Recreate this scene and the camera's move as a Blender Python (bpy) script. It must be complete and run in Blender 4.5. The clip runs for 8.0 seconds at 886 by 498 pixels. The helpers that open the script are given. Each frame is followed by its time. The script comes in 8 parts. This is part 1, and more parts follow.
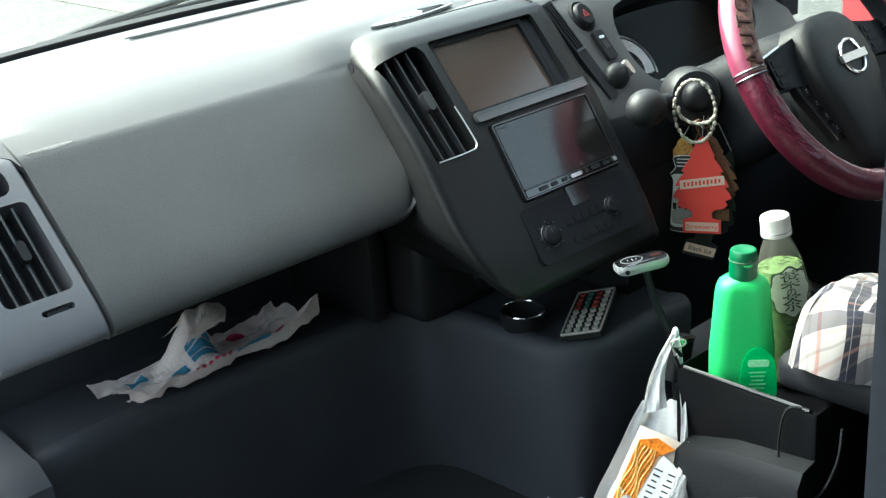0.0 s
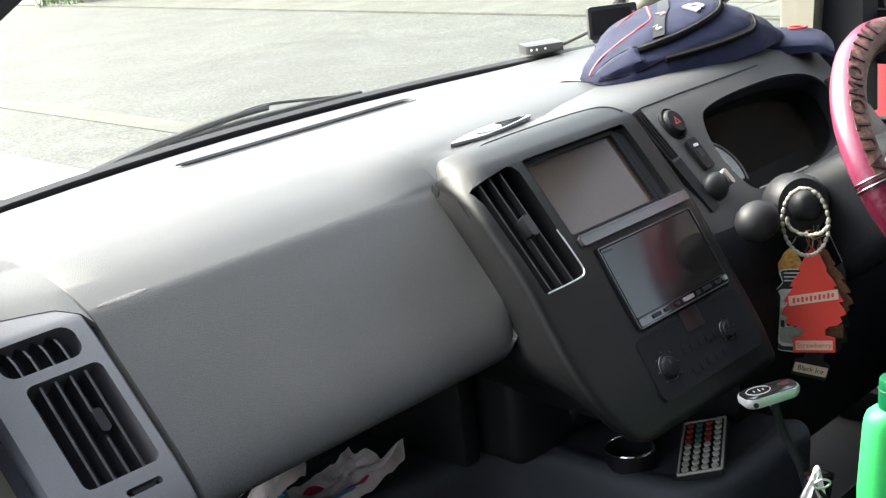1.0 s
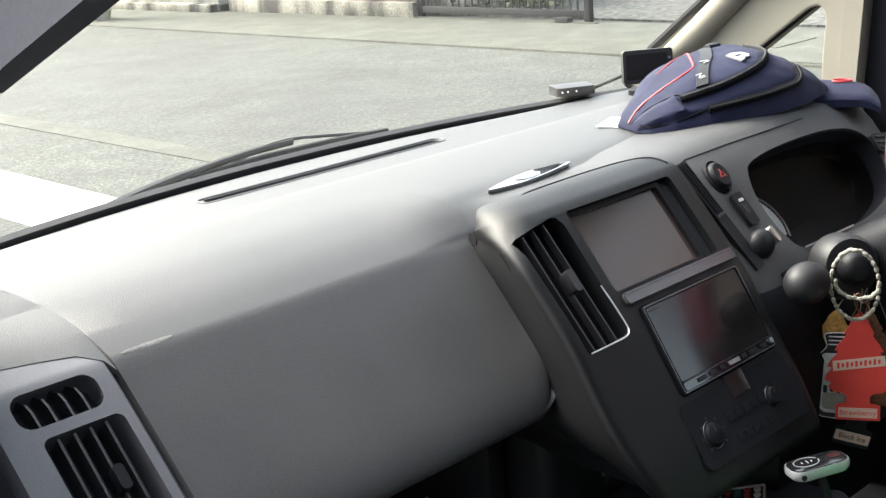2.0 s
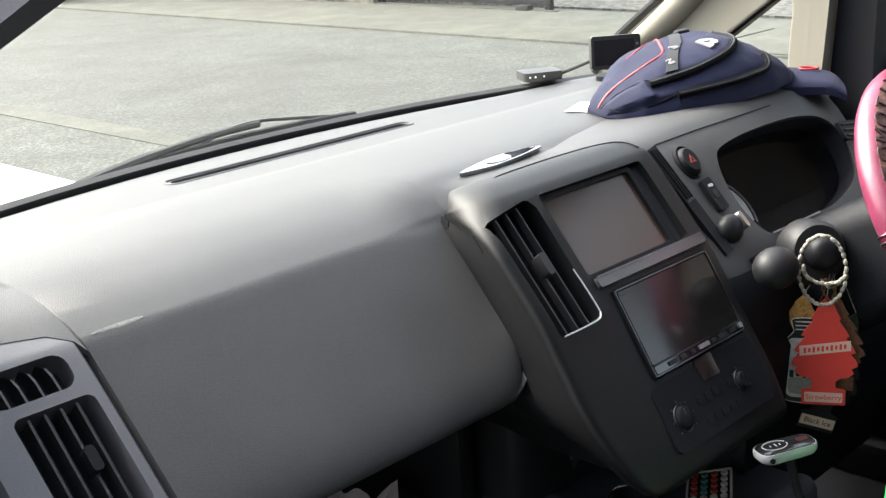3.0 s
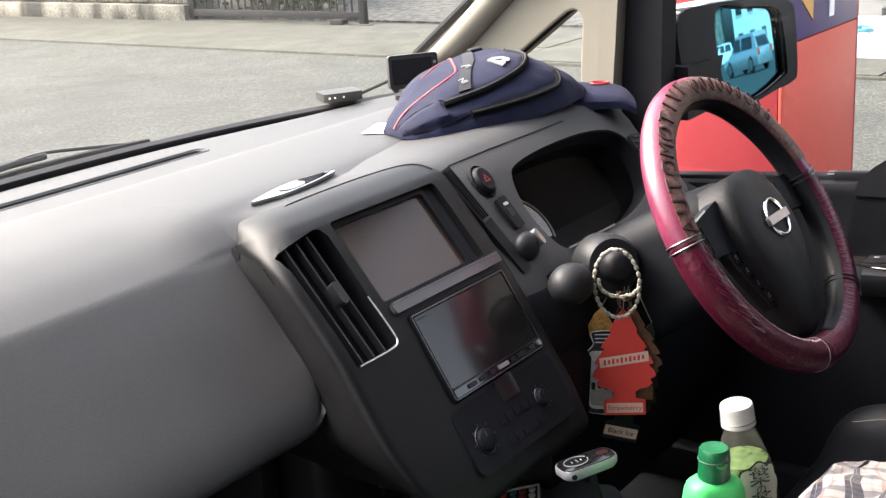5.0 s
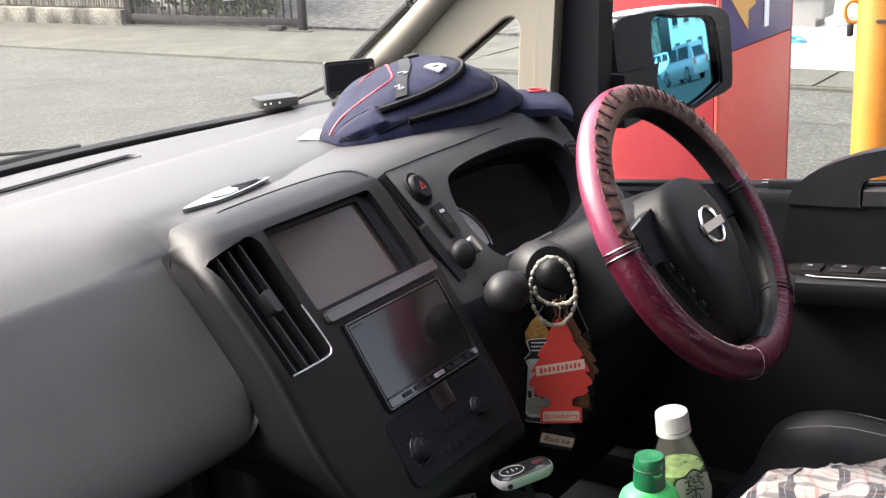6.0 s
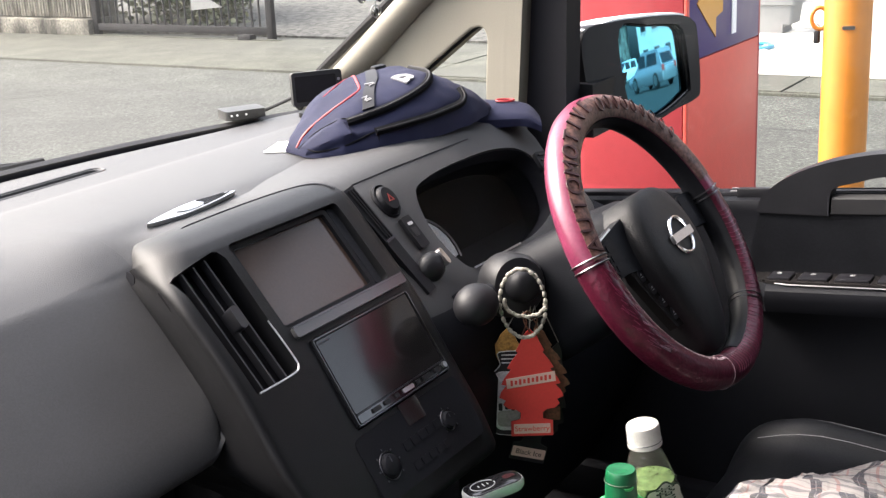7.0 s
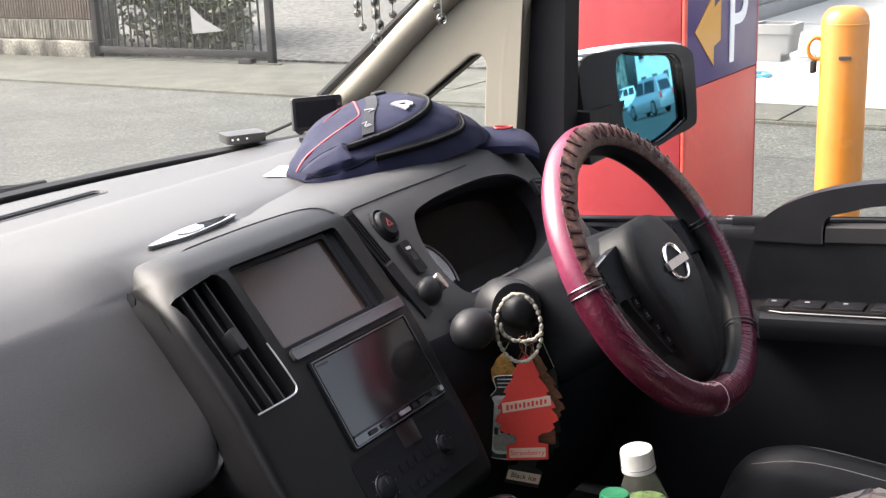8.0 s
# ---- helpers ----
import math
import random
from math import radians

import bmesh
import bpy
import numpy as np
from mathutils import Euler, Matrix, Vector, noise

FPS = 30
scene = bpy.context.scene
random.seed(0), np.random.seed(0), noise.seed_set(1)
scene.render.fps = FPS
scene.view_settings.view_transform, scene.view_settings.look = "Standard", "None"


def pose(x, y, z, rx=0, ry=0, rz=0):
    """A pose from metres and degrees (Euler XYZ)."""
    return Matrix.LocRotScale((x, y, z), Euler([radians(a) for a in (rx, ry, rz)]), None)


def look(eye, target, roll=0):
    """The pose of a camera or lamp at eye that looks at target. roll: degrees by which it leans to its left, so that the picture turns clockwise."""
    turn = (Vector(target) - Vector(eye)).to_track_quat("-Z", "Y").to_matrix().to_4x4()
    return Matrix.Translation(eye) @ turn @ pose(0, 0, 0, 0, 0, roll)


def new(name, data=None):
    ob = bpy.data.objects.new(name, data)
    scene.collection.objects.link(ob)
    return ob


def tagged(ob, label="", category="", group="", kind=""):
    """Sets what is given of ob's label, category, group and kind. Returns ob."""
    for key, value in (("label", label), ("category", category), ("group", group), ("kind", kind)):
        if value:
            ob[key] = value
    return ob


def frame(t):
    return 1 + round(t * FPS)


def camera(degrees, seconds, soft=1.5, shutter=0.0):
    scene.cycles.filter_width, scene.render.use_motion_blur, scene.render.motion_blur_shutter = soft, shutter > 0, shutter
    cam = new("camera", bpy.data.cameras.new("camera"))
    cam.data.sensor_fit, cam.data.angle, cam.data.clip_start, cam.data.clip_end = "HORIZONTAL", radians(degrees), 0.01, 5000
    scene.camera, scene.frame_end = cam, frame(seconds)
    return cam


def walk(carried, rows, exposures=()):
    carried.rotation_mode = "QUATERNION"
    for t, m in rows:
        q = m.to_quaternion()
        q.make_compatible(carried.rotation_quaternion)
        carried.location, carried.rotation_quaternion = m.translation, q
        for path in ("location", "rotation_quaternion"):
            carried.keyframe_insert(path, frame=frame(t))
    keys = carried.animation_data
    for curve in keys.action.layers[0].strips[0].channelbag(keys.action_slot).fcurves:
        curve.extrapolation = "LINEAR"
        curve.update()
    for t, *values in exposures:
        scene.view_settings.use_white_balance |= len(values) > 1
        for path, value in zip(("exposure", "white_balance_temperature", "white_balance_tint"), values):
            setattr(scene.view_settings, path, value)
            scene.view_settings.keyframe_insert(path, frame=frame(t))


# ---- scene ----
cam = camera(39.14, 8.0, soft=1.35)
PATH = [
    (0.0, -1.1296, -1.0540, 1.3692, 68.00, 4.15, -43.65),
    (0.5, -1.1310, -0.9823, 1.3714, 69.99, 3.83, -43.00),
    (1.0, -1.1175, -0.8524, 1.3744, 72.20, 6.07, -45.02),
    (1.5, -1.0929, -0.7931, 1.3729, 73.44, 5.33, -44.73),
    (1.7, -1.0960, -0.7810, 1.3823, 73.59, 4.40, -44.31),
    (2.8, -1.1139, -0.7646, 1.3755, 73.22, 3.37, -45.65),
    (3.0, -1.1125, -0.7586, 1.3757, 72.95, 3.09, -46.38),
    (3.5, -1.0957, -0.7557, 1.3711, 72.78, 3.09, -48.05),
    (4.0, -1.0846, -0.7548, 1.3734, 72.64, 3.36, -49.86),
    (4.5, -1.0737, -0.7622, 1.3746, 72.65, 3.31, -52.32),
    (5.0, -1.0671, -0.7719, 1.3828, 73.06, 3.32, -54.65),
    (6.5, -1.0458, -0.7667, 1.3776, 73.29, 2.37, -58.04),
    (7.0, -1.0401, -0.7654, 1.3814, 73.54, 2.64, -58.67),
    (7.5, -1.0458, -0.7686, 1.3834, 74.23, 2.42, -58.87),
    (8.0, -1.0536, -0.7742, 1.3861, 74.68, 2.11, -58.62),
]
walk(cam, [(t, pose(x, y, z, rx, ry, rz)) for t, x, y, z, rx, ry, rz in PATH],
     exposures=[(0.0, 3.48, 6080, -7), (0.4, 3.55, 6130, -5), (0.9, 3.36, 6400, 5), (1.5, 3.11, 6500, 7), (3.0, 2.95, 6480, 8), (5.0, 2.95, 6650, 14), (8.0, 2.87, 6600, 15)])

# ---- world and sun: a bright, hazy, overcast day ----
world = bpy.data.worlds.new("sky")
scene.world = world
world.use_nodes = True
sky = world.node_tree.nodes.new("ShaderNodeTexSky")
sky.sky_type, sky.sun_disc = "NISHITA", False
sky.sun_elevation, sky.sun_rotation = radians(44), radians(-18)
sky.dust_density, sky.ozone_density, sky.air_density = 6.0, 0.6, 1.0
back = world.node_tree.nodes["Background"]
back.inputs["Strength"].default_value = 0.15
haze = world.node_tree.nodes.new("ShaderNodeHueSaturation")
haze.inputs["Saturation"].default_value = 0.55
world.node_tree.links.new(sky.outputs["Color"], haze.inputs["Color"])
world.node_tree.links.new(haze.outputs["Color"], back.inputs["Color"])
sun = new("sun", bpy.data.lights.new("sun", "SUN"))
sun.data.energy, sun.data.angle, sun.data.color = 0.6, radians(24), (1.0, 0.97, 0.93)
sun.matrix_world = look((-2.4, 7.3, 7.45), (0, 0, 0))


# ---- materials ----
def shader(name, colour, rough=0.5, metal=0.0, vary=0.15, scale=12.0, fine=300.0, bump=0.0, bump_scale=400.0, coat=0.0, coat_rough=0.08, spec=0.5, sheen=0.0, trans=0.0, rvary=0.08):
    """A surface with blotches and grain at two scales, and a fine relief."""
    m = bpy.data.materials.new(name)
    m.use_nodes = True
    nt = m.node_tree
    b = nt.nodes["Principled BSDF"]
    geo = nt.nodes.new("ShaderNodeTexCoord")
    big = nt.nodes.new("ShaderNodeTexNoise")
    big.inputs["Scale"].default_value, big.inputs["Detail"].default_value = scale, 6
    small = nt.nodes.new("ShaderNodeTexNoise")
    small.inputs["Scale"].default_value, small.inputs["Detail"].default_value = fine, 2
    nt.links.new(geo.outputs["Object"], big.inputs["Vector"])
    nt.links.new(geo.outputs["Object"], small.inputs["Vector"])
    add = nt.nodes.new("ShaderNodeMath")
    add.operation = "ADD"
    nt.links.new(big.outputs["Fac"], add.inputs[0])
    nt.links.new(small.outputs["Fac"], add.inputs[1])
    ramp = nt.nodes.new("ShaderNodeMapRange")
    ramp.inputs["From Min"].default_value, ramp.inputs["From Max"].default_value = 0.75, 1.25
    ramp.inputs["To Min"].default_value, ramp.inputs["To Max"].default_value = 1 - vary, 1 + vary
    nt.links.new(add.outputs[0], ramp.inputs["Value"])
    mul = nt.nodes.new("ShaderNodeMix")
    mul.data_type, mul.blend_type = "RGBA", "MULTIPLY"
    mul.inputs["Factor"].default_value = 1.0
    mul.inputs["A"].default_value = (*colour, 1)
    nt.links.new(ramp.outputs["Result"], mul.inputs["B"])
    nt.links.new(mul.outputs["Result"], b.inputs["Base Color"])
    rr = nt.nodes.new("ShaderNodeMapRange")
    rr.inputs["To Min"].default_value, rr.inputs["To Max"].default_value = max(0.02, rough - rvary), min(1, rough + rvary)
    nt.links.new(big.outputs["Fac"], rr.inputs["Value"])
    if vary:
        nt.links.new(rr.outputs["Result"], b.inputs["Roughness"])
    b.inputs["Roughness"].default_value = rough
    b.inputs["Metallic"].default_value = metal
    b.inputs["Coat Weight"].default_value = coat
    b.inputs["Coat Roughness"].default_value = coat_rough
    b.inputs["Specular IOR Level"].default_value = spec
    b.inputs["Sheen Weight"].default_value = sheen
    b.inputs["Transmission Weight"].default_value = trans
    if bump:
        tex = nt.nodes.new("ShaderNodeTexNoise")
        tex.inputs["Scale"].default_value, tex.inputs["Detail"].default_value = bump_scale, 3
        nt.links.new(geo.outputs["Object"], tex.inputs["Vector"])
        bn = nt.nodes.new("ShaderNodeBump")
        bn.inputs["Strength"].default_value, bn.inputs["Distance"].default_value = bump, 0.002
        nt.links.new(tex.outputs["Fac"], bn.inputs["Height"])
        nt.links.new(bn.outputs["Normal"], b.inputs["Normal"])
    return m


def glass(name, tint=(1, 1, 1), gloss=0.5, base=0.02):
    """A clear pane: it lets light through and mirrors by Fresnel."""
    m = bpy.data.materials.new(name)
    m.use_nodes = True
    nt = m.node_tree
    nt.nodes.remove(nt.nodes["Principled BSDF"])
    out = nt.nodes["Material Output"]
    t, g, f, x, p, s = (nt.nodes.new("ShaderNode" + k) for k in ("BsdfTransparent", "BsdfGlossy", "LayerWeight", "MixShader", "Math", "Math"))
    t.inputs["Color"].default_value = (*tint, 1)
    g.inputs["Roughness"].default_value = 0.02
    f.inputs["Blend"].default_value = 0.5
    p.operation, p.inputs[1].default_value = "POWER", 4.0
    s.operation, s.inputs[1].default_value, s.inputs[2].default_value = "MULTIPLY_ADD", gloss, base
    nt.links.new(f.outputs["Facing"], p.inputs[0])
    nt.links.new(p.outputs[0], s.inputs[0])
    nt.links.new(s.outputs[0], x.inputs[0])
    nt.links.new(t.outputs[0], x.inputs[1])
    nt.links.new(g.outputs[0], x.inputs[2])
    nt.links.new(x.outputs[0], out.inputs["Surface"])
    return m


M_DASH = shader("dash_plastic", (0.050, 0.0504, 0.0515), 0.5, vary=0.12, scale=7, fine=500, bump=0.34, bump_scale=850, spec=0.28, rvary=0.03)
M_ENDPANEL = shader("satin_grey_panel", (0.098, 0.097, 0.106), 0.45, vary=0.08, scale=12, fine=700, bump=0.12, bump_scale=700)
M_TRIM = shader("satin_trim", (0.017, 0.0172, 0.0185), 0.46, vary=0.1, scale=14, fine=700, bump=0.1, bump_scale=1000, spec=0.25)
M_SHELL = shader("satin_shell", (0.0050, 0.0052, 0.0059), 0.5, vary=0.08, scale=14, fine=700, bump=0.2, bump_scale=800, spec=0.29)
M_SCUFF = shader("pale_scuff", (0.13, 0.13, 0.124), 0.7, vary=0.3, scale=60, fine=400, bump=0.3, bump_scale=500)
M_LEDGE = shader("satin_ledge", (0.11, 0.108, 0.108), 0.3, vary=0.05, metal=0.6, spec=0.6)
# The brown base colour stands in for a warm reflection on the glass.
M_SCREEN2 = shader("display_glass", (0.062, 0.042, 0.033), 0.2, vary=0.05, scale=5, spec=0.45, rvary=0.03)
M_FRAME = shader("grey_metal_frame", (0.15, 0.15, 0.155), 0.35, metal=1.0, vary=0.08)
M_SLAT = shader("vent_slat_plastic", (0.018, 0.018, 0.020), 0.4, vary=0.1)
M_BLACK = shader("black_plastic", (0.0095, 0.0098, 0.0115), 0.46, vary=0.2, scale=20, fine=800, bump=0.15, bump_scale=1000, spec=0.15)
M_LOWER = shader("lower_plastic", (0.033, 0.0352, 0.0425), 0.55, vary=0.15, scale=10, fine=900, bump=0.3, bump_scale=900, spec=0.22)
M_GLOSS = shader("piano_black", (0.008, 0.008, 0.009), 0.12, vary=0.1)
M_SCREEN = shader("screen_glass", (0.013, 0.012, 0.0118), 0.14, vary=0.1, scale=6, fine=40, spec=0.34, rvary=0.03)
M_DOOR = shader("door_plastic", (0.0078, 0.0085, 0.0108), 0.55, vary=0.15, scale=10, fine=900, bump=0.3, bump_scale=900, spec=0.14)
# Backs of vents and hollows: the dark of their depth is in the colour.
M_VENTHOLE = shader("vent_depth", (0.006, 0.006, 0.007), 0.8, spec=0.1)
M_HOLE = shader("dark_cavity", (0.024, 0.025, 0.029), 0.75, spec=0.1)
M_CHROME = shader("chrome", (0.75, 0.75, 0.76), 0.14, metal=1.0, vary=0.05)
M_EDGE = shader("grey_metal_edge", (0.07, 0.07, 0.075), 0.38, metal=1.0, vary=0.1)
M_SILVER = shader("satin_silver", (0.55, 0.55, 0.55), 0.3, metal=1.0, vary=0.08)
M_CREAM = shader("cream_trim", (0.195, 0.183, 0.150), 0.7, vary=0.06, scale=5, fine=500, bump=0.15, bump_scale=700, spec=0.2)
M_HEAD = shader("headliner_cloth", (0.66, 0.63, 0.55), 0.9, vary=0.08, bump=0.2)
M_SEAL = shader("rubber_seal", (0.0095, 0.0095, 0.012), 0.6, spec=0.13)
M_RAIL = shader("blue_grey_rail", (0.030, 0.033, 0.045), 0.6, spec=0.2)
M_CARPET = shader("carpet", (0.007, 0.007, 0.008), 0.95, vary=0.3, bump=0.6, bump_scale=500)
M_LEATHER = shader("black_leather", (0.0065, 0.0070, 0.0086), 0.42, spec=0.15, vary=0.2, scale=20, fine=300, bump=0.14, bump_scale=260)
M_PINK = shader("pink_leatherette", (0.145, 0.023, 0.052), 0.34, vary=0.16, scale=30, fine=250, bump=0.16, bump_scale=160, coat=0.35, coat_rough=0.2, spec=0.35)
M_MAROON = shader("maroon_leather", (0.060, 0.0056, 0.0160), 0.36, vary=0.3, scale=60, fine=250, bump=0.6, bump_scale=140, coat=0.12, spec=0.3)
M_HUB = shader("grained_hub_plastic", (0.0105, 0.0107, 0.0118), 0.5, vary=0.1, scale=14, fine=700, bump=0.4, bump_scale=650, spec=0.25)
M_BROWNPRINT = shader("brown_lettering", (0.035, 0.012, 0.012), 0.4, vary=0.2)
M_TAUPE = shader("patterned_leatherette", (0.11, 0.058, 0.048), 0.45, vary=0.5, scale=55, fine=220, bump=0.5, bump_scale=120, spec=0.25)
M_THREAD = shader("pale_thread", (0.40, 0.30, 0.32), 0.8)
M_NAVY = shader("navy_nylon", (0.0085, 0.0105, 0.031), 0.8, vary=0.15, scale=25, fine=900, bump=0.35, bump_scale=1400, sheen=0.02, spec=0.2)
M_ZIP = shader("black_zip", (0.0045, 0.0048, 0.006), 0.7, vary=0.2, bump=0.3, bump_scale=900, spec=0.08)
M_TEETH = shader("zip_teeth", (0.016, 0.016, 0.018), 0.5, vary=0.2, bump=0.6, bump_scale=700, spec=0.2)
M_PRINT = shader("bag_print", (0.24, 0.24, 0.25), 0.7, vary=0.08)
M_GREYMARK = shader("grey_print", (0.28, 0.28, 0.29), 0.5, vary=0.05)
M_RED = shader("red_piping", (0.2475, 0.009, 0.015), 0.5)
M_WHITE = shader("white_print", (0.80, 0.80, 0.80), 0.5, vary=0.03)
M_GREYBAND = shader("grey_webbing", (0.016, 0.017, 0.020), 0.6, vary=0.2, spec=0.2)
M_GREEN = shader("green_bottle_plastic", (0.045, 0.42, 0.11), 0.5, vary=0.05, spec=0.3)
M_DKGREEN = shader("dark_green_cap", (0.003, 0.082, 0.03), 0.35, vary=0.08)
M_CAPWHITE = shader("white_cap", (0.3552, 0.3493, 0.3256), 0.45, vary=0.05)
M_TEA = shader("green_tea", (0.100, 0.150, 0.060), 0.15, vary=0.4, scale=45, fine=120, trans=0.2)
M_LABEL = shader("tea_label", (0.56, 0.60, 0.50), 0.5, vary=0.05)
M_INK = shader("dark_green_ink", (0.02, 0.05, 0.025), 0.6)
M_TREE = shader("red_card", (0.6, 0.045, 0.035), 0.6, vary=0.05, scale=40)
M_YELLOW = shader("ochre_card", (0.42, 0.22, 0.05), 0.6, vary=0.4, scale=70)
M_JARCARD = shader("jar_print_card", (0.50, 0.50, 0.51), 0.5, vary=0.25, scale=60)
M_DULLRED = shader("dull_red_print", (0.22, 0.02, 0.015), 0.5)
M_BROWN = shader("brown_card", (0.14, 0.058, 0.03), 0.6, vary=0.4, scale=70)
M_BLACKCARD = shader("black_card", (0.008, 0.008, 0.009), 0.5)
M_PALELABEL = shader("pale_card_label", (0.62, 0.45, 0.37), 0.6, vary=0.05)
M_BEAD = shader("ivory_bead", (0.26, 0.245, 0.205), 0.5, vary=0.35, scale=90)
M_PAPER = shader("wrapping_paper", (0.88, 0.8, 0.79), 0.7, vary=0.06, scale=30, bump=0.15, bump_scale=120)
M_BLUEPRINT = shader("blue_print", (0.09, 0.33, 0.55), 0.6, vary=0.1)
M_PINKPRINT = shader("pink_print", (0.78, 0.07, 0.18), 0.6, vary=0.1)
M_BAG = shader("white_polythene", (0.80, 0.80, 0.81), 0.6, vary=0.05, bump=0.3, bump_scale=45, spec=0.25, trans=0.0)
M_PACK = shader("snack_packet", (0.62, 0.54, 0.46), 0.35, vary=0.1, scale=25)
M_ORANGE = shader("orange_print", (0.72, 0.20, 0.015), 0.4, vary=0.45, scale=90)
M_NOODLE = shader("pale_noodle_print", (0.85, 0.48, 0.16), 0.5, vary=0.2, scale=60)
M_MIRROR = shader("blue_mirror", (0.06178, 0.2527, 0.3707), 0.015, metal=1.0, vary=0.0)
M_ABACUS = shader("grey_frame", (0.30, 0.29, 0.27), 0.5, vary=0.2)
M_TYRE = shader("tyre_rubber", (0.02, 0.02, 0.02), 0.8)
M_STALK = shader("satin_stalk", (0.0105, 0.0105, 0.012), 0.5, vary=0.08, spec=0.3)
M_ROUTER = shader("matt_black", (0.012, 0.012, 0.013), 0.5, vary=0.2)


def plaid(name):
    """White cotton with navy, grey and rust check bands."""
    m = bpy.data.materials.new(name)
    m.use_nodes = True
    nt = m.node_tree
    b = nt.nodes["Principled BSDF"]
    b.inputs["Roughness"].default_value = 0.9
    b.inputs["Sheen Weight"].default_value = 0.2
    uv = nt.nodes.new("ShaderNodeUVMap")
    sep = nt.nodes.new("ShaderNodeSeparateXYZ")
    turn = nt.nodes.new("ShaderNodeMapping")
    turn.inputs["Rotation"].default_value = (0, 0, radians(64))
    turn.inputs["Scale"].default_value = (1.15, 1.15, 1)
    nt.links.new(uv.outputs[0], turn.inputs["Vector"])
    nt.links.new(turn.outputs["Vector"], sep.inputs[0])
    colour = None
    bands = ((0, 0.105, 0.08, 0.36, 0.97, (0.012, 0.013, 0.03)), (0, 0.105, 0.19, 0.205, 0.7, (0.5, 0.5, 0.5)), (0, 0.105, 0.64, 0.70, 0.55, (0.40, 0.12, 0.09)), (0, 0.105, 0.48, 0.53, 0.25, (0.2, 0.18, 0.16)),
             (1, 0.085, 0.30, 0.60, 0.62, (0.02, 0.022, 0.05)), (1, 0.085, 0.80, 0.86, 0.35, (0.42, 0.20, 0.15)), (1, 0.085, 0.02, 0.06, 0.3, (0.2, 0.18, 0.18)), (1, 0.017, 0.1, 0.34, 0.22, (0.22, 0.16, 0.14)))
    for axis, period, lo, hi, strong, tone in bands:
        d = nt.nodes.new("ShaderNodeMath")
        d.operation = "DIVIDE"
        d.inputs[1].default_value = period
        nt.links.new(sep.outputs[axis], d.inputs[0])
        fr = nt.nodes.new("ShaderNodeMath")
        fr.operation = "FRACT"
        nt.links.new(d.outputs[0], fr.inputs[0])
        c = nt.nodes.new("ShaderNodeMath")
        c.operation = "COMPARE"
        c.inputs[1].default_value, c.inputs[2].default_value = (lo + hi) / 2, (hi - lo) / 2
        nt.links.new(fr.outputs[0], c.inputs[0])
        s = nt.nodes.new("ShaderNodeMath")
        s.operation = "MULTIPLY"
        s.inputs[1].default_value = strong
        nt.links.new(c.outputs[0], s.inputs[0])
        mix = nt.nodes.new("ShaderNodeMix")
        mix.data_type = "RGBA"
        mix.inputs["B"].default_value = (*tone, 1)
        if colour:
            nt.links.new(colour, mix.inputs["A"])
        else:
            mix.inputs["A"].default_value = (0.46, 0.435, 0.42, 1)
        nt.links.new(s.outputs[0], mix.inputs["Factor"])
        colour = mix.outputs["Result"]
    nt.links.new(colour, b.inputs["Base Color"])
    n = nt.nodes.new("ShaderNodeTexNoise")
    n.inputs["Scale"].default_value = 900
    bn = nt.nodes.new("ShaderNodeBump")
    bn.inputs["Strength"].default_value, bn.inputs["Distance"].default_value = 0.3, 0.001
    nt.links.new(n.outputs["Fac"], bn.inputs["Height"])
    nt.links.new(bn.outputs["Normal"], b.inputs["Normal"])
    return m


M_PLAID = plaid("plaid_cotton")
# outdoors
M_ASPHALT = shader("worn_asphalt", (0.0300, 0.0330, 0.0280), 0.9, vary=0.22, scale=0.55, fine=40, bump=0.6, bump_scale=60)
M_ASPHALT2 = shader("coarse_asphalt", (0.0300, 0.0328, 0.0285), 0.9, vary=0.26, scale=0.6, fine=40, bump=1.0, bump_scale=70)
M_CONCRETE = shader("pale_concrete", (0.0425, 0.0445, 0.0345), 0.9, vary=0.28, scale=1.3, fine=70, bump=0.4, bump_scale=80)


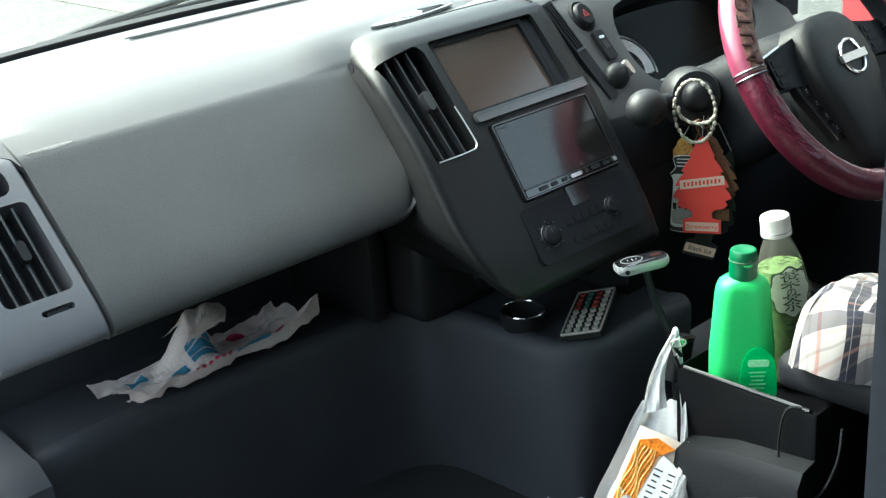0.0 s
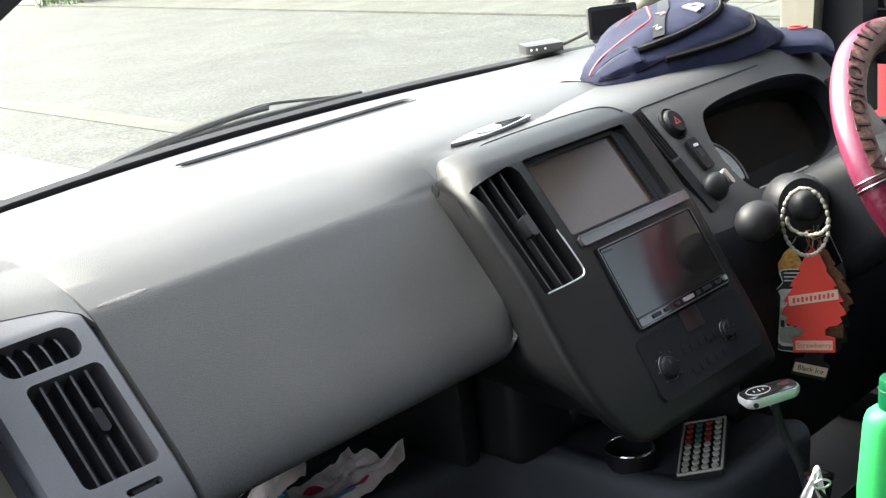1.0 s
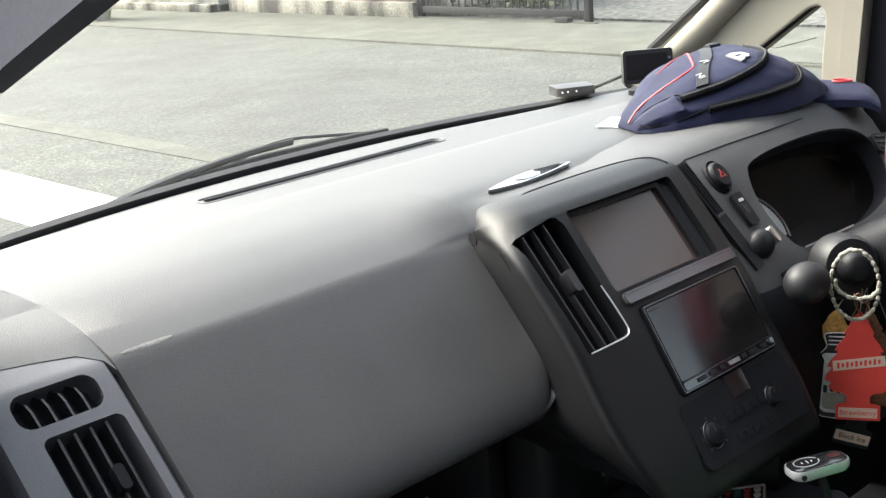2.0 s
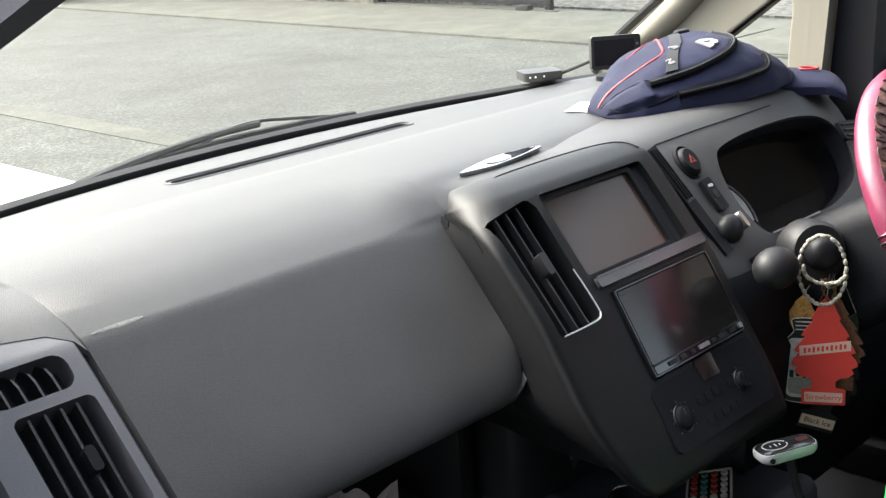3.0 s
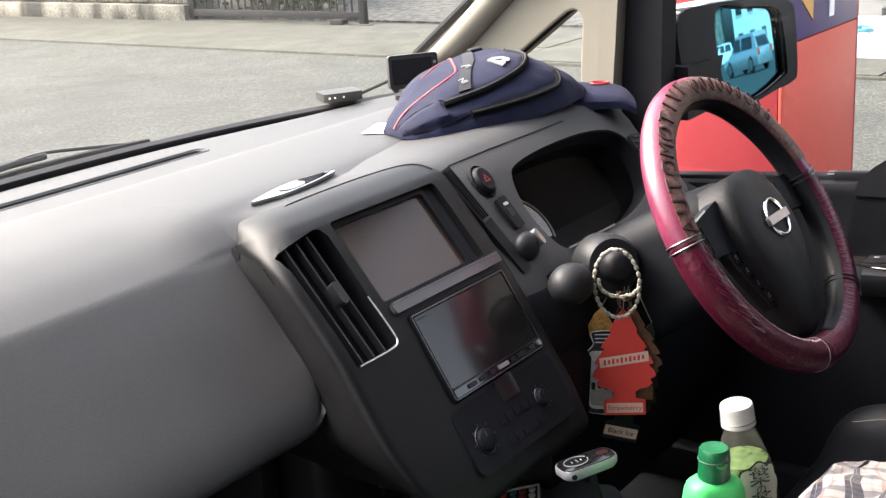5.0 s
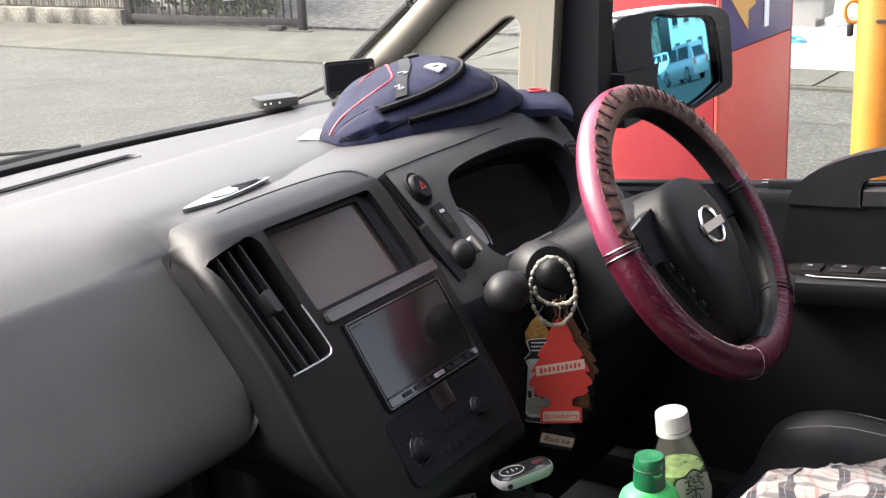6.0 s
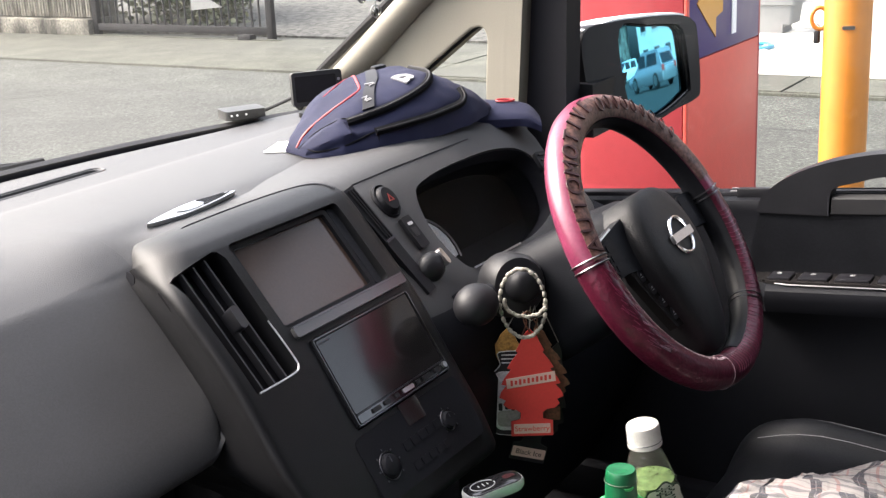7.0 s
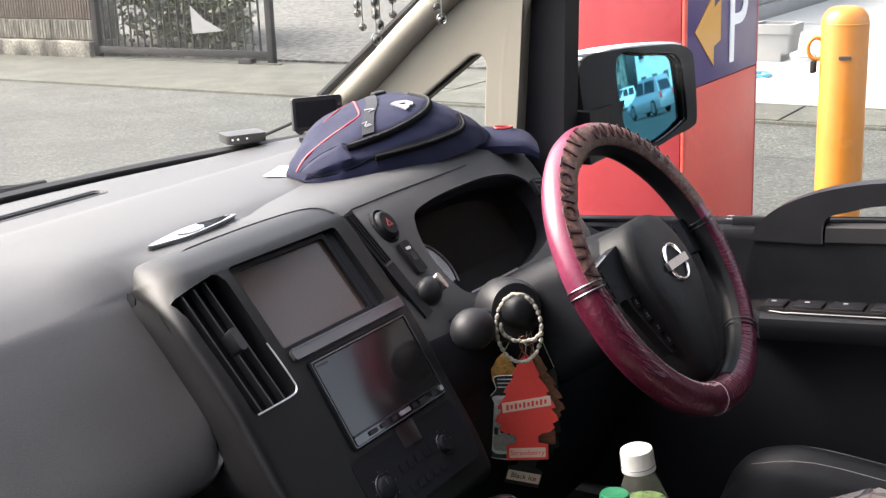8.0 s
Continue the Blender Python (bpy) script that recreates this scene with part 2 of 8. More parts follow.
def grains(m, scale, amount, size):
    """Pale and dark grains of aggregate, with a few bleached blotches between."""
    nt = m.node_tree
    b = nt.nodes["Principled BSDF"]
    src = b.inputs["Base Color"].links[0].from_socket
    co = nt.nodes.new("ShaderNodeTexCoord")
    cell = nt.nodes.new("ShaderNodeTexVoronoi")
    cell.inputs["Scale"].default_value = scale
    blot = nt.nodes.new("ShaderNodeTexNoise")
    blot.inputs["Scale"].default_value, blot.inputs["Detail"].default_value = size, 5
    for n in (cell, blot):
        nt.links.new(co.outputs["Object"], n.inputs["Vector"])
    grey = nt.nodes.new("ShaderNodeSeparateColor")
    nt.links.new(cell.outputs["Color"], grey.inputs["Color"])
    k = nt.nodes.new("ShaderNodeValToRGB")
    k.color_ramp.elements[0].position, k.color_ramp.elements[0].color = 0.0, (1 - amount,) * 3 + (1,)
    k.color_ramp.elements[1].position, k.color_ramp.elements[1].color = 1.0, (1 + 2.2 * amount,) * 3 + (1,)
    e = k.color_ramp.elements.new(0.82)
    e.color = (1 + 0.25 * amount,) * 3 + (1,)
    nt.links.new(grey.outputs["Red"], k.inputs["Fac"])
    r = nt.nodes.new("ShaderNodeMapRange")
    r.inputs["From Min"].default_value, r.inputs["From Max"].default_value = 0.35, 0.65
    r.inputs["To Min"].default_value, r.inputs["To Max"].default_value = 0.78, 1.2
    nt.links.new(blot.outputs["Fac"], r.inputs["Value"])
    for other in (k.outputs["Color"], r.outputs["Result"]):
        x = nt.nodes.new("ShaderNodeMix")
        x.data_type, x.blend_type = "RGBA", "MULTIPLY"
        x.inputs["Factor"].default_value = 1.0
        nt.links.new(src, x.inputs["A"])
        nt.links.new(other, x.inputs["B"])
        src = x.outputs["Result"]
    nt.links.new(src, b.inputs["Base Color"])


grains(M_ASPHALT, 85, 0.3, 2.5)
grains(M_ASPHALT2, 75, 0.34, 2.0)
grains(M_CONCRETE, 55, 0.16, 3.5)
M_LINE = shader("white_road_paint", (0.3415, 0.3415, 0.314), 0.8, vary=0.08, scale=5, fine=60)
M_WALLST = shader("stained_render", (0.19, 0.178, 0.148), 0.9, vary=0.45, scale=2.2, fine=40, bump=0.5, bump_scale=40)
M_WALLDARK = shader("grey_render", (0.10, 0.10, 0.097), 0.9, vary=0.2, scale=2, fine=30, bump=0.3, bump_scale=40)
M_BEIGE = shader("beige_render", (0.16, 0.125, 0.105), 0.9, vary=0.12, scale=1.2, fine=30)
M_BRICK = shader("brown_brick", (0.08813, 0.06719, 0.05508), 0.9, vary=0.2, scale=20, fine=150, bump=0.4, bump_scale=150)
M_IRON = shader("dark_iron_paint", (0.02, 0.02, 0.022), 0.75, vary=0.25, scale=8, spec=0.15)
M_SIGNRED = shader("red_sign_panel", (0.2808, 0.02592, 0.0324), 0.45, vary=0.07, scale=2.5, fine=30)
# Side red and purple are raised to make up for shade on that face.
M_SIGNRED2 = shader("lifted_red_panel", (0.4954, 0.06682, 0.04838), 0.5, vary=0.1, scale=3, fine=30)
M_PURPLE = shader("purple_sign_panel", (0.0383, 0.02016, 0.121), 0.45, vary=0.08)
M_SIGNYEL = shader("yellow_sign_print", (0.5134, 0.2484, 0.02898), 0.45, vary=0.05)
M_BOLLARD = shader("yellow_bollard_paint", (0.4104, 0.1471, 0.0171), 0.4, vary=0.06, scale=6, fine=40)
M_PLANTER = shader("grey_planter", (0.1656, 0.1692, 0.1692), 0.7, vary=0.1)
M_HOSE = shader("blue_hose_plastic", (0.05, 0.33, 0.50), 0.4, vary=0.1)
M_LEAF = shader("leaf", (0.05, 0.10, 0.025), 0.6, vary=0.5, scale=8)
def speckle(m, scale, low, high):
    """Stones of uneven tone bound in the surface."""
    nt = m.node_tree
    b = nt.nodes["Principled BSDF"]
    old = b.inputs["Base Color"].links[0].from_socket
    cells = nt.nodes.new("ShaderNodeTexVoronoi")
    cells.inputs["Scale"].default_value = scale
    where = nt.nodes.new("ShaderNodeTexCoord")
    nt.links.new(where.outputs["Object"], cells.inputs["Vector"])
    tone = nt.nodes.new("ShaderNodeSeparateColor")
    nt.links.new(cells.outputs["Color"], tone.inputs[0])
    ramp = nt.nodes.new("ShaderNodeMapRange")
    ramp.inputs["To Min"].default_value, ramp.inputs["To Max"].default_value = low, high
    nt.links.new(tone.outputs[0], ramp.inputs["Value"])
    mul = nt.nodes.new("ShaderNodeMix")
    mul.data_type, mul.blend_type = "RGBA", "MULTIPLY"
    mul.inputs["Factor"].default_value = 1.0
    nt.links.new(old, mul.inputs["A"])
    nt.links.new(ramp.outputs["Result"], mul.inputs["B"])
    nt.links.new(mul.outputs["Result"], b.inputs["Base Color"])


def runs(m, low, wide=3.2, tall=1.0):
    """Dark streaks of dirt that have run down the face."""
    nt = m.node_tree
    b = nt.nodes["Principled BSDF"]
    old = b.inputs["Base Color"].links[0].from_socket
    where = nt.nodes.new("ShaderNodeTexCoord")
    stretch = nt.nodes.new("ShaderNodeMapping")
    stretch.inputs["Scale"].default_value = (wide, wide, tall)
    tex = nt.nodes.new("ShaderNodeTexNoise")
    tex.inputs["Scale"].default_value, tex.inputs["Detail"].default_value = 1.0, 5
    nt.links.new(where.outputs["Object"], stretch.inputs["Vector"])
    nt.links.new(stretch.outputs["Vector"], tex.inputs["Vector"])
    ramp = nt.nodes.new("ShaderNodeMapRange")
    ramp.inputs["From Min"].default_value, ramp.inputs["From Max"].default_value = 0.38, 0.58
    ramp.inputs["To Min"].default_value, ramp.inputs["To Max"].default_value = low, 1.1
    nt.links.new(tex.outputs["Fac"], ramp.inputs["Value"])
    mul = nt.nodes.new("ShaderNodeMix")
    mul.data_type, mul.blend_type = "RGBA", "MULTIPLY"
    mul.inputs["Factor"].default_value = 1.0
    nt.links.new(old, mul.inputs["A"])
    nt.links.new(ramp.outputs["Result"], mul.inputs["B"])
    nt.links.new(mul.outputs["Result"], b.inputs["Base Color"])


speckle(M_ASPHALT, 85, 0.58, 1.44)
speckle(M_ASPHALT2, 80, 0.55, 1.48)
runs(M_WALLST, 0.16)
M_TILEPALE = shader("bleached_tile", (0.20, 0.185, 0.155), 0.9, vary=0.2, scale=9, fine=60, bump=0.4, bump_scale=90)
runs(M_TILEPALE, 0.3, 26.0, 2.5)
runs(M_BRICK, 0.75)
M_GRAVEL = shader("gravel", (0.05184, 0.05184, 0.04666), 0.95, vary=0.25, scale=9, fine=60, bump=0.6, bump_scale=40)
speckle(M_GRAVEL, 21, 0.3, 1.6)
M_SILVERCAR = shader("silver_car_paint", (0.42, 0.43, 0.45), 0.25, metal=0.5, vary=0.04, coat=0.6)
M_WHITECAR = shader("white_car_paint", (0.78, 0.78, 0.78), 0.3, vary=0.03, coat=0.6)
M_CARGLASS = shader("dark_car_glass", (0.02, 0.025, 0.03), 0.06, vary=0.05)
M_FACADE = shader("pale_facade", (0.55, 0.54, 0.50), 0.9, vary=0.1, scale=1.0)
M_METERGLASS = glass("meter_cover", (0.8, 0.8, 0.8), 0.02, 0.003)
M_TINT = shader("privacy_glass", (0.015, 0.017, 0.018), 0.1)
M_GLASS = glass("window_glass", (0.97, 0.98, 0.96), 0.2)


def veiled(name, amount):
    """A clear pane with an uneven pale veil mixed into the glass."""
    m = glass(name, (0.97, 0.98, 0.96), 0.2)
    nt = m.node_tree
    out = nt.nodes["Material Output"]
    clear = out.inputs["Surface"].links[0].from_socket
    where = nt.nodes.new("ShaderNodeTexCoord")
    blot = nt.nodes.new("ShaderNodeTexNoise")
    blot.inputs["Scale"].default_value, blot.inputs["Detail"].default_value = 3.5, 5
    nt.links.new(where.outputs["Object"], blot.inputs["Vector"])
    ramp = nt.nodes.new("ShaderNodeMapRange")
    ramp.inputs["From Min"].default_value, ramp.inputs["From Max"].default_value = 0.35, 0.75
    ramp.inputs["To Min"].default_value, ramp.inputs["To Max"].default_value = amount * 0.4, amount * 1.9
    nt.links.new(blot.outputs["Fac"], ramp.inputs["Value"])
    film = nt.nodes.new("ShaderNodeBsdfTranslucent")
    film.inputs["Color"].default_value = (0.80, 0.80, 0.70, 1)
    mix = nt.nodes.new("ShaderNodeMixShader")
    nt.links.new(ramp.outputs["Result"], mix.inputs[0])
    nt.links.new(clear, mix.inputs[1])
    nt.links.new(film.outputs[0], mix.inputs[2])
    nt.links.new(mix.outputs[0], out.inputs["Surface"])
    return m


M_PET = veiled("clear_bottle", 0.035)
# Windscreen glare and reflections are put into the glass as a pale veil.
M_VEILGLASS = veiled("veiled_windscreen", 0.0018)

# ---- building helpers ----
ORIGIN = {}


def thing(name, at, label, category, group="", kind=""):
    """An Empty at a thing's base, for its parts."""
    ob = new(name)
    ob.location = at
    ob.empty_display_size = 0.05
    ORIGIN[ob.name] = Vector(at)
    return tagged(ob, label, category, group, kind)


def part(name, bm, material, parent=None, label="", smooth=True, category="", kind="", group=""):
    """Links a bmesh, in world metres, as one mesh object under a thing or a part (or at top level)."""
    me = bpy.data.meshes.new(name)
    base = ORIGIN[parent.name] if parent else Vector((0, 0, 0))
    bmesh.ops.recalc_face_normals(bm, faces=bm.faces)
    bm.transform(Matrix.Translation(-base))
    for f in bm.faces:
        f.smooth = smooth
    bm.to_mesh(me)
    bm.free()
    me.materials.append(material)
    if smooth:
        me.set_sharp_from_angle(angle=radians(38))
    ob = new(name, me)
    if parent:
        ob.parent = parent
    ORIGIN[ob.name] = base
    return tagged(ob, label, category, group, kind)


def bevel(bm, width, seg=2):
    if width > 0:
        es = [e for e in bm.edges if len(e.link_faces) == 2 and e.calc_face_angle(0) > 0.5]
        bmesh.ops.bevel(bm, geom=es, offset=width, segments=seg, affect="EDGES", profile=0.5, clamp_overlap=True)
    return bm


def box(cx, cy, cz, sx, sy, sz, bev=0.0, seg=2, m=None):
    bm = bmesh.new()
    bmesh.ops.create_cube(bm, size=1)
    bm.transform(Matrix.Diagonal((sx, sy, sz, 1)))
    bevel(bm, bev, seg)
    bm.transform((m or Matrix()) @ Matrix.Translation((cx, cy, cz)))
    return bm


def prism(poly, lo, hi, m=None, bev=0.0, seg=2):
    """A polygon in x, y pulled from z = lo to hi, then moved by m."""
    bm = bmesh.new()
    a = [bm.verts.new((x, y, lo)) for x, y in poly]
    b = [bm.verts.new((x, y, hi)) for x, y in poly]
    n = len(poly)
    bm.faces.new(a[::-1])
    bm.faces.new(b)
    for i in range(n):
        bm.faces.new((a[i], a[(i + 1) % n], b[(i + 1) % n], b[i]))
    bevel(bm, bev, seg)
    if m:
        bm.transform(m)
    return bm


def rrect(w, h, r, n=5, cx=0.0, cy=0.0):
    out = []
    for sx, sy, a0 in ((1, 1, 0), (-1, 1, 90), (-1, -1, 180), (1, -1, 270)):
        for k in range(n + 1):
            a = radians(a0 + 90 * k / n)
            out.append((cx + sx * (w / 2 - r) + r * math.cos(a), cy + sy * (h / 2 - r) + r * math.sin(a)))
    return out


def oval(w, h, n=24, cx=0.0, cy=0.0):
    return [(cx + w / 2 * math.cos(2 * math.pi * i / n), cy + h / 2 * math.sin(2 * math.pi * i / n)) for i in range(n)]


def smooth_line(pts, steps=5, closed=False):
    """Catmull-Rom through the points."""
    p = [Vector(q) for q in pts]
    n = len(p)
    out = []
    for i in range(n if closed else n - 1):
        a, b, c, d = (p[(i - 1) % n], p[i], p[(i + 1) % n], p[(i + 2) % n]) if closed else (p[max(i - 1, 0)], p[i], p[i + 1], p[min(i + 2, n - 1)])
        for k in range(steps):
            t = k / steps
            out.append(0.5 * (2 * b + (c - a) * t + (2 * a - 5 * b + 4 * c - d) * t * t + (3 * b - a - 3 * c + d) * t ** 3))
    if not closed:
        out.append(p[-1])
    return out


def loft(sections, close_ring=True, caps=True):
    """Faces between rings of equal length."""
    bm = bmesh.new()
    vs = [[bm.verts.new(p) for p in s] for s in sections]
    n = len(vs[0])
    for a, b in zip(vs, vs[1:]):
        for i in range(n if close_ring else n - 1):
            bm.faces.new((a[i], a[(i + 1) % n], b[(i + 1) % n], b[i]))
    if caps and close_ring:
        bm.faces.new(vs[0][::-1])
        bm.faces.new(vs[-1])
    return bm


def tube(pts, radius, n=10, closed=False, squash=1.0):
    """A round bar along the points; radius is a number or one for each point."""
    p = [Vector(q) for q in pts]
    rad = radius if isinstance(radius, (list, tuple)) else [radius] * len(p)
    rings, up = [], None
    for i, q in enumerate(p):
        if closed:
            d = (p[(i + 1) % len(p)] - p[i - 1]).normalized()
        else:
            d = (p[min(i + 1, len(p) - 1)] - p[max(i - 1, 0)]).normalized()
        if up is None:
            up = Vector((0, 0, 1)) if abs(d.z) < 0.9 else Vector((1, 0, 0))
        side = d.cross(up).normalized()
        up = side.cross(d).normalized()
        rings.append([q + rad[i] * (math.cos(2 * math.pi * k / n) * side + squash * math.sin(2 * math.pi * k / n) * up) for k in range(n)])
    if closed:
        rings.append(rings[0])
        bm = loft(rings, True, False)
        bmesh.ops.remove_doubles(bm, verts=bm.verts, dist=1e-6)
        return bm
    return loft(rings)


def lathe(profile, n=32, m=None):
    """Radius and height pairs turned round z."""
    rings = [[Vector((max(r, 1e-5) * math.cos(2 * math.pi * k / n), max(r, 1e-5) * math.sin(2 * math.pi * k / n), z)) for k in range(n)] for r, z in profile]
    bm = loft(rings)
    if m:
        bm.transform(m)
    return bm


def ball(c, r, n=16, sx=1.0, sy=1.0, sz=1.0, m=None):
    bm = bmesh.new()
    bmesh.ops.create_uvsphere(bm, u_segments=n, v_segments=max(6, n // 2), radius=r)
    bm.transform(Matrix.Translation(c) @ (m or Matrix()) @ Matrix.Diagonal((sx, sy, sz, 1)))
    return bm


def join(*bms):
    out = bms[0]
    for b in bms[1:]:
        me = bpy.data.meshes.new("joined")
        b.to_mesh(me)
        b.free()
        out.from_mesh(me)
        bpy.data.meshes.remove(me)
    return out


def cut(bm, *cutters):
    """Cuts solids out of a solid."""
    bmesh.ops.recalc_face_normals(bm, faces=bm.faces)
    me = bpy.data.meshes.new("solid")
    bm.to_mesh(me)
    bm.free()
    ob = new("solid", me)
    tools = []
    for c in cutters:
        bmesh.ops.recalc_face_normals(c, faces=c.faces)
        cm = bpy.data.meshes.new("cutter")
        c.to_mesh(cm)
        c.free()
        co = new("cutter", cm)
        mod = ob.modifiers.new("cut", "BOOLEAN")
        mod.object, mod.operation, mod.solver = co, "DIFFERENCE", "EXACT"
        tools.append(co)
    bpy.context.view_layer.update()
    done = bpy.data.meshes.new_from_object(ob.evaluated_get(bpy.context.evaluated_depsgraph_get()))
    out = bmesh.new()
    out.from_mesh(done)
    for o in (ob, *tools):
        d = o.data
        bpy.data.objects.remove(o)
        bpy.data.meshes.remove(d)
    bpy.data.meshes.remove(done)
    return out


def letters(name, text, size, m, material, parent, depth=0.0004, bend=None, label=""):
    """Raised lettering in the built-in font, centred on m, read along its x."""
    cu = bpy.data.curves.new(name, "FONT")
    cu.body, cu.size, cu.extrude, cu.align_x, cu.align_y = text, size, depth, "CENTER", "CENTER"
    tmp = new(name, cu)
    bpy.context.view_layer.update()
    me = bpy.data.meshes.new_from_object(tmp.evaluated_get(bpy.context.evaluated_depsgraph_get()))
    bpy.data.objects.remove(tmp)
    bpy.data.curves.remove(cu)
    bm = bmesh.new()
    bm.from_mesh(me)
    bpy.data.meshes.remove(me)
    if bend:
        for v in bm.verts:
            v.co = bend(v.co)
    else:
        bm.transform(m)
    return part(name, bm, material, parent, label, smooth=False)


def plane_frame(origin, right, up):
    """A matrix whose x runs along right, y along up and z out of the face."""
    x = Vector(right).normalized()
    z = x.cross(Vector(up)).normalized()
    y = z.cross(x)
    m = Matrix((x, y, z)).transposed().to_4x4()
    m.translation = origin
    return m


def relief(bm, amount, scale, seed=0.0):
    for v in bm.verts:
        v.co += amount * noise.noise_vector(v.co * scale + Vector((seed, seed, seed)))
    return bm


# ---- ground and street ----
def sheet(x0, x1, y0, y1, z, nx=1, ny=1):
    bm = bmesh.new()
    vs = [[bm.verts.new((x0 + (x1 - x0) * i / nx, y0 + (y1 - y0) * j / ny, z)) for j in range(ny + 1)] for i in range(nx + 1)]
    for i in range(nx):
        for j in range(ny):
            bm.faces.new((vs[i][j], vs[i + 1][j], vs[i + 1][j + 1], vs[i][j + 1]))
    return bm


part("ground", sheet(-800, 800, -800, 800, 0), M_ASPHALT, label="worn pale grey asphalt street ground", category="ground", kind="structure")
part("road", box(4.2, 5, -0.045, 2.78, 60, 0.1), M_ASPHALT2, label="coarse grey asphalt road lane with cracks", category="road", kind="structure")
part("pavement", box(7.45, 5, -0.03, 1.7, 60, 0.1, 0.01), M_CONCRETE, label="pale concrete pavement strip beside the road", category="pavement", kind="structure")
base = bpy.data.objects["pavement"]
for k in range(7):
    for j in range(2):
        part("slab", box(6.62 + 0.29 + 0.58 * j, -1.2 + 0.45 + 0.9 * k, 0.012 + 0.002 * ((k * 3 + j) % 2), 0.565, 0.885, 0.03, 0.004), M_CONCRETE, base, smooth=False)
part("gutter", box(2.72, 5, -0.044, 0.2, 60, 0.1), M_CONCRETE, label="narrow pale concrete gutter strip", category="gutter", kind="structure")
part("forecourt", box(12.9, 0.3, -0.020, 11.3, 6.6, 0.1), M_LINE, label="bright pale concrete forecourt", category="forecourt", kind="structure")
part("road_marking", box(1.62, 9, -0.046, 0.52, 13, 0.1), M_LINE, label="broad white painted line on the asphalt", category="road marking", kind="structure")


bm = bmesh.new()
near = [bm.verts.new((5.585 + 0.012 * noise.noise(Vector((0.3, k * 0.37, 1.0))), -4 + 0.4 * k, 0.0062)) for k in range(60)]
away = [bm.verts.new((v.co.x + 0.022 + 0.012 * noise.noise(Vector((3.3, k * 0.9, 1.0))), v.co.y, 0.0062)) for k, v in enumerate(near)]
for k in range(59):
    bm.faces.new((near[k], away[k], away[k + 1], near[k + 1]))
part("road_joint", bm, M_TYRE, label="dark uneven joint between two asphalt lanes", category="joint", kind="structure")


def far_wall():
    w = thing("boundary_wall", (8.3, 9.15, 0), "stained low roadside wall with a brown brick top", "wall", kind="structure")
    part("plinth", relief(box(8.35, 10.85, 0.09, 0.5, 3.4, 0.18, 0.015), 0.01, 3), M_WALLST, w)
    part("upper", box(8.38, 10.85, 0.95, 0.36, 3.38, 1.54, 0.01), M_WALLST, w)
    # rows of upright tiles on the face
    for r in range(7):
        for k in range(9):
            y, z = 9.345 + 0.372 * k, 0.295 + 0.212 * r
            ribs = [box(8.182, y - 0.164 + 0.041 * j, z, 0.022, 0.026, 0.196, 0.004, 1) for j in range(9)]
            part("brick", join(box(8.196, y, z, 0.02, 0.366, 0.204), *ribs), M_TILEPALE if r == 0 else M_BRICK, w, smooth=False)
    v = thing("rendered_wall", (8.1, 17, 0), "white rendered roadside wall with grey stains", "wall", kind="structure")
    paint = shader("white_render", (0.33, 0.32, 0.29), 0.9, vary=0.2, scale=1.5, fine=20, bump=0.3, bump_scale=40)
    runs(paint, 0.5)
    part("face", box(8.2, 17.4, 0.9, 0.3, 9.4, 1.8, 0.02), paint, v)
    part("footing", box(8.12, 17.4, 0.06, 0.4, 9.4, 0.12, 0.02), M_WALLST, v)


# Added out of view: holds low daylight back from the open doorway.
part("blocking_wall", box(-2.0, -3.9, 1.2, 0.2, 6.4, 2.4, 0.01), M_WALLDARK, label="plain grey wall added out of view to block low daylight", category="wall", kind="structure")


# Out of view: put up so the screens mirror beige instead of bright sky.
part("building_wall", box(13.2, -4.0, 4.6, 0.4, 10.6, 9.2), M_BEIGE, label="plain beige wall of a building past the forecourt", category="wall", kind="structure")


def pole():
    p = thing("utility_pole", (6.95, 13.85, 0), "grey concrete utility pole at the roadside", "pole")
    part("shaft", lathe([(0.0, 8.0), (0.13, 8.0), (0.175, 0.0), (0.0, 0.0)], 24, Matrix.Translation((6.95, 13.85, 0))), M_WALLST, p)
    bm = bmesh.new()
    rnd = random.Random(4)
    for k in range(160):
        a, r = rnd.uniform(0, 6.28), rnd.uniform(0.16, 0.42)
        x, y, h = 6.85 + r * math.cos(a), 14.1 + r * math.sin(a), rnd.uniform(0.06, 0.2)
        d = Vector((rnd.uniform(-0.08, 0.08), rnd.uniform(-0.08, 0.08), h))
        s = Vector((math.cos(a + 1), math.sin(a + 1), 0)) * 0.012
        o = Vector((x, y, 0))
        bm.faces.new([bm.verts.new(q) for q in (o - s, o + s, o + d * 0.6 + s * 0.6, o + d, o + d * 0.6 - s * 0.6)])
    part("grass_tuft", bm, M_LEAF, label="small tuft of green grass by the pole", category="grass", kind="stuff")


pole()


